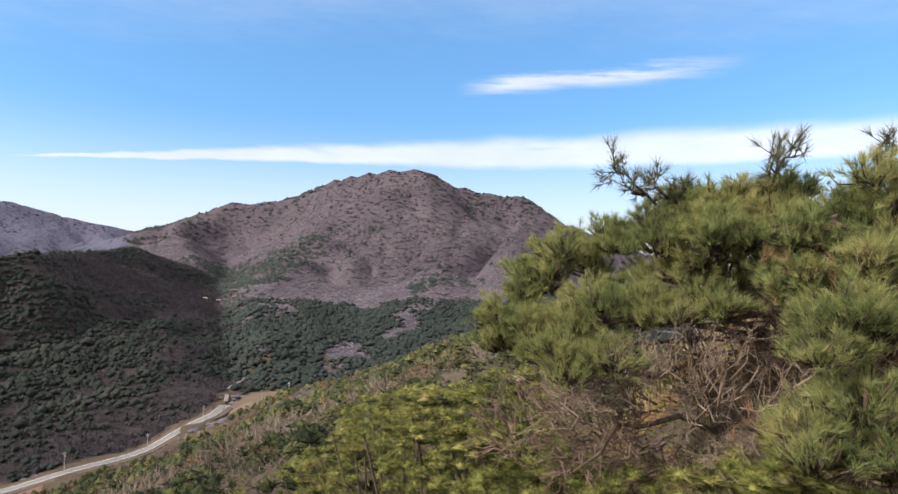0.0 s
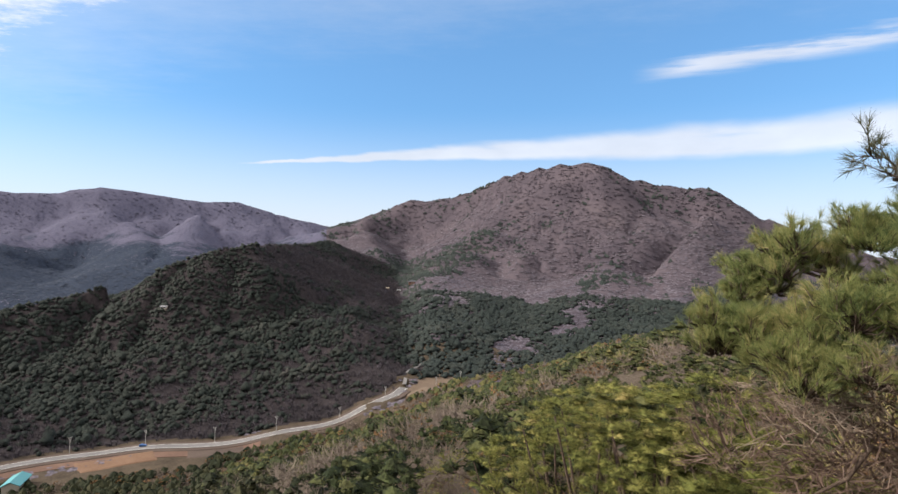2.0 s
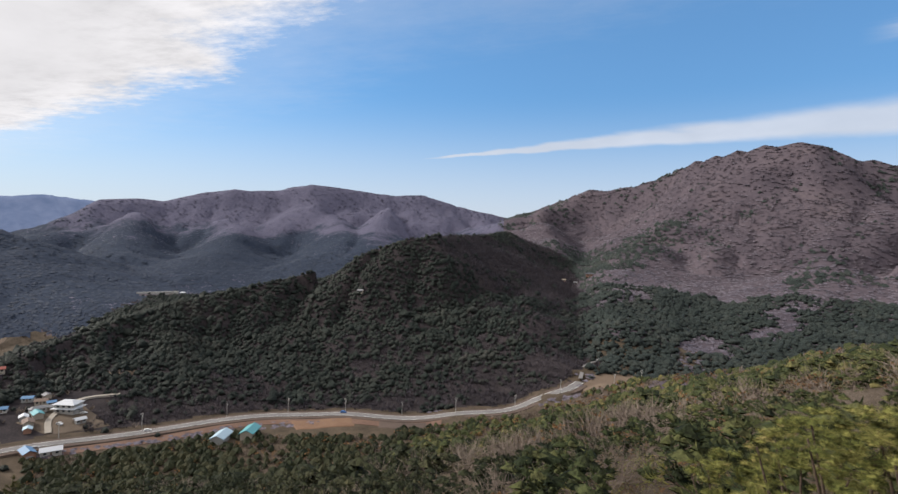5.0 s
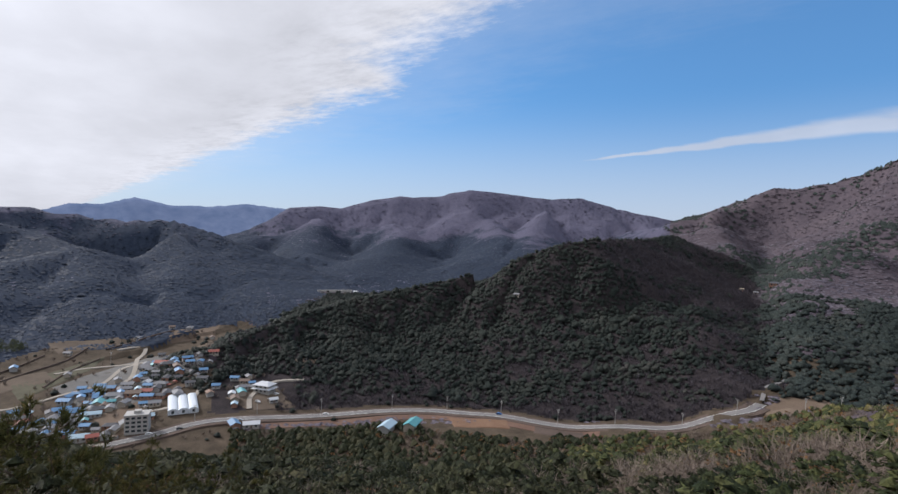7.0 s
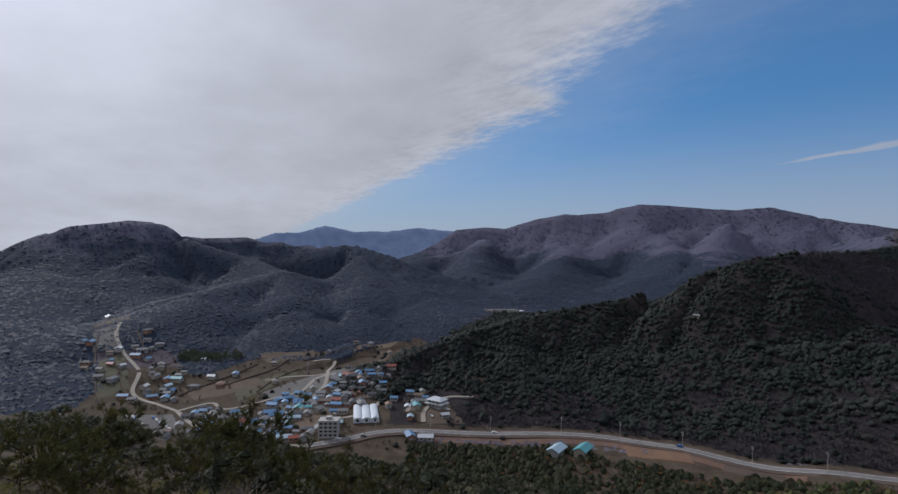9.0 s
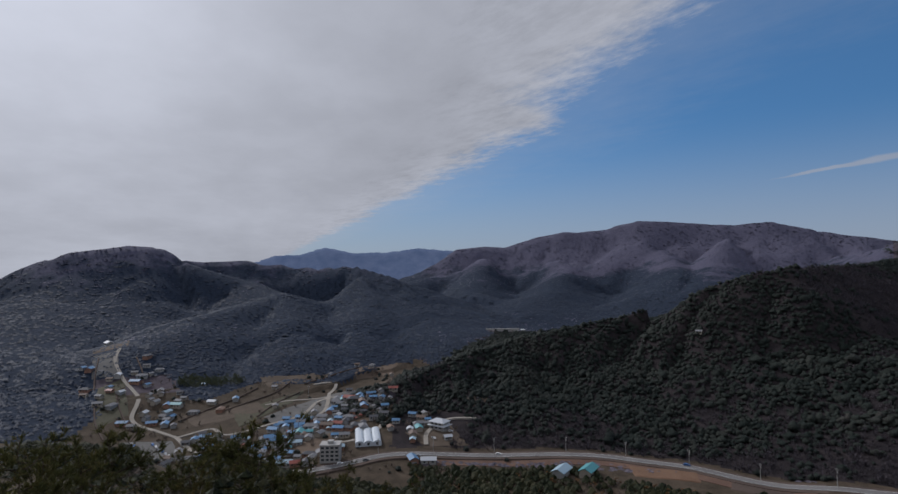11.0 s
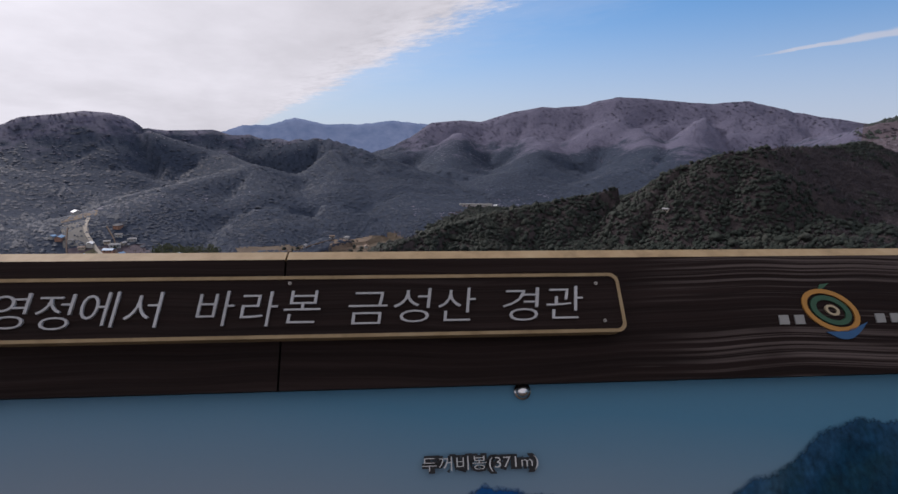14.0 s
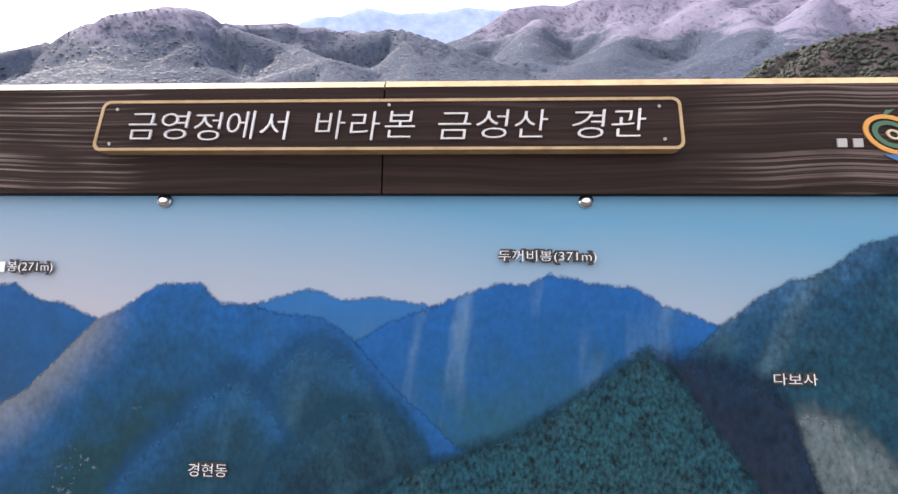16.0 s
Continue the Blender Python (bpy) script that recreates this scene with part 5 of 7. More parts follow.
def grass():
    x, y = spread(330, 2.0, 4.5, -35, 48, 1.3)
    keep = (np.hypot(x + 0.75, y - 0.35) > 1.3) & ((x < 0.4) | (y > 1.6))
    x, y = x[keep], y[keep]
    lim = np.clip(room(x, y), 0.05, 0.35)
    clumps = [spray(300 + k, 30, 0.005, 0.02) for k in range(5)]
    near = np.hypot(x, y) < 3
    tall = np.where(near, 0.20, lim) * rng.uniform(0.6, 1.1, len(x))
    tagged(scatter("dry_grass", clumps, x, y, tall * 1.5, tall, M_GRASS, 0.02), "tufts of dry straw-coloured grass", "grass", kind="stuff")
    x, y = spread(2600, 1.6, 7, -30, 48, 1.3)
    keep = (x < 0.4) | (y > 1.3)
    x, y = x[keep], y[keep]
    tagged(scatter("leaf_litter", [tufts(320 + k, 9, 0.45, 2, "flat") for k in range(4)], x, y, np.full(len(x), 0.15), np.full(len(x), 0.05), M_DEAD, 0.0), "fallen brown leaves on the bank", "leaves", kind="stuff")
    # knee-high undergrowth that hides the soil of the slope
    x, y = spread(3400, 2.3, 15, -114, 40, 1.5)
    lim = np.minimum(room(x, y) - 0.10 * np.hypot(x, y) * (np.degrees(np.arctan2(x, y)) < -4), 0.6)
    lim = np.where(np.degrees(np.arctan2(x, y)) > -42, np.minimum(lim, 1.66 - 0.50 * np.hypot(x, y) - ground_z(x, y)), lim)
    lim = np.where((lim < 0.30) & (np.hypot(x, y) < 13), 0.30, lim)
    keep = (np.hypot(x + 0.75, y - 0.35) > 1.5) & (lim > 0.12) & ((x < 1.7) | (y > 2.2)) & (np.hypot(x, y) > 1.9)
    lim = np.where((x > 0.3) & (y < 2.6), 0.17, lim)
    keep &= lim > 0.12
    x, y, lim = x[keep], y[keep], lim[keep]
    tall = lim * rng.uniform(0.6, 1.0, len(x))
    kind = rng.random(len(x)) + (fbm(x / 2.5, y / 2.5, 3, 95) - 0.5)
    for m, name, protos, mat, label in ((kind < 0.40, "low_pine_scrub", [tufts(340 + k, 60, 0.09, 4) for k in range(4)], M_YOUNG, "knee-high yellow-green pine scrub"),
                                        ((kind >= 0.40) & (kind < 0.66), "low_brown_scrub", [tufts(350 + k, 40, 0.07, 3) for k in range(4)], M_DEAD, "knee-high shrubs with dry brown leaves"),
                                        (kind >= 0.66, "low_bare_scrub", [spray(360 + k, 60, 0.004, 0.1) for k in range(4)], M_TWIG, "knee-high leafless grey twigs")):
        tagged(scatter(name, protos, x[m], y[m], np.maximum(tall[m] * 1.4, 0.4), tall[m], mat, 0.02), label, "scrub", kind="stuff")


grass()


# ---- road, fields and village ----
def asphalt_build(n):
    p = where(n)
    a, b = n.noise(p, 0.08, 5, 0.6), n.noise(p, 1.5, 5, 0.7)
    v = n.math("ADD", n.math("MULTIPLY", a, 0.6), n.math("MULTIPLY", b, 0.4))
    return bsdf(n, ramp(n, v, [(0.3, (0.135, 0.13, 0.128)), (0.7, (0.225, 0.215, 0.21))]), 0.9, spec=0.2, bump=b, dist=0.02)


def soil(name, dark, light):
    def build(n):
        p = where(n)
        a, b = n.noise(p, 0.05, 6, 0.65), n.noise(p, 0.7, 5, 0.7)
        v = n.math("ADD", n.math("MULTIPLY", a, 0.65), n.math("MULTIPLY", b, 0.35))
        return bsdf(n, ramp(n, v, [(0.3, dark), (0.7, light)]), 0.95, spec=0.1, bump=b, dist=0.1)

    return material(name, build)


M_ROAD = material("worn_asphalt", asphalt_build)
M_LANE = soil("concrete_lane", (0.25, 0.225, 0.19), (0.39, 0.355, 0.31))
M_TAN = soil("tan_earth", (0.105, 0.078, 0.058), (0.185, 0.140, 0.105))
M_ORANGE = soil("orange_cut_bank", (0.135, 0.080, 0.052), (0.225, 0.142, 0.095))
M_REDBANK = soil("red_brown_bank", (0.100, 0.060, 0.047), (0.20, 0.128, 0.095))
M_FIELD_A = soil("stubble_field", (0.084, 0.065, 0.050), (0.155, 0.122, 0.093))
M_FIELD_B = soil("grey_field", (0.105, 0.10, 0.095), (0.19, 0.185, 0.175))
M_FIELD_C = soil("green_field", (0.072, 0.070, 0.048), (0.125, 0.115, 0.080))
M_VERGE = soil("gravel_verge", (0.070, 0.053, 0.046), (0.135, 0.102, 0.084))
M_LINE = plain("road_paint", (0.78, 0.78, 0.74), 0.7)


def smooth_line(pts, step):
    """Catmull-Rom points about step metres apart."""
    p = [np.array(q, float) for q in pts]
    p = [2 * p[0] - p[1]] + p + [2 * p[-1] - p[-2]]
    out = []
    for a, b, c, d in zip(p, p[1:], p[2:], p[3:]):
        for t in np.linspace(0, 1, max(2, int(np.linalg.norm(c - b) / step)), endpoint=False):
            out.append(0.5 * (2 * b + (c - a) * t + (2 * a - 5 * b + 4 * c - d) * t**2 + (3 * b - a - 3 * c + d) * t**3))
    return np.array(out + [p[-2]])


def ribbon(name, pts, width, mat, lift, label, category, step=4.0, offset=0.0, level=True):
    """A strip laid over the land; level: flat across, set by the land under its middle."""
    c = smooth_line(pts, step)
    d = np.gradient(c, axis=0)
    d /= np.linalg.norm(d, axis=1)[:, None]
    side = np.stack([d[:, 1], -d[:, 0]], 1)
    mid = c + side * offset
    zc = np.max([ground_z(*(c + side * w).T) for w in (-4, 0, 4)], axis=0)
    zc = np.convolve(np.pad(zc, 3, "edge"), np.ones(7) / 7, "valid") + lift
    rows = []
    for w in (-1, -0.96, 0.96, 1):
        q = mid + side * (width / 2 * w)
        drop = 1.6 if abs(w) == 1 else 0.0
        z = zc if level else ground_z(q[:, 0], q[:, 1]) + lift
        rows.append(np.stack([q[:, 0], q[:, 1], z - drop], 1))
    n = len(c)
    v = np.concatenate(rows)
    i, j = np.meshgrid(np.arange(3), np.arange(n - 1), indexing="ij")
    f = np.stack([i * n + j, i * n + j + 1, (i + 1) * n + j + 1, (i + 1) * n + j], -1).reshape(-1, 4)
    return tagged(mesh_object(name, v, f, mat, False, True), label, category, kind="structure"), mid, zc


def sheet(name, corners, mat, lift, label, category, rough=3.0):
    """A field: a patch of land surface between four corners, with an uneven edge."""
    a, b, c, d = (np.array(q, float) for q in corners)
    n = 22
    s, t = np.meshgrid(np.linspace(0, 1, n), np.linspace(0, 1, n), indexing="ij")
    p = ((1 - s) * (1 - t))[..., None] * a + (s * (1 - t))[..., None] * b + (s * t)[..., None] * c + ((1 - s) * t)[..., None] * d
    rim = np.minimum(np.minimum(s, 1 - s), np.minimum(t, 1 - t)) < 0.03
    wob = np.stack([fbm(p[..., 0] / 9, p[..., 1] / 9, 3, 61), fbm(p[..., 0] / 9, p[..., 1] / 9, 3, 62)], -1) - 0.5
    p = p + wob * rough * 2 * rim[..., None]
    z = ground_z(p[..., 0], p[..., 1]) + lift - 0.9 * rim
    v = np.concatenate([p, z[..., None]], -1).reshape(-1, 3)
    i, j = np.meshgrid(np.arange(n - 1), np.arange(n - 1), indexing="ij")
    f = np.stack([i * n + j, (i + 1) * n + j, (i + 1) * n + j + 1, i * n + j + 1], -1).reshape(-1, 4)
    return tagged(mesh_object(name, v, f, mat, True, True), label, category, kind="structure")


LANES = [
    [(-570, 77), (-560, 64), (-528, 47), (-518, 18), (-503, -17), (-525, -30), (-512, -56)],
    [(-599, 82), (-532, 70), (-515, 61)],
    [(-576, 16), (-583, 41), (-573, 75), (-559, 103), (-545, 123)],
    [(-635, 69), (-641, 88), (-633, 94), (-599, 82)],
    [(-512, -56), (-541, -77), (-575, -100), (-628, -104), (-690, -130), (-735, -146), (-780, -150)],
    [(-512, -56), (-470, -40), (-440, -20), (-410, 10), (-396, 40)],
    [(-409, 130), (-435, 140), (-455, 165), (-450, 190)],
    [(-440, 60), (-445, 92), (-470, 112)],
]


def roads():
    ribbon("verge", ROAD[:14], 17, M_VERGE, 0.35, "bare gravel verge along the valley road", "verge")
    _, mid, z = ribbon("road", ROAD[:14], 7.6, M_ROAD, 0.62, "pale worn two-lane asphalt road along the valley", "road")
    ribbon("mountain_road", ROAD[13:16], 3.0, M_ROAD, 0.7, "narrow road climbing to the mountain temple", "road")
    ribbon("cut_bank", ROAD[3:10], 10, M_REDBANK, 0.25, "red-brown earth bank below the road", "bank", offset=13.5, level=False)
    for off in (-3.4, 3.4):
        ribbon("road_line", ROAD[:14], 0.22, M_LINE, 0.66, "white painted edge line on the road", "road marking", offset=off)
    for lane in LANES:
        ribbon("lane", lane, 3.8, M_LANE, 0.55, "pale concrete village lane", "lane")


roads()
FIELDS = [
    ([(-545, 10), (-615, 110), (-505, 128), (-425, 40)], M_FIELD_B, "grey trodden ground of the village"),
    ([(-440, 120), (-455, 165), (-400, 165), (-405, 128)], M_FIELD_A, "brown yard ground beside the road"),
    ([(-456, 34), (-470, 66), (-425, 70), (-403, 42)], M_TAN, "bare tan field in the village"),
    ([(-673, -150), (-695, -128), (-585, -104), (-555, -126)], M_FIELD_C, "dull green terraced field"),
    ([(-577, -60), (-590, 12), (-560, 20), (-535, -45)], M_FIELD_A, "brown stubble field"),
    ([(-560, -17), (-622, 60), (-575, 42), (-520, -8)], M_FIELD_C, "dull green winter field"),
    ([(-520, -100), (-508, -58), (-452, -44), (-462, -80)], M_FIELD_B, "grey gravel car park"),
    ([(-640, 20), (-650, 75), (-690, 80), (-690, 10)], M_FIELD_A, "brown stubble field"),
    ([(-650, 115), (-690, 130), (-715, 190), (-672, 170)], M_TAN, "bare tan field"),
    ([(-760, -175), (-775, -150), (-700, -135), (-690, -160)], M_FIELD_B, "grey winter field"),
    ([(-820, -190), (-845, -150), (-790, -142), (-770, -178)], M_FIELD_A, "brown terraced field"),
    ([(-600, 130), (-640, 150), (-620, 190), (-585, 165)], M_FIELD_A, "brown field at the foot of the hill"),
    ([(-468, 78), (-480, 110), (-505, 105), (-492, 72)], M_TAN, "bare tan yard"),
    ([(-440, -30), (-430, 10), (-395, 5), (-400, -35)], M_FIELD_B, "grey field beside the road"),
]


TERRACES = [[(-560, -60), (-600, -20), (-640, 10)], [(-575, -20), (-610, 20), (-650, 45)], [(-545, -95), (-600, -115), (-650, -128)], [(-520, -110), (-570, -128), (-620, -140)], [(-545, 8), (-580, 28), (-612, 52)],
            [(-640, 60), (-660, 90), (-680, 130)], [(-500, -90), (-470, -80), (-455, -60)], [(-660, -105), (-700, -112), (-740, -125)], [(-660, -150), (-700, -158), (-745, -165)], [(-480, 78), (-490, 100), (-500, 118)]]


def terraces():
    """Low stone-faced banks that step the fields."""
    for line in TERRACES:
        c = smooth_line(line, 6.0)
        t = thing("terrace_bank", Matrix.Translation((c[0][0], c[0][1], float(ground_z(*c[0])))), "low grey stone bank between stepped fields", "bank", "terrace banks")
        bm = bmesh.new()
        rows = []
        d = np.gradient(c, axis=0)
        d /= np.linalg.norm(d, axis=1)[:, None]
        for (x, y), (dx, dy) in zip(c, d):
            g = float(ground_z(x, y))
            rows.append([bm.verts.new((x + dy * w, y - dx * w, g + h)) for w, h in ((-0.9, -1.0), (-0.6, 1.3), (0.5, 1.4), (0.9, -1.0))])
        for u, v in zip(rows, rows[1:]):
            for k in range(3):
                bm.faces.new((u[k], u[k + 1], v[k + 1], v[k]))
        part("bank", bm, M_VERGE, t, world=True)


def fields():
    for corners, mat, label in FIELDS:
        sheet("field", corners, mat, 0.28 if "ground" in label else 0.42, label, "field")
    sheet("cut_bank", [(-322, 250), (-286, 280), (-272, 268), (-303, 241)], M_ORANGE, 0.5, "orange bare earth bank below the road", "bank", 2)
    sheet("cut_bank", [(-268, 286), (-236, 304), (-228, 296), (-258, 276)], M_VERGE, 0.45, "pale bare yard below the road", "bank", 2)
    sheet("clearing", [(-164, 398), (-158, 428), (-130, 446), (-118, 368)], M_TAN, 0.5, "tan bulldozed clearing on the hillside", "clearing", 5)
    sheet("clearing", [(-470, 200), (-490, 225), (-510, 215), (-485, 190)], M_TAN, 0.6, "tan scraped slope at the foot of the hill", "clearing", 4)


fields()
terraces()
M_WALLS = [plain("white_wall", (0.40, 0.39, 0.37)), plain("cream_wall", (0.38, 0.34, 0.28)), plain("brick_wall", (0.30, 0.17, 0.12)), plain("grey_wall", (0.33, 0.33, 0.32))]
ROOFS = {"blue": plain("blue_metal_roof", (0.11, 0.23, 0.40), 0.5, var=0.35), "teal": plain("teal_metal_roof", (0.10, 0.30, 0.33), 0.5, var=0.3), "grey": plain("grey_tile_roof", (0.20, 0.20, 0.21)),
         "dark": plain("dark_tile_roof", (0.09, 0.09, 0.10)), "white": plain("white_metal_roof", (0.52, 0.54, 0.57), 0.5, var=0.3), "orange": plain("orange_tile_roof", (0.22, 0.14, 0.10)),
         "red": plain("red_metal_roof", (0.28, 0.08, 0.06), 0.5), "brown": plain("brown_roof", (0.16, 0.115, 0.09)), "tan": plain("tan_roof", (0.34, 0.28, 0.21)), "pale": plain("pale_blue_metal_roof", (0.36, 0.48, 0.56), 0.5), "green": plain("green_metal_roof", (0.10, 0.38, 0.24), 0.5)}
M_PANE = plain("window_glass", (0.03, 0.04, 0.05), 0.12, spec=0.6)
M_CONCRETE = plain("concrete", (0.42, 0.41, 0.39), 0.85)
PHRASE = {"blue": "blue metal roof", "teal": "teal metal roof", "grey": "grey tiled roof", "dark": "dark tiled roof", "white": "white sheet roof", "orange": "faded orange tiled roof", "red": "red metal roof", "brown": "brown roof", "tan": "tan roof", "green": "green metal roof", "pale": "pale blue metal roof"}


def house(tone, w, d, h, wall, hip=False):
    """A one-storey village house at the origin, ridge along x."""
    t = thing("house", Matrix.Identity(4), f"low village house with a {PHRASE[tone]} in the valley", "house", "village houses")
    bm = bmesh.new()
    box(bm, -w / 2, w / 2, -d / 2, d / 2, -1.5, h)
    # gable ends
    if not hip:
        for s in (-1, 1):
            prism_x = [bm.verts.new((s * w / 2, y, z)) for y, z in ((-d / 2, h), (d / 2, h), (0, h + d * 0.25))]
            bm.faces.new(prism_x)
    part("wall", bm, wall, t)
    bm = bmesh.new()
    e, th, rise = 0.6, 0.25, d * 0.25 + 0.1
    inset = w * 0.28 if hip else 0
    top, low = [], []
    for z in (0, -th):
        low.append([bm.verts.new((x, y, h + z - 0.12)) for x, y in ((-w / 2 - e, -d / 2 - e), (w / 2 + e, -d / 2 - e), (w / 2 + e, d / 2 + e), (-w / 2 - e, d / 2 + e))])
        top.append([bm.verts.new((x, 0, h + rise + z)) for x in (-w / 2 - e + inset, w / 2 + e - inset)])
    for k, (lo, tp) in enumerate(zip(low, top)):
        bm.faces.new((lo[0], lo[1], tp[1], tp[0]))
        bm.faces.new((lo[2], lo[3], tp[0], tp[1]))
        if hip:
            bm.faces.new((lo[1], lo[2], tp[1]))
            bm.faces.new((lo[3], lo[0], tp[0]))
    for k in range(4):
        if hip or k in (0, 2):
            bm.faces.new((low[0][k], low[0][(k + 1) % 4], low[1][(k + 1) % 4], low[1][k]))
    if not hip:
        for a, b, c in ((1, 1, 2), (3, 0, 0)):
            bm.faces.new((low[0][a], top[0][b], top[1][b], low[1][a]))
            bm.faces.new((low[0][c], top[0][b], top[1][b], low[1][c]))
    part("roof", bm, ROOFS[tone], t)
    for x in (-w * 0.28, w * 0.28):
        part("window", box(bmesh.new(), x - 0.7, x + 0.7, -d / 2 - 0.06, -d / 2 + 0.05, 0.9, 2.1), M_PANE, t)
    part("door", box(bmesh.new(), -0.5, 0.5, -d / 2 - 0.07, -d / 2 + 0.05, 0.05, 2.1), ROOFS["brown"], t)
    return t


def village():
    r = np.random.default_rng(12)
    kinds = {}
    for tone in ROOFS:
        for k, (w, d, h) in enumerate(((8, 5.2, 2.7), (10.5, 6, 2.9), (6, 4.6, 2.5))):
            kinds[tone, k] = (tone, w, d, h)
    made = {}

    def put(tone, k, x, y, turn, scale=1.0):
        z = float(ground_z(x, y)) + 0.45
        m = Matrix.Translation((x, y, z)) @ Matrix.Rotation(turn, 4, "Z") @ Matrix.Scale(scale, 4)
        if (tone, k) in made:
            c = copy_thing(made[tone, k], m)
            c.matrix_basis = m
        else:
            t, w, d, h = kinds[tone, k]
            made[tone, k] = house(t, w, d, h, M_WALLS[r.integers(0, 4)], tone in ("grey", "dark", "orange") and k == 1)
            made[tone, k].matrix_basis = m

    chosen = [("white", -694, -135), ("white", -599, -34), ("orange", -574, -25), ("blue", -604, -12), ("grey", -626, -94), ("grey", -609, -86), ("white", -586, -92), ("grey", -566, -70),
              ("white", -484, -28), ("dark", -490, -47), ("grey", -635, 28), ("grey", -564, 25), ("blue", -521, 33), ("blue", -491, 41), ("blue", -518, 45), ("blue", -500, 31), ("teal", -546, 88),
              ("red", -386, 30), ("grey", -672, 92), ("brown", -690, 129), ("tan", -586, 126), ("dark", -585, 101), ("blue", -462, 120), ("orange", -450, 112), ("white", -440, 126),
              ("white", -417, 151), ("blue", -384, 112), ("white", -378, 122), ("brown", -656, 165), ("grey", -700, 150)]
    for tone, x, y in chosen:
        put(tone, int(r.integers(0, 3)), x, y, r.uniform(-0.3, 0.3) + r.integers(0, 2) * 1.57 - 0.3)
    spots = [(x, y) for _, x, y in chosen]
    tones = ["grey", "dark", "grey", "blue", "dark", "blue", "grey", "pale", "brown", "dark", "grey", "blue", "white", "teal", "grey", "dark", "blue", "red", "grey"]
    tries = 0
    while len(spots) < 205 and tries < 14000:
        tries += 1
        s, q = r.random(), r.normal(0, 1)
        pick = r.random()
        if pick < 0.06:
            x, y = -540 - 190 * s + r.normal(0, 10), -75 - 70 * s + r.normal(0, 26)
        elif pick < 0.14:
            x, y = -415 - 50 * s + r.normal(0, 8), 118 + 36 * s + r.normal(0, 10)
        elif pick < 0.80:
            x, y = -545 + 140 * s + r.normal(0, 13), 92 - 75 * s + r.normal(0, 22)
        else:
            x, y = -425 - 95 * s + r.normal(0, 12), 0 - 55 * s + r.normal(0, 15)
        if min(float(near_line(np.array([x + 8]), np.array([y]), LANES[k])[0]) for k in (0, 2)) < 14:
            continue
        if min(math.hypot(x - a, y - b) for a, b in spots) < 6.8 or any(float(near_line(np.array([x]), np.array([y]), lane)[0]) < 6.5 for lane in LANES):
            continue
        if float(near_line(np.array([x]), np.array([y]), ROAD[:13])[0]) < 10 or math.hypot(x + 440, y - 95) < 24 or math.hypot(x + 409, y - 57) < 13 or math.hypot(x + 445, y - 52) < 18 or math.hypot(x + 490, y + 75) < 28:
            continue
        put(tones[r.integers(0, len(tones))], int(r.integers(0, 3)), x, y, r.uniform(-0.35, 0.35) + r.integers(0, 2) * 1.57 - 0.3, r.uniform(0.8, 1.1))
        spots.append((x, y))
    # small sheds packed between the houses
    for _ in range(85):
        x, y = spots[r.integers(0, len(spots))]
        a = r.uniform(0, 6.28)
        x, y = x + 6.2 * math.cos(a), y + 6.2 * math.sin(a)
        if x < -545 or y > 112:
            continue
        if min(float(near_line(np.array([x]), np.array([y]), lane)[0]) for lane in LANES + [ROAD[:13]]) > 4.5 and math.hypot(x + 440, y - 95) > 24 and math.hypot(x + 409, y - 57) > 11:
            put(tones[r.integers(0, len(tones))], 2, x, y, r.uniform(-0.35, 0.35) + r.integers(0, 2) * 1.57 - 0.3, r.uniform(0.45, 0.65))
    # sheds beside the road, temple up the valley, farms on the far slopes
    for tone, x, y, k in (("pale", -326, 200, 1), ("teal", -318, 216, 1), ("grey", -366, 866, 2), ("dark", -350, 890, 1), ("tan", -380, 850, 2), ("grey", -452, 448, 2), ("orange", -560, 462, 2), ("white", -846, -176, 1), ("white", -766, 405, 2)):
        put(tone, k, x, y, -0.95 if x > -400 and y < 300 else 0.4, 1.35 if k == 1 else 1.0)
    # two-storey house with a tiered hip roof
    z = float(ground_z(-440, 152)) + 0.4
    t = thing("villa", pose(-440, 152, z, 0, 0, 35), "white two-storey house with grey tiered roofs", "house")
    part("wall", box(bmesh.new(), -7, 7, -5, 5, -1.5, 6), M_WALLS[0], t)
    for lo, wd, dp in ((3.0, 9, 6.6), (6.0, 8, 6)):
        bm = bmesh.new()
        base = [bm.verts.new((x, y, lo)) for x, y in ((-wd, -dp), (wd, -dp), (wd, dp), (-wd, dp))]
        tip = [bm.verts.new((x, y, lo + 2.0)) for x, y in ((-wd * 0.45, -dp * 0.2), (wd * 0.45, -dp * 0.2), (wd * 0.45, dp * 0.2), (-wd * 0.45, dp * 0.2))]
        for k in range(4):
            bm.faces.new((base[k], base[(k + 1) % 4], tip[(k + 1) % 4], tip[k]))
        bm.faces.new(tip)
        bm.faces.new(base[::-1])
        part("roof", bm, ROOFS["white"], t, "pale grey tiled hip roof")
    for x in (-4, 0, 4):
        for lo in (0.9, 4.0):
            part("window", box(bmesh.new(), x - 0.9, x + 0.9, -5.06, -4.9, lo, lo + 1.3), M_PANE, t)


village()


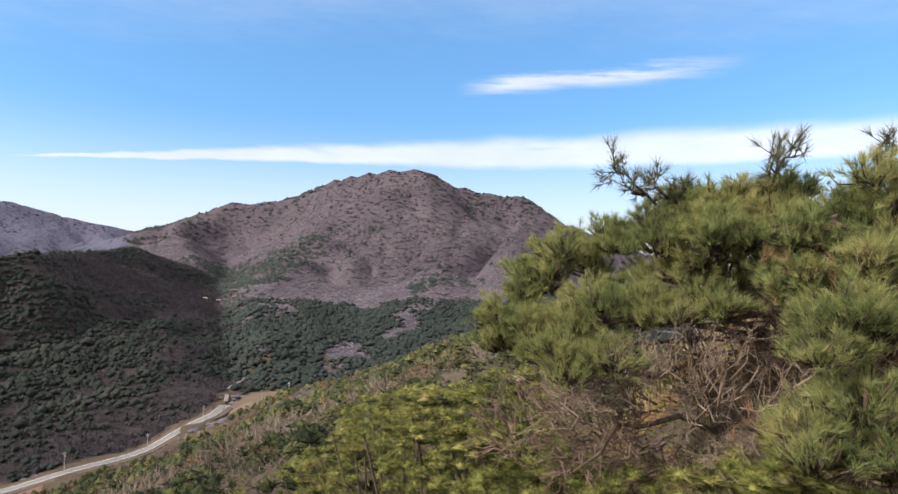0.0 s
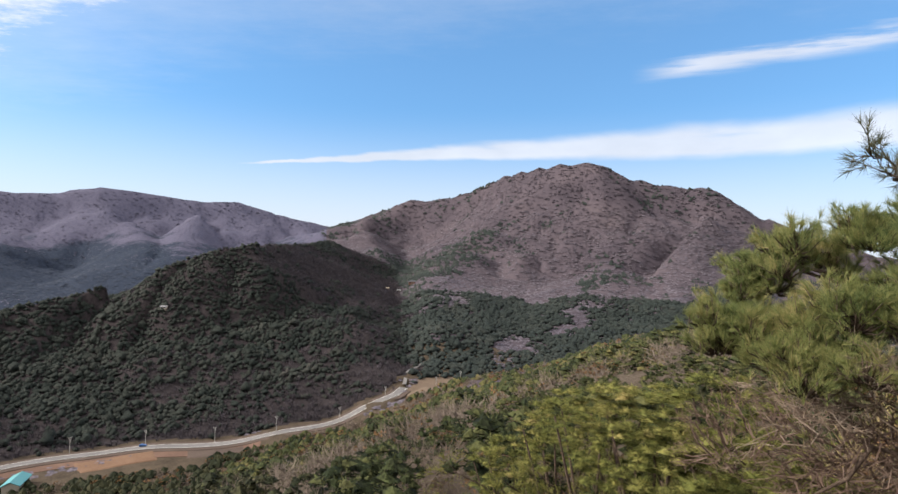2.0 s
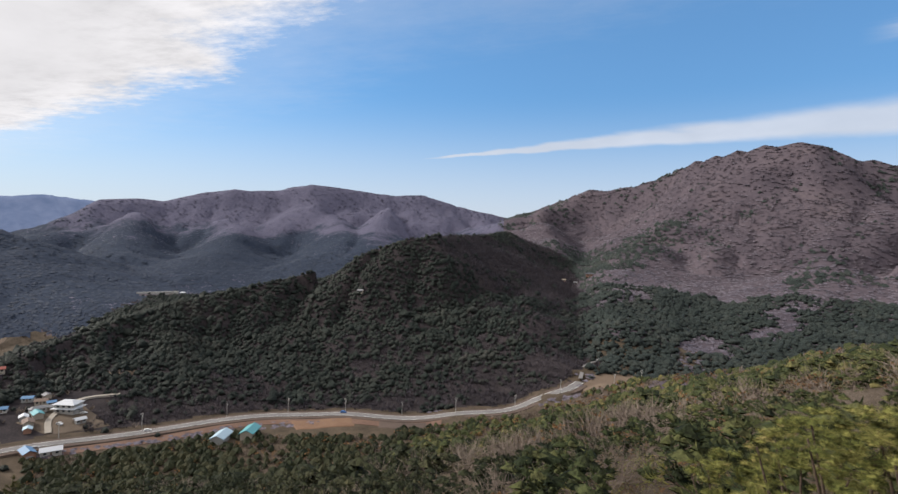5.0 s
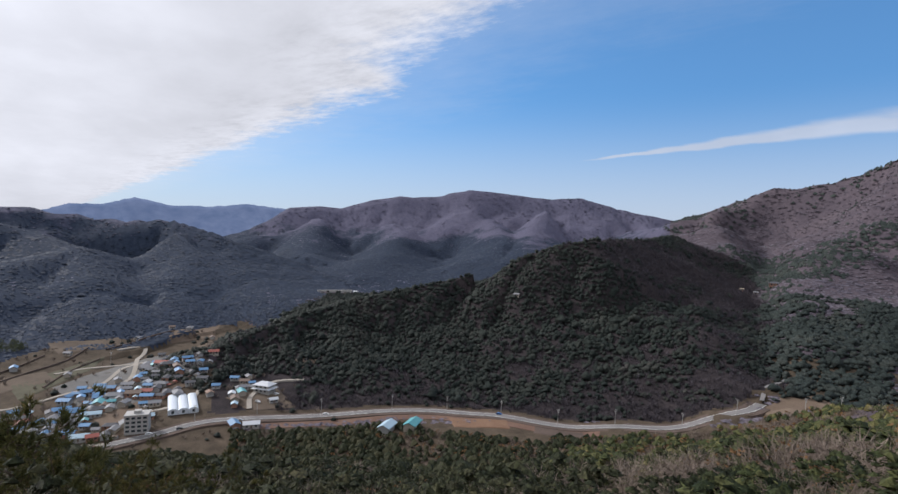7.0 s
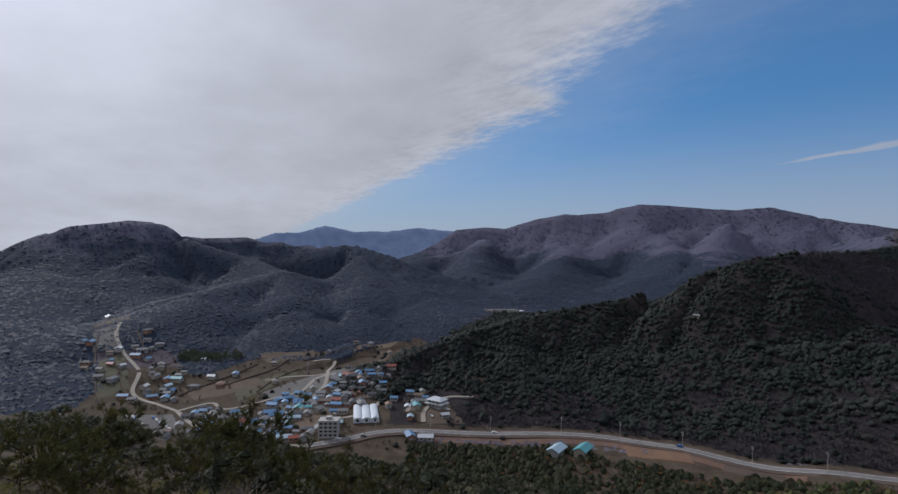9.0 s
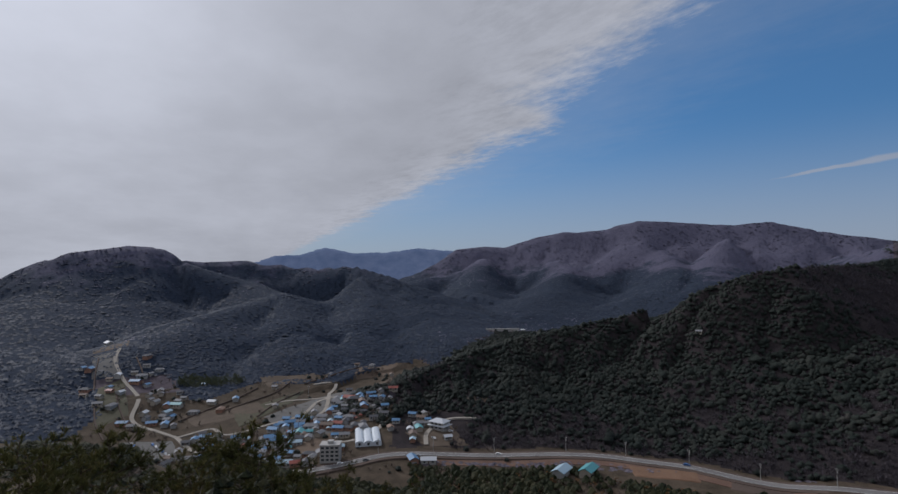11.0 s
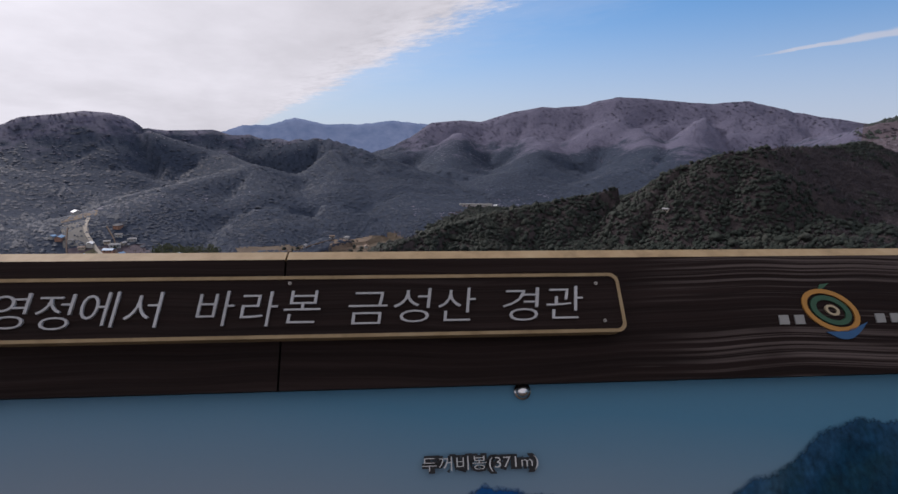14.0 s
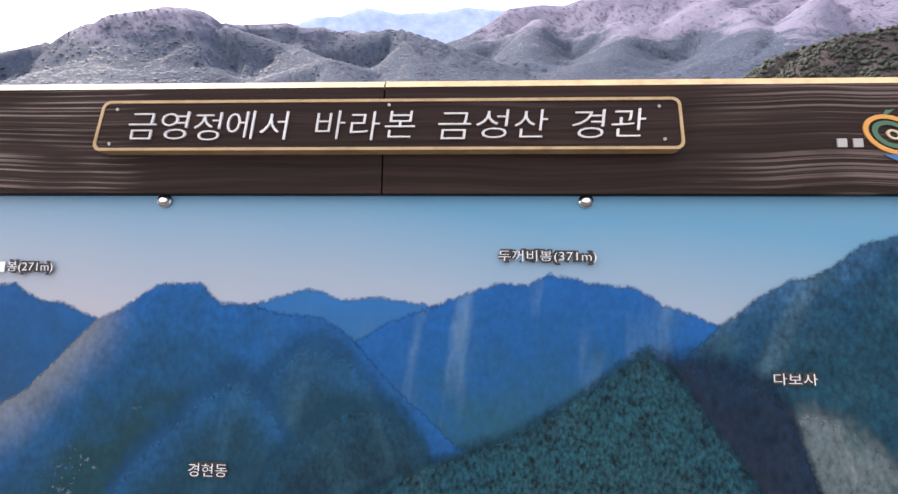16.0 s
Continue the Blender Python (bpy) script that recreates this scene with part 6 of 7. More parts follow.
def greenhouse():
    t = thing("greenhouse", pose(-441, 91, float(ground_z(-441, 91)) + 0.4, 0, 0, 80), "white film greenhouse of three joined tunnels", "greenhouse")

    def film(n):
        w = n.add("ShaderNodeTexWave")
        w.inputs["Scale"].default_value = 0.35
        n.link(obj_co(n), w.inputs["Vector"])
        return bsdf(n, ramp(n, w.outputs[1], [(0.2, (0.50, 0.56, 0.62)), (0.8, (0.72, 0.76, 0.80))]), 0.35, spec=0.5)

    m = material("greenhouse_film", film)
    for k in range(3):
        bm = bmesh.new()
        x0 = -10.2 + 6.8 * k
        prof = [(0, -1), (0, 1.4)] + [(3.3 - 3.3 * math.cos(a), 1.4 + 2.0 * math.sin(a)) for a in np.linspace(0.25, math.pi - 0.25, 9)] + [(6.6, 1.4), (6.6, -1)]
        a, b = [bm.verts.new((x0 + x, -19, z)) for x, z in prof], [bm.verts.new((x0 + x, 19, z)) for x, z in prof]
        for i in range(len(prof) - 1):
            bm.faces.new((a[i], a[i + 1], b[i + 1], b[i]))
        bm.faces.new(a)
        bm.faces.new(b[::-1])
        tunnel = part("tunnel", bm, m, t, "arched film tunnel")
        part("door", box(bmesh.new(), x0 + 2.4, x0 + 4.2, -19.08, -18.95, 0, 2.0), M_PANE, tunnel)


greenhouse()


def block():
    t = thing("apartment_block", pose(-409, 57, float(ground_z(-409, 57)) + 0.4, 0, 0, 72), "white four-storey block with rows of dark windows", "building")
    part("wall", box(bmesh.new(), -7, 7, -5, 5, -1.5, 11.5, 0.08), M_WALLS[0], t)
    bm = box(bmesh.new(), -7.3, 7.3, -5.3, 5.3, 11.5, 12.1)
    box(bm, -2, 2, -2, 2, 12.1, 14)
    part("roof", bm, M_CONCRETE, t, "flat roof with a stair head")
    for k in range(4):
        for i in range(4):
            x = -5.1 + 3.4 * i
            part("window", box(bmesh.new(), x - 1.1, x + 1.1, -5.07, -4.9, 0.9 + 2.8 * k, 2.3 + 2.8 * k), M_PANE, t)


block()


def farm_terrace():
    """Long pale retaining wall and sheds in the side valley."""
    t = thing("retaining_wall", pose(-772, 372, float(ground_z(-772, 372)), 0, 0, 70), "long pale concrete retaining wall above terraced land", "wall")
    part("body", box(bmesh.new(), -26, 26, -1.2, 1.2, -2, 3.2, 0.1), M_WALLS[0], t)
    part("coping", box(bmesh.new(), -26.2, 26.2, -1.5, 1.5, 3.2, 3.6), M_CONCRETE, t)


farm_terrace()


def utility_pole():
    t = thing("utility_pole", Matrix.Identity(4), "grey concrete utility pole with crossarms beside the road", "utility pole", "poles along the road")
    part("pole", tube(bmesh.new(), [(0, 0, -1), (0, 0, 10.5)], [0.2, 0.12], 8), M_CONCRETE, t)
    for z, l in ((9.9, 1.1), (9.1, 0.9)):
        arm = part("crossarm", box(bmesh.new(), -l, l, -0.06, 0.06, z, z + 0.14), M_CONCRETE, t)
        for x in (-l * 0.85, 0.25, l * 0.85):
            part("insulator", tube(bmesh.new(), [(x, 0, z + 0.14), (x, 0, z + 0.36)], [0.07, 0.04], 6), M_LINE, arm)
    part("transformer", tube(bmesh.new(), [(0.35, 0, 7.6), (0.35, 0, 8.7)], [0.28, 0.28], 8), M_CONCRETE, t)
    return t


def poles():
    first = utility_pole()
    spots = [(-169, 379), (-112, 386), (-194, 355), (-137, 404), (-228, 327), (-262, 306), (-300, 285), (-338, 262), (-362, 226), (-383, 176), (-400, 133), (-408, 92), (-530, 60), (-600, 60)]
    for i, (x, y) in enumerate(spots):
        m = pose(x, y, float(ground_z(x, y)) + 0.3, 0, 0, 40 + 3 * i)
        if i:
            copy_thing(first, m)
        else:
            first.matrix_basis = m


poles()
CAR_PAINT = [plain("white_car_paint", (0.75, 0.75, 0.75), 0.3), plain("dark_car_paint", (0.04, 0.045, 0.05), 0.3), plain("silver_car_paint", (0.42, 0.43, 0.45), 0.3, 0.5), plain("blue_truck_paint", (0.06, 0.16, 0.40), 0.35)]
M_TYRE = plain("rubber", (0.02, 0.02, 0.02), 0.9)


def cars():
    r = np.random.default_rng(33)
    protos = []
    for mat, word in zip(CAR_PAINT, ("white", "dark", "silver", "blue")):
        t = thing("car", Matrix.Identity(4), f"{word} car parked in the village", "car", "parked cars")
        bm = bmesh.new()
        prof = [(-2.2, 0.3), (-2.2, 0.85), (-1.9, 0.95), (-1.5, 1.45), (0.5, 1.48), (1.1, 0.98), (2.1, 0.85), (2.2, 0.3)]
        a, b = [bm.verts.new((x, -0.85, z)) for x, z in prof], [bm.verts.new((x, 0.85, z)) for x, z in prof]
        for i in range(len(prof)):
            j = (i + 1) % len(prof)
            bm.faces.new((a[i], a[j], b[j], b[i]))
        bm.faces.new(a)
        bm.faces.new(b[::-1])
        part("body", bm, mat, t)
        for s in (-0.87, 0.87):
            part("window", box(bmesh.new(), -1.4, 0.55, s - 0.02, s + 0.02, 0.98, 1.38), M_PANE, t)
            for x in (-1.35, 1.35):
                part("wheel", tube(bmesh.new(), [(x, s - 0.1, 0.33), (x, s + 0.1, 0.33)], [0.33, 0.33], 10), M_TYRE, t)
        protos.append(t)
    spots = [(-375, 176, 1.1), (-396, 80, 1.5), (-391, 118, 1.3), (-300, 283, 0.6)] + [(-500 + 7 * k + r.uniform(-1, 1), -72 + 3.2 * k, 0.3) for k in range(6)] + [(-508 + 6 * k, -88 + 2.5 * k, 0.3) for k in range(5)]
    spots += [(-450 + r.uniform(-8, 8), -8 + r.uniform(-6, 6), r.uniform(0, 3)) for _ in range(5)] + [(-420, 140, 0.4), (-430, 158, 1.0), (-470, 72, 0.1), (-398, 62, 1.5)]
    for i, (x, y, a) in enumerate(spots):
        m = Matrix.Translation((x, y, float(ground_z(x, y)) + 0.5)) @ Matrix.Rotation(a, 4, "Z")
        if i < 4:
            protos[i].matrix_basis = m
        else:
            copy_thing(protos[[0, 0, 1, 2, 0, 3][r.integers(0, 6)]], m)


cars()


def village_trees():
    """Bare orchard trees and hedges between the houses."""
    x, y = spread(2600, 380, 900, -108, -60, 1.6)
    z = ground_z(x, y)
    keep = open_land(x, y, z) & (near_line(x, y, ROAD) > 9) & (np.min([near_line(x, y, lane) for lane in LANES], axis=0) > 5)
    keep &= fbm(x / 22, y / 22, 3, 91) > 0.5
    x, y = x[keep], y[keep]
    n = len(x)
    pine = rng.random(n) < 0.3
    s = rng.uniform(2.0, 5.5, n)
    tagged(scatter("village_shrubs", [lump(k) for k in range(400, 404)], x[pine], y[pine], s[pine], s[pine] * 0.8, M_PINE), "small evergreen trees and hedges in the village", "trees", kind="stuff")
    tagged(scatter("village_bare_trees", [spray(k, 12, 0.05) for k in range(410, 414)], x[~pine], y[~pine], s[~pine] * 1.2, s[~pine], M_TWIG), "leafless orchard trees and brush between the houses", "trees", kind="stuff")
    a, q = rng.uniform(0, 2 * math.pi, 90), np.sqrt(rng.random(90))
    x, y = -640 + 20 * q * np.cos(a) - 30, -38 + 34 * q * np.sin(a)
    tagged(scatter("bamboo_grove", [tufts(420 + k, 26, 0.25, 4) for k in range(3)], x, y, rng.uniform(4, 7, 90), rng.uniform(5, 8, 90), M_BAMBOO), "pale green bamboo grove at the foot of the hill", "bamboo", kind="stuff")


M_BAMBOO = foliage("bamboo_leaves", [(0.0, (0.070, 0.082, 0.045)), (0.5, (0.115, 0.128, 0.072)), (1.0, (0.17, 0.175, 0.10))], 0.05)
village_trees()


# ---- the sign at the viewpoint ----
SIGN_O = Vector((-0.929, -0.277, 1.264))  # upper left corner of the title plaque
SIGN_X = Vector((0.30443, 0.95254, 0.0))
SIGN_Y = Vector((-0.46180, 0.14759, 0.87462))  # up along the leaning board
SIGN_N = SIGN_X.cross(SIGN_Y)
SIGN_M = Matrix((SIGN_X, SIGN_Y, SIGN_N)).transposed().to_4x4()
SIGN_M.translation = SIGN_O


def plank_build(n):
    p = obj_co(n)
    sep_ = n.add("ShaderNodeSeparateXYZ")
    n.link(p, sep_.inputs[0])
    x_ = sep_.outputs[0]
    warp = n.math("MULTIPLY", n.noise(p, 2.2, 2, 0.5), 0.035)
    yy = n.math("ADD", sep_.outputs[1], warp)
    g = n.noise(n.combine(n.math("MULTIPLY", x_, 1.6), n.math("MULTIPLY", yy, 70.0), 0.0), 1.0, 5, 0.6)
    fine = n.noise(n.combine(n.math("MULTIPLY", x_, 1.3), n.math("MULTIPLY", yy, 240.0), 3.0), 1.0, 3, 0.55)
    crack = n.noise(n.combine(n.math("MULTIPLY", x_, 2.6), n.math("MULTIPLY", yy, 95.0), 7.0), 1.0, 2, 0.5)
    # weathered stretches, where the stain has gone from the raised grain
    worn = n.math("MAXIMUM", n.math("SUBTRACT", 1.0, n.ramp01(x_, -0.02, 0.07)), n.math("MULTIPLY", n.ramp01(x_, 0.84, 1.00), 0.6))
    worn = n.math("MULTIPLY", worn, n.ramp01(n.noise(n.combine(n.math("MULTIPLY", x_, 4.0), n.math("MULTIPLY", yy, 16.0), 1.0), 1.0, 3, 0.5), 0.30, 0.62))
    bare = n.math("MULTIPLY", n.ramp01(crack, 0.685, 0.73), n.math("MULTIPLY_ADD", worn, 0.95, 0.02))
    pale = n.math("MULTIPLY", n.ramp01(fine, 0.48, 0.64), n.math("MULTIPLY_ADD", worn, 0.85, 0.03))
    c = ramp(n, g, [(0.3, (0.0075, 0.0044, 0.0040)), (0.5, (0.0135, 0.0082, 0.0073)), (0.72, (0.0215, 0.0135, 0.0122))])
    c = n.mix(pale, c, (0.150, 0.120, 0.112))
    c = n.mix(bare, c, (0.36, 0.31, 0.30))
    return bsdf(n, c, 0.7, spec=0.08, bump=n.math("ADD", g, n.math("ADD", n.math("MULTIPLY", fine, 0.7), n.math("MULTIPLY", crack, 0.6))), dist=0.0030, strength=0.7)


def cream_build(n):
    p = obj_co(n)
    v = n.noise(n.combine(n.math("MULTIPLY", n.noise(p, 2, 2), 2.0), 0.0, 0.0), 3.0)
    g = n.noise(p, 22, 6, 0.7)
    c = ramp(n, g, [(0.25, (0.15, 0.105, 0.055)), (0.5, (0.26, 0.185, 0.100)), (0.8, (0.33, 0.255, 0.155))])
    return bsdf(n, c, 0.7, spec=0.25, bump=g, dist=0.001)


# The sign's colours are all kept dark to stand in for shade on it.
M_PLANK = material("stained_plank", plank_build)
M_CREAM = material("cream_paint", cream_build)
M_WHITE = plain("white_paint", (0.46, 0.46, 0.46), 0.55, var=0.08, scale=30)
M_LETTER = plain("shaded_worn_paint", (0.36, 0.36, 0.37), 0.6, var=0.3, scale=120)
M_BAR = plain("grey_paint", (0.22, 0.22, 0.215), 0.6, var=0.15, scale=60)
M_SCREW = plain("dull_screw", (0.30, 0.28, 0.26), 0.45, 0.8)
M_STEEL = plain("stainless_steel", (0.62, 0.62, 0.63), 0.22, 1.0, var=0.05)
M_PAINTS = {"orange": plain("orange_paint", (0.34, 0.165, 0.035), 0.6, var=0.15, scale=60), "green": plain("green_paint", (0.028, 0.080, 0.046), 0.6, var=0.15, scale=60), "blue": plain("blue_paint", (0.022, 0.080, 0.185), 0.6, var=0.15, scale=60), "black": plain("black_paint", (0.012, 0.012, 0.014), 0.6), "cream": plain("cream_line_paint", (0.36, 0.30, 0.20), 0.6)}


def print_build(crest, body, foot, lit, depth, ribs=0.5, slant=0.0, trees=120.0, grain=0.6, broad=14.0, edge=None, specks=False, patch=None, fade=0.008):
    """Glossy photo print of a wooded ridge: tone by the drop below its crest, lit ribs running down it, fine tree texture."""

    def build(n):
        p = obj_co(n)
        s = n.add("ShaderNodeSeparateXYZ")
        n.link(p, s.inputs[0])
        at = n.add("ShaderNodeAttribute")
        at.attribute_name = "drop"
        d, x_ = at.outputs["Fac"], s.outputs[0]
        bend = n.math("MULTIPLY", n.noise(p, 9.0, 3, 0.6), 0.03)
        u = n.math("ADD", n.math("MULTIPLY_ADD", d, slant, x_), bend)
        rib = n.noise(n.combine(n.math("MULTIPLY", u, broad), n.math("MULTIPLY", d, broad * 0.16), 2.0), 1.0, 3, 0.55)
        soft = n.noise(p, 24.0, 5, 0.62)
        v = n.math("ADD", n.math("DIVIDE", d, depth), n.math("MULTIPLY", n.math("SUBTRACT", soft, 0.5), 0.9), clamp=True)
        c = ramp(n, v, [(0.0, crest), (0.38, body), (1.0, foot)])
        c = n.mix(n.math("MULTIPLY", n.ramp01(rib, 0.50, 0.76), ribs), c, lit)
        if patch:
            c = n.mix(n.math("MULTIPLY", n.ramp01(n.noise(p, 11.0, 4, 0.6), 0.50, 0.68), 0.65), c, patch)
        if edge:
            x0, x1, tone = edge
            c = n.mix(n.math("MULTIPLY", n.math("SUBTRACT", 1.0, n.ramp01(x_, x0, x1)), n.math("SUBTRACT", 1.0, n.ramp01(d, 0.0, 0.11))), c, tone)
        t = n.noise(n.combine(x_, n.math("MULTIPLY", s.outputs[1], 0.75), 0.0), trees, 3, 0.62)
        t2 = n.noise(p, trees * 0.28, 3, 0.6)
        vor = n.add("ShaderNodeTexVoronoi")
        vor.inputs["Scale"].default_value = trees * 0.9
        n.link(n.combine(x_, n.math("MULTIPLY", s.outputs[1], 0.7), 0.0), vor.inputs["Vector"])
        t = n.math("ADD", n.math("MULTIPLY", t, 0.85), n.math("MULTIPLY_ADD", vor.outputs["Distance"], -0.28, 0.20))
        k = n.math("ADD", n.math("MULTIPLY_ADD", n.math("SUBTRACT", t, 0.5), 3.4 * grain, 1.0), n.math("MULTIPLY", n.math("SUBTRACT", t2, 0.5), 2.0 * grain))
        sc = n.add("ShaderNodeVectorMath", operation="SCALE")
        n.link(c, sc.inputs[0])
        # The whole print is scaled darker, shade on the board put into its colour.
        n.link(n.math("MULTIPLY", n.math("MAXIMUM", k, 0.15), 0.66), sc.inputs[3])
        c = sc.outputs[0]
        if specks:
            town = n.math("MULTIPLY", n.ramp01(n.noise(p, 170.0, 2, 0.5), 0.60, 0.70), n.math("MULTIPLY", n.ramp01(n.noise(p, 13.0, 3, 0.6), 0.52, 0.62), n.ramp01(d, 0.13, 0.24)))
            c = n.mix(n.math("MULTIPLY", town, 0.7), c, (0.115, 0.13, 0.15))
        ink = bsdf(n, c, 0.36, spec=0.06)
        clear = n.add("ShaderNodeBsdfTransparent")
        mixer = n.add("ShaderNodeMixShader")
        n.link(n.ramp01(n.math("ADD", d, n.math("MULTIPLY", n.math("SUBTRACT", n.noise(p, 150.0, 4, 0.65), 0.5), 0.011 + fade * 0.5)), -0.001, fade), mixer.inputs[0])
        n.link(clear.outputs[0], mixer.inputs[1])
        n.link(ink, mixer.inputs[2])
        return mixer.outputs[0]

    return build


def print_sky_build(n):
    p = obj_co(n)
    s = n.add("ShaderNodeSeparateXYZ")
    n.link(p, s.inputs[0])
    a = n.noise(p, 2.2, 4, 0.5)
    t = n.math("DIVIDE", n.math("ADD", s.outputs[1], 0.36), 0.23)
    t = n.math("ADD", n.math("ADD", t, n.math("MULTIPLY", n.math("SUBTRACT", a, 0.5), 0.35)), n.math("MULTIPLY", n.math("SUBTRACT", s.outputs[0], 0.4), 0.45), clamp=True)
    return bsdf(n, ramp(n, t, [(0.0, (0.215, 0.218, 0.245)), (0.45, (0.155, 0.200, 0.250)), (1.0, (0.060, 0.165, 0.255))]), 0.36, spec=0.15)


PRINT_SKY = material("print_sky", print_sky_build)
PRINT_FAR = material("print_far_ridge", print_build((0.016, 0.110, 0.300), (0.020, 0.105, 0.260), (0.03, 0.11, 0.22), (0.05, 0.14, 0.28), 0.10, 0.3, grain=0.05))
PRINT_MID = material("print_blue_ridge", print_build((0.007, 0.080, 0.260), (0.006, 0.070, 0.205), (0.012, 0.066, 0.105), (0.095, 0.185, 0.290), 0.22, 0.95, 0.15, 130.0, 0.16, 15.0))
PRINT_LEFT = material("print_left_spur", print_build((0.007, 0.076, 0.235), (0.006, 0.060, 0.160), (0.006, 0.036, 0.052), (0.026, 0.088, 0.150), 0.20, 0.5, -0.5, 120.0, 0.26, 13.0, (-0.02, 0.06, (0.110, 0.135, 0.170)), True))
PRINT_PEAK = material("print_left_peak", print_build((0.007, 0.070, 0.205), (0.007, 0.060, 0.165), (0.010, 0.052, 0.120), (0.02, 0.08, 0.17), 0.18, 0.3, grain=0.15))
PRINT_RIGHT = material("print_right_mountain", print_build((0.022, 0.080, 0.165), (0.006, 0.044, 0.094), (0.006, 0.040, 0.066), (0.065, 0.125, 0.165), 0.13, 0.6, 0.7, 130.0, 0.5, 8.0, None, False, (0.014, 0.056, 0.080)))
PRINT_HILL = material("print_green_hill", print_build((0.005, 0.034, 0.056), (0.007, 0.044, 0.062), (0.009, 0.044, 0.058), (0.016, 0.068, 0.080), 0.16, 0.4, -0.3, 190.0, 1.0, 12.0, None, False, (0.014, 0.042, 0.056), 0.028))
PRINT_SHADE = material("print_gully", print_build((0.004, 0.020, 0.046), (0.005, 0.015, 0.034), (0.013, 0.018, 0.030), (0.014, 0.028, 0.046), 0.24, 0.4, -0.8, 110.0, 0.5, 20.0, fade=0.055))
PRINT_SCREE = material("print_pale_slope", print_build((0.090, 0.125, 0.145), (0.085, 0.118, 0.128), (0.055, 0.085, 0.090), (0.150, 0.180, 0.190), 0.22, 0.6, -0.6, 140.0, 0.45, 16.0, None, False, (0.028, 0.060, 0.066), 0.045))


PRINT_SPUR = material("print_blue_spur", print_build((0.014, 0.082, 0.200), (0.008, 0.062, 0.150), (0.006, 0.036, 0.062), (0.030, 0.100, 0.165), 0.12, 0.5, 0.4, 150.0, 0.30, 13.0, fade=0.065))
PRINT_KNOLL = material("print_teal_knoll", print_build((0.010, 0.064, 0.120), (0.006, 0.042, 0.078), (0.005, 0.026, 0.044), (0.022, 0.074, 0.105), 0.10, 0.4, -0.4, 170.0, 0.45, 14.0, fade=0.055))


def lettering(text, x, y, size, mat, parent, lift, name="letters", depth=0.003, grow=0.0, slant=0.0, wide=None, label=""):
    """Raised letters on the board: x is their left edge, y their foot."""
    cu = bpy.data.curves.new(name, "FONT")
    cu.body, cu.size, cu.extrude, cu.offset, cu.shear = text, size, depth / 2, grow, slant
    cu.resolution_u = 3
    tmp = new(name, cu)
    bpy.context.view_layer.update()
    me = bpy.data.meshes.new_from_object(tmp.evaluated_get(bpy.context.evaluated_depsgraph_get()))
    bpy.data.objects.remove(tmp)
    co = np.empty(len(me.vertices) * 3, np.float32)
    me.vertices.foreach_get("co", co)
    co = co.reshape(-1, 3)
    if wide:
        co[:, 0] = (co[:, 0] - co[:, 0].min()) * wide / (co[:, 0].max() - co[:, 0].min())
    co += (x, y, lift)
    me.vertices.foreach_set("co", co.ravel())
    me.update()
    me.materials.clear()
    me.materials.append(mat)
    ob = new(name, me)
    ob.parent = parent
    return tagged(ob, label)


def rounded(x0, x1, y0, y1, r, n=6):
    pts = []
    for cx, cy, a in ((x1 - r, y1 - r, 0), (x0 + r, y1 - r, 90), (x0 + r, y0 + r, 180), (x1 - r, y0 + r, 270)):
        pts += [(cx + r * math.cos(radians(a + 90 * k / n)), cy + r * math.sin(radians(a + 90 * k / n))) for k in range(n + 1)]
    return pts


def ring(bm, outer, inner, z0, z1):
    """A frame between two outlines of equal count."""
    n = len(outer)
    rows = [[bm.verts.new((x, y, z)) for x, y in o] for o, z in ((outer, z0), (outer, z1), (inner, z1), (inner, z0))]
    for a, b in zip(rows, rows[1:] + rows[:1]):
        for i in range(n):
            bm.faces.new((a[i], a[(i + 1) % n], b[(i + 1) % n], b[i]))
    return bm


def oval(cx, cy, rx, ry, turn=0.0, n=28):
    c, s = math.cos(turn), math.sin(turn)
    return [(cx + rx * math.cos(t) * c - ry * math.sin(t) * s, cy + rx * math.cos(t) * s + ry * math.sin(t) * c) for t in (2 * math.pi * k / n for k in range(n))]


def skyline(points, rough, seed, floor_y=-0.62, step=0.0015):
    """Outline of a printed ridge: through a few points, with a ragged tree line."""
    px, py = [q[0] for q in points], [q[1] for q in points]
    x = np.arange(px[0], px[-1] + step / 2, step)
    y = np.interp(x, px, py) + (fbm(x * 110, x * 0, 4, seed) - 0.5) * rough
    return [(px[-1], floor_y), (px[0], floor_y)] + list(zip(x.tolist(), y.tolist())), x, y


def ridge_print(name, points, rough, seed, mat, parent, lift):
    _, x, y = skyline(points, rough, seed)
    y = np.maximum(y, -0.615)
    v = np.concatenate([np.stack([x, np.full_like(x, -0.62), np.full_like(x, lift)], 1), np.stack([x, y, np.full_like(x, lift)], 1)])
    n = len(x)
    i = np.arange(n - 1)
    f = np.stack([i, i + 1, i + 1 + n, i + n], 1)
    ob = mesh_object(name, v, f, mat, False, True)
    drop = ob.data.attributes.new("drop", "FLOAT", "POINT")
    drop.data.foreach_set("value", np.concatenate([y + 0.62, np.zeros_like(y)]).astype(np.float32))
    ob.parent = parent
    return tagged(ob, "printed mountain ridge of the photo panel")


X0, X1 = -0.42, 1.285
BACK = -0.022  # face of the plank behind the plaque
PRINT = -0.040


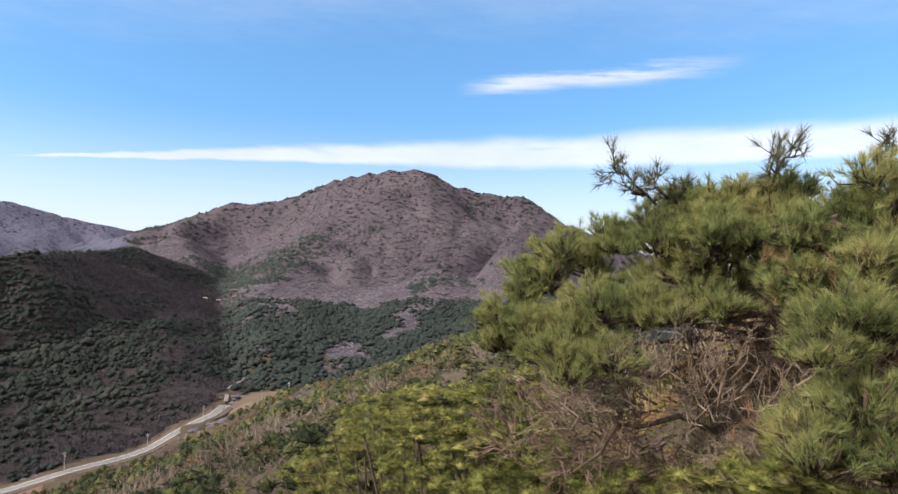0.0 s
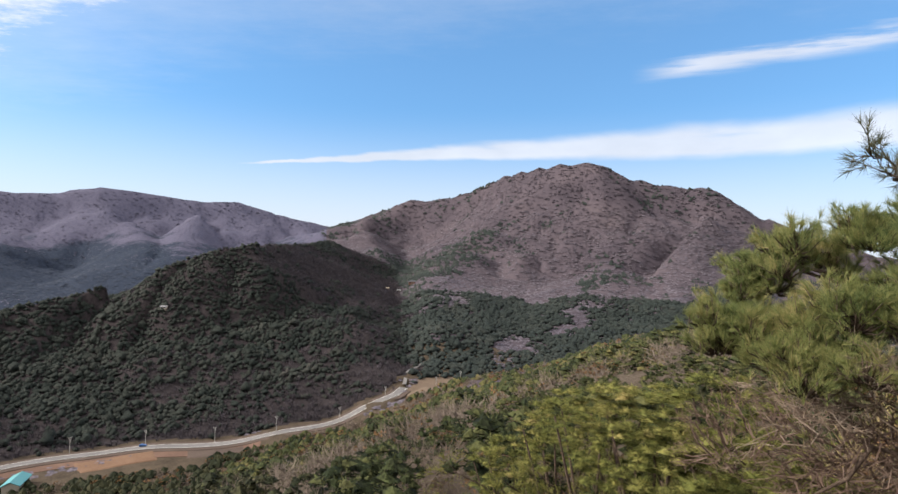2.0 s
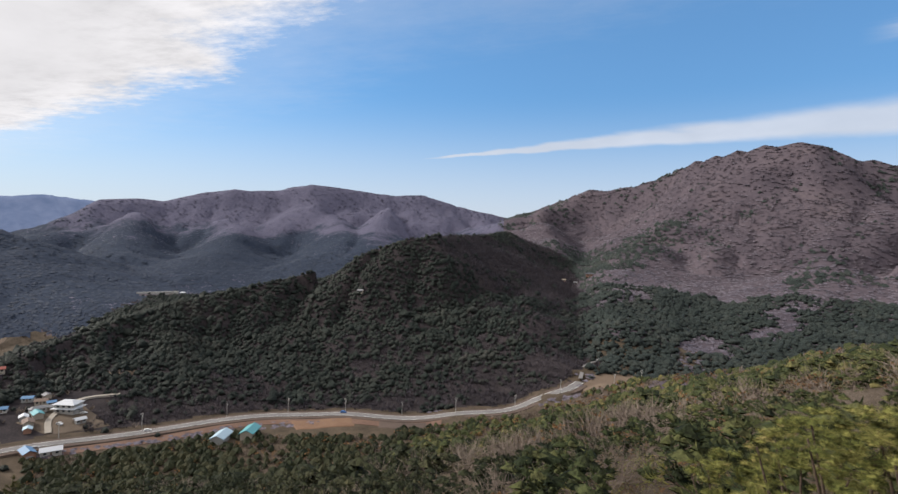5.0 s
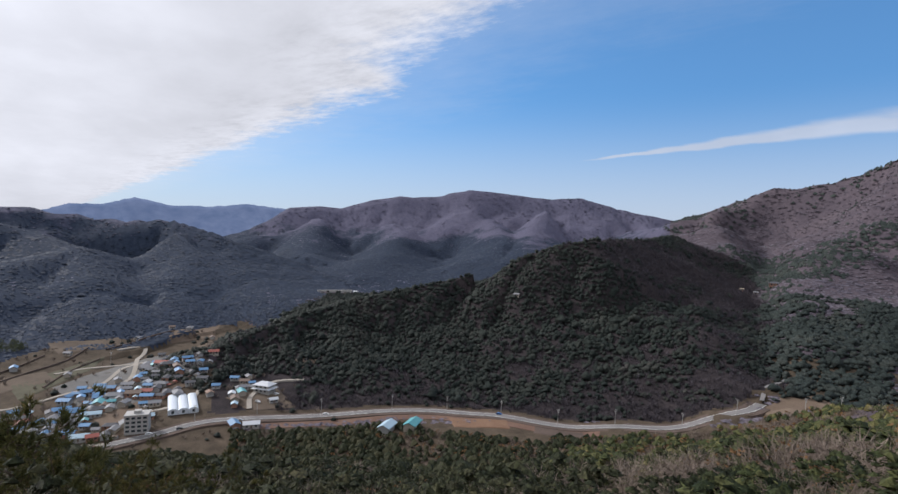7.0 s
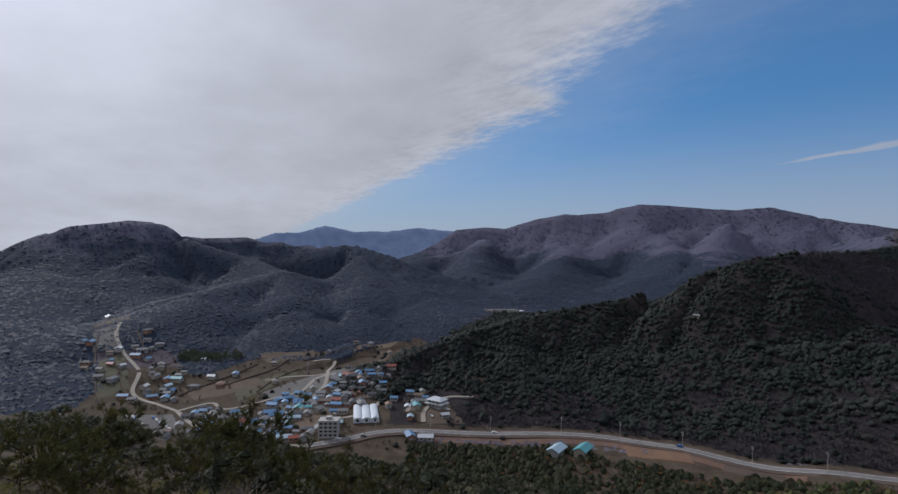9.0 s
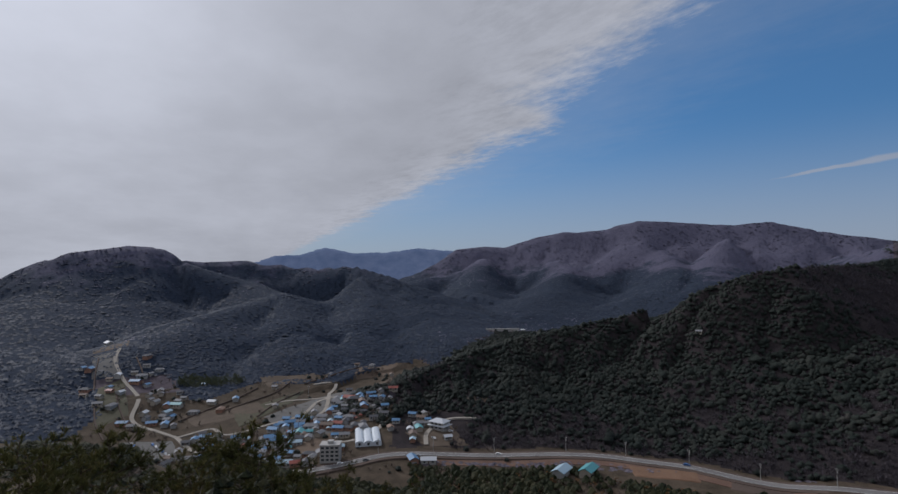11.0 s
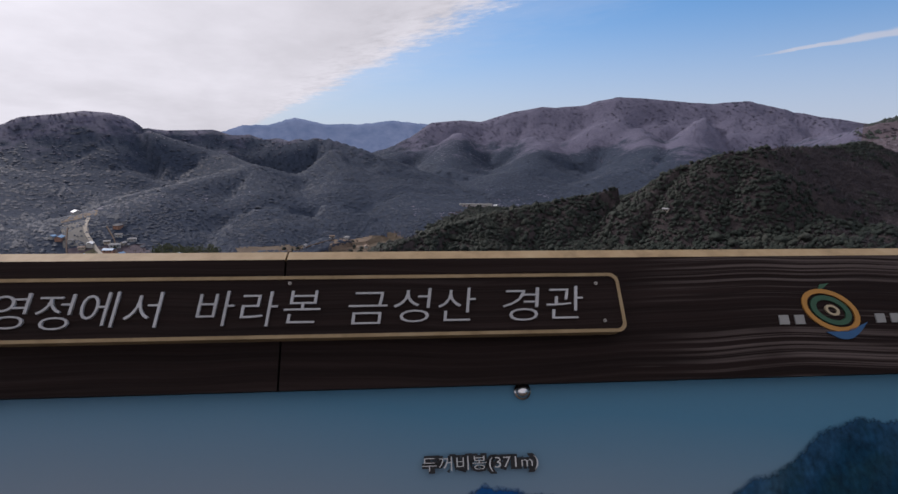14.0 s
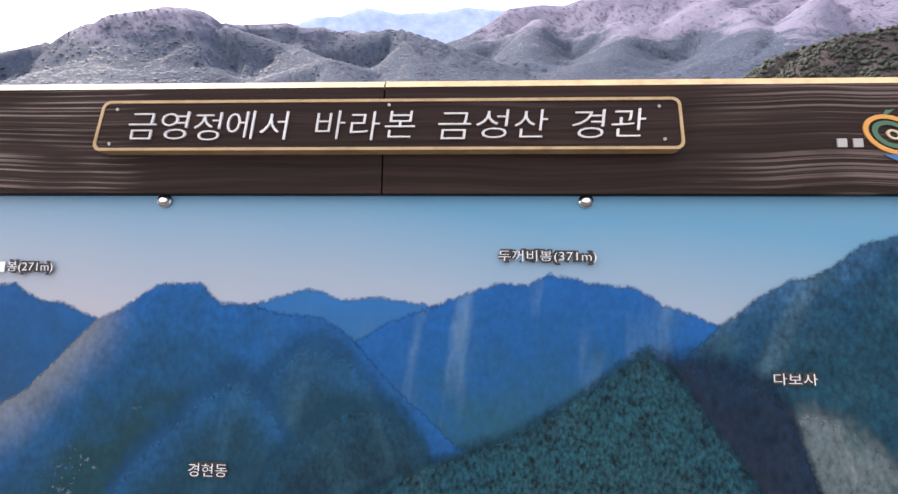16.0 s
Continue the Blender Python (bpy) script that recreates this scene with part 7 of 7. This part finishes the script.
def sign():
    t = thing("information_sign", SIGN_M, "leaning wooden viewpoint sign with title plaque and mountain photo", "sign")
    # top beam of two planks meeting at a joint, with a cream chamfer along the upper edge
    for a, b in ((X0, 0.4115), (0.4140, X1)):
        bm = prism(bmesh.new(), [(a, -0.1325), (b, -0.1325), (b, 0.0290), (a, 0.0290)], BACK - 0.05, BACK)
        beam = part("beam", bm, M_PLANK, t, "dark brown stained plank with deep grain")
        bm = bmesh.new()
        prof = [(0.0292, BACK), (0.0430, BACK - 0.012), (0.0430, BACK - 0.05), (0.0292, BACK - 0.05)]
        u, v = [bm.verts.new((a, y, z)) for y, z in prof], [bm.verts.new((b, y, z)) for y, z in prof]
        for i in range(4):
            bm.faces.new((u[i], u[(i + 1) % 4], v[(i + 1) % 4], v[i]))
        bm.faces.new(u)
        bm.faces.new(v[::-1])
        part("edge_strip", bm, M_CREAM, beam, "cream painted bevelled edge")
    part("lower_beam", prism(bmesh.new(), [(X0, -0.76), (X1, -0.76), (X1, -0.615), (X0, -0.615)], BACK - 0.05, BACK), M_PLANK, t, "dark brown stained plank")
    # title plaque: dark board with a cream rounded rim
    tilt = -0.012
    out = [(x + (y / -0.074) * tilt if x < 0.4 else x + (y / -0.074) * 0.004, y) for x, y in rounded(0.0, 0.836, -0.0745, 0.0015, 0.012)]
    inn = [(x + (y / -0.074) * tilt if x < 0.4 else x + (y / -0.074) * 0.004, y) for x, y in rounded(0.0042, 0.8318, -0.0703, -0.0027, 0.009)]
    plaque = part("plaque", prism(bmesh.new(), inn, BACK, -0.0015), M_PLANK, t, "dark title board")
    part("rim", ring(bmesh.new(), out, inn, BACK, 0.0), M_CREAM, plaque, "cream painted rim")
    for word, x, wide in (("금영정에서", 0.0390, 0.2440), ("바라본", 0.3150, 0.1510), ("금성산", 0.4920, 0.1630), ("경관", 0.6810, 0.1100)):
        step = wide / len(word)
        for k, letter in enumerate(word):
            lettering(letter, x + step * (k + 0.06), -0.0555 + 0.0012 * math.sin(2.3 * k + x * 9), 0.0475, M_LETTER, plaque, 0.0, "title_letter", 0.003, -0.0005, 0.10, step * 0.86, "raised white title letter")
    for x, y in ((0.424, -0.0075), (0.806, -0.012), (0.812, -0.060), (0.014, -0.064), (0.022, -0.012)):
        part("screw", ring(bmesh.new(), oval(x, y, 0.0022, 0.0022, n=12), oval(x, y, 0.0009, 0.0009, n=12), -0.002, 0.0003), M_SCREW, plaque)
    # round emblem and its plain bars
    ex, ey = 1.134, -0.048
    emblem = part("emblem", ring(bmesh.new(), oval(ex, ey, 0.041, 0.027, -0.4), oval(ex, ey, 0.034, 0.021, -0.4), BACK, BACK + 0.002), M_PAINTS["orange"], t, "orange oval ring")
    part("inner_ring", ring(bmesh.new(), oval(ex, ey, 0.029, 0.0185, -0.4), oval(ex, ey, 0.021, 0.0125, -0.4), BACK, BACK + 0.002), M_PAINTS["green"], emblem, "green oval ring")
    part("core_ring", ring(bmesh.new(), oval(ex + 0.002, ey, 0.0105, 0.0068, -0.4), oval(ex + 0.002, ey, 0.0065, 0.0040, -0.4), BACK, BACK + 0.002), M_PAINTS["cream"], emblem)
    part("leaf", prism(bmesh.new(), [(ex - 0.012, ey + 0.028), (ex - 0.004, ey + 0.030), (ex + 0.006, ey + 0.037), (ex - 0.006, ey + 0.036)], BACK, BACK + 0.002), M_PAINTS["green"], emblem, "green leaf mark")
    moon = [(ex - 0.014 + 0.062 * s, ey - 0.029 - 0.016 * math.sin(math.pi * s) + 0.012 * s) for s in np.linspace(0, 1, 12)] + [(ex - 0.014 + 0.062 * s, ey - 0.029 - 0.004 * math.sin(math.pi * s) + 0.012 * s) for s in np.linspace(1, 0, 12)][1:-1]
    part("crescent", prism(bmesh.new(), moon, BACK, BACK + 0.002), M_PAINTS["blue"], emblem, "blue crescent")
    for x in (1.058, 1.080, 1.196, 1.218):
        part("bar", prism(bmesh.new(), [(x, -0.066), (x + 0.0135, -0.066), (x + 0.0135, -0.0535), (x, -0.0535)], BACK, BACK + 0.0015), M_BAR, emblem, "plain pale bar")
    # photo panel
    panel = part("photo_panel", prism(bmesh.new(), [(X0 + 0.01, -0.625), (X1 - 0.01, -0.625), (X1 - 0.01, -0.1327), (X0 + 0.01, -0.1327)], PRINT - 0.006, PRINT), PRINT_SKY, t, "glossy printed panorama panel")
    a0, a1 = X0 + 0.012, X1 - 0.012
    ridge_print("printed_ridge", [(0.10, -0.33), (0.232, -0.289), (0.274, -0.276), (0.307, -0.267), (0.359, -0.284), (0.409, -0.279), (0.459, -0.287), (0.56, -0.30), (0.66, -0.38)], 0.006, 1, PRINT_FAR, panel, PRINT + 0.0006)
    ridge_print("printed_ridge", [(a0, -0.33), (-0.26, -0.285), (-0.162, -0.267), (-0.140, -0.262), (-0.093, -0.288), (-0.062, -0.289), (-0.007, -0.314), (0.059, -0.369)], 0.006, 2, PRINT_PEAK, panel, PRINT + 0.0012)
    ridge_print("printed_ridge", [(0.30, -0.40), (0.42, -0.315), (0.508, -0.284), (0.574, -0.259), (0.623, -0.259), (0.656, -0.244), (0.712, -0.256), (0.777, -0.262), (0.816, -0.287), (0.889, -0.314), (0.97, -0.38)], 0.006, 3, PRINT_MID, panel, PRINT + 0.0018)
    ridge_print("printed_ridge", [(a0, -0.60), (-0.10, -0.415), (-0.007, -0.315), (0.035, -0.295), (0.080, -0.264), (0.145, -0.260), (0.177, -0.289), (0.228, -0.291), (0.267, -0.305), (0.326, -0.307), (0.37, -0.335), (0.43, -0.40), (0.52, -0.48), (0.62, -0.54)], 0.005, 4, PRINT_LEFT, panel, PRINT + 0.0024)
    ridge_print("printed_spur", [(0.20, -0.44), (0.229, -0.383), (0.261, -0.350), (0.293, -0.318), (0.334, -0.308), (0.368, -0.325), (0.403, -0.365), (0.437, -0.412), (0.47, -0.48)], 0.006, 11, PRINT_SPUR, panel, PRINT + 0.0027)
    ridge_print("printed_spur", [(0.03, -0.53), (0.061, -0.482), (0.115, -0.425), (0.162, -0.384), (0.211, -0.355), (0.255, -0.391), (0.282, -0.430), (0.301, -0.477), (0.32, -0.55)], 0.006, 12, PRINT_SPUR, panel, PRINT + 0.0030)
    ridge_print("printed_knoll", [(0.24, -0.54), (0.268, -0.477), (0.315, -0.430), (0.363, -0.405), (0.412, -0.400), (0.453, -0.419), (0.482, -0.458), (0.50, -0.503), (0.51, -0.56)], 0.008, 13, PRINT_KNOLL, panel, PRINT + 0.0033)
    ridge_print("printed_ridge", [(0.80, -0.40), (0.889, -0.314), (0.951, -0.270), (0.991, -0.250), (1.031, -0.241), (1.089, -0.200), (1.143, -0.184), (1.20, -0.19), (a1, -0.22)], 0.007, 5, PRINT_RIGHT, panel, PRINT + 0.0036)
    ridge_print("printed_slope", [(0.94, -0.60), (0.950, -0.50), (0.966, -0.435), (0.983, -0.410), (1.025, -0.412), (1.068, -0.435), (1.115, -0.480), (1.20, -0.58)], 0.014, 7, PRINT_SCREE, panel, PRINT + 0.0040)
    ridge_print("printed_gully", [(0.74, -0.37), (0.798, -0.336), (0.868, -0.335), (0.906, -0.345), (0.951, -0.365), (0.978, -0.40), (0.995, -0.455), (1.015, -0.53), (1.03, -0.61)], 0.012, 6, PRINT_SHADE, panel, PRINT + 0.0044)
    ridge_print("printed_hill", [(0.30, -0.60), (0.369, -0.553), (0.463, -0.504), (0.526, -0.480), (0.606, -0.4515), (0.685, -0.4075), (0.750, -0.360), (0.789, -0.339), (0.828, -0.374), (0.871, -0.435), (0.914, -0.494), (0.941, -0.539), (0.97, -0.60)], 0.006, 8, PRINT_HILL, panel, PRINT + 0.0048)
    for text, x, y, s, wide in (("두꺼비봉(371m)", 0.582, -0.2275, 0.0175, 0.139), ("봉(271m)", -0.148, -0.2475, 0.0175, 0.070), ("다보사", 0.956, -0.3950, 0.0175, 0.058), ("경현동", 0.150, -0.5320, 0.0195, 0.055)):
        lettering(text, x, y, s, M_PAINTS["black"], panel, PRINT + 0.0056, "caption_outline", 0.0004, 0.0025, 0.0, wide, "black caption outline")
        lettering(text, x, y, s, M_WHITE, panel, PRINT + 0.0064, "caption", 0.0004, -0.0002, 0.0, wide, "white place caption")
    part("caption_bar", prism(bmesh.new(), [(-0.168, -0.2495), (-0.152, -0.2495), (-0.152, -0.2345), (-0.168, -0.2345)], PRINT + 0.0056, PRINT + 0.006), M_WHITE, panel)
    # domed bolts along the top and foot of the panel
    for y in (-0.1405, -0.602):
        for x in (-0.38, 0.083, 0.7085, 1.25):
            bm = bmesh.new()
            bmesh.ops.create_uvsphere(bm, u_segments=20, v_segments=10, radius=1.0, matrix=Matrix.Translation((x, y, PRINT + 0.005)) @ Matrix.Diagonal((0.0086, 0.0086, 0.0075, 1)))
            prism(bm, oval(x, y, 0.0105, 0.0105, n=18), PRINT, PRINT + 0.0052)
            part("bolt", bm, M_STEEL, t, "domed stainless bolt head", True)
    # posts and back boards
    for x in (-0.30, 1.17):
        top = SIGN_M @ Vector((x, -0.02, BACK - 0.06))
        low = SIGN_M @ Vector((x, -0.74, BACK - 0.06))
        gz = float(ground_z(top.x, top.y)) - 0.3
        bm = bmesh.new()
        back = Vector((-SIGN_X.y, SIGN_X.x, 0)) * 0.06
        wide = SIGN_X * 0.055
        c = Vector((top.x, top.y, 0)) + back * 0.6
        v = [bm.verts.new((c + sx * wide + sy * back) + Vector((0, 0, z))) for z in (gz, top.z - 0.04) for sx, sy in ((-1, -1), (1, -1), (1, 1), (-1, 1))]
        for a, b, c2, d in ((0, 1, 2, 3), (4, 5, 6, 7), (0, 1, 5, 4), (1, 2, 6, 5), (2, 3, 7, 6), (3, 0, 4, 7)):
            bm.faces.new((v[a], v[b], v[c2], v[d]))
        part("post", bm, M_PLANK, t, "square dark wooden post", False, True)
        bm = bmesh.new()
        tube(bm, [low + SIGN_N * -0.02, Vector((top.x, top.y, low.z)) + back * 0.4], [0.035, 0.035], 4)
        part("bracket", bm, M_PLANK, t, "short wooden strut", False, True)


sign()
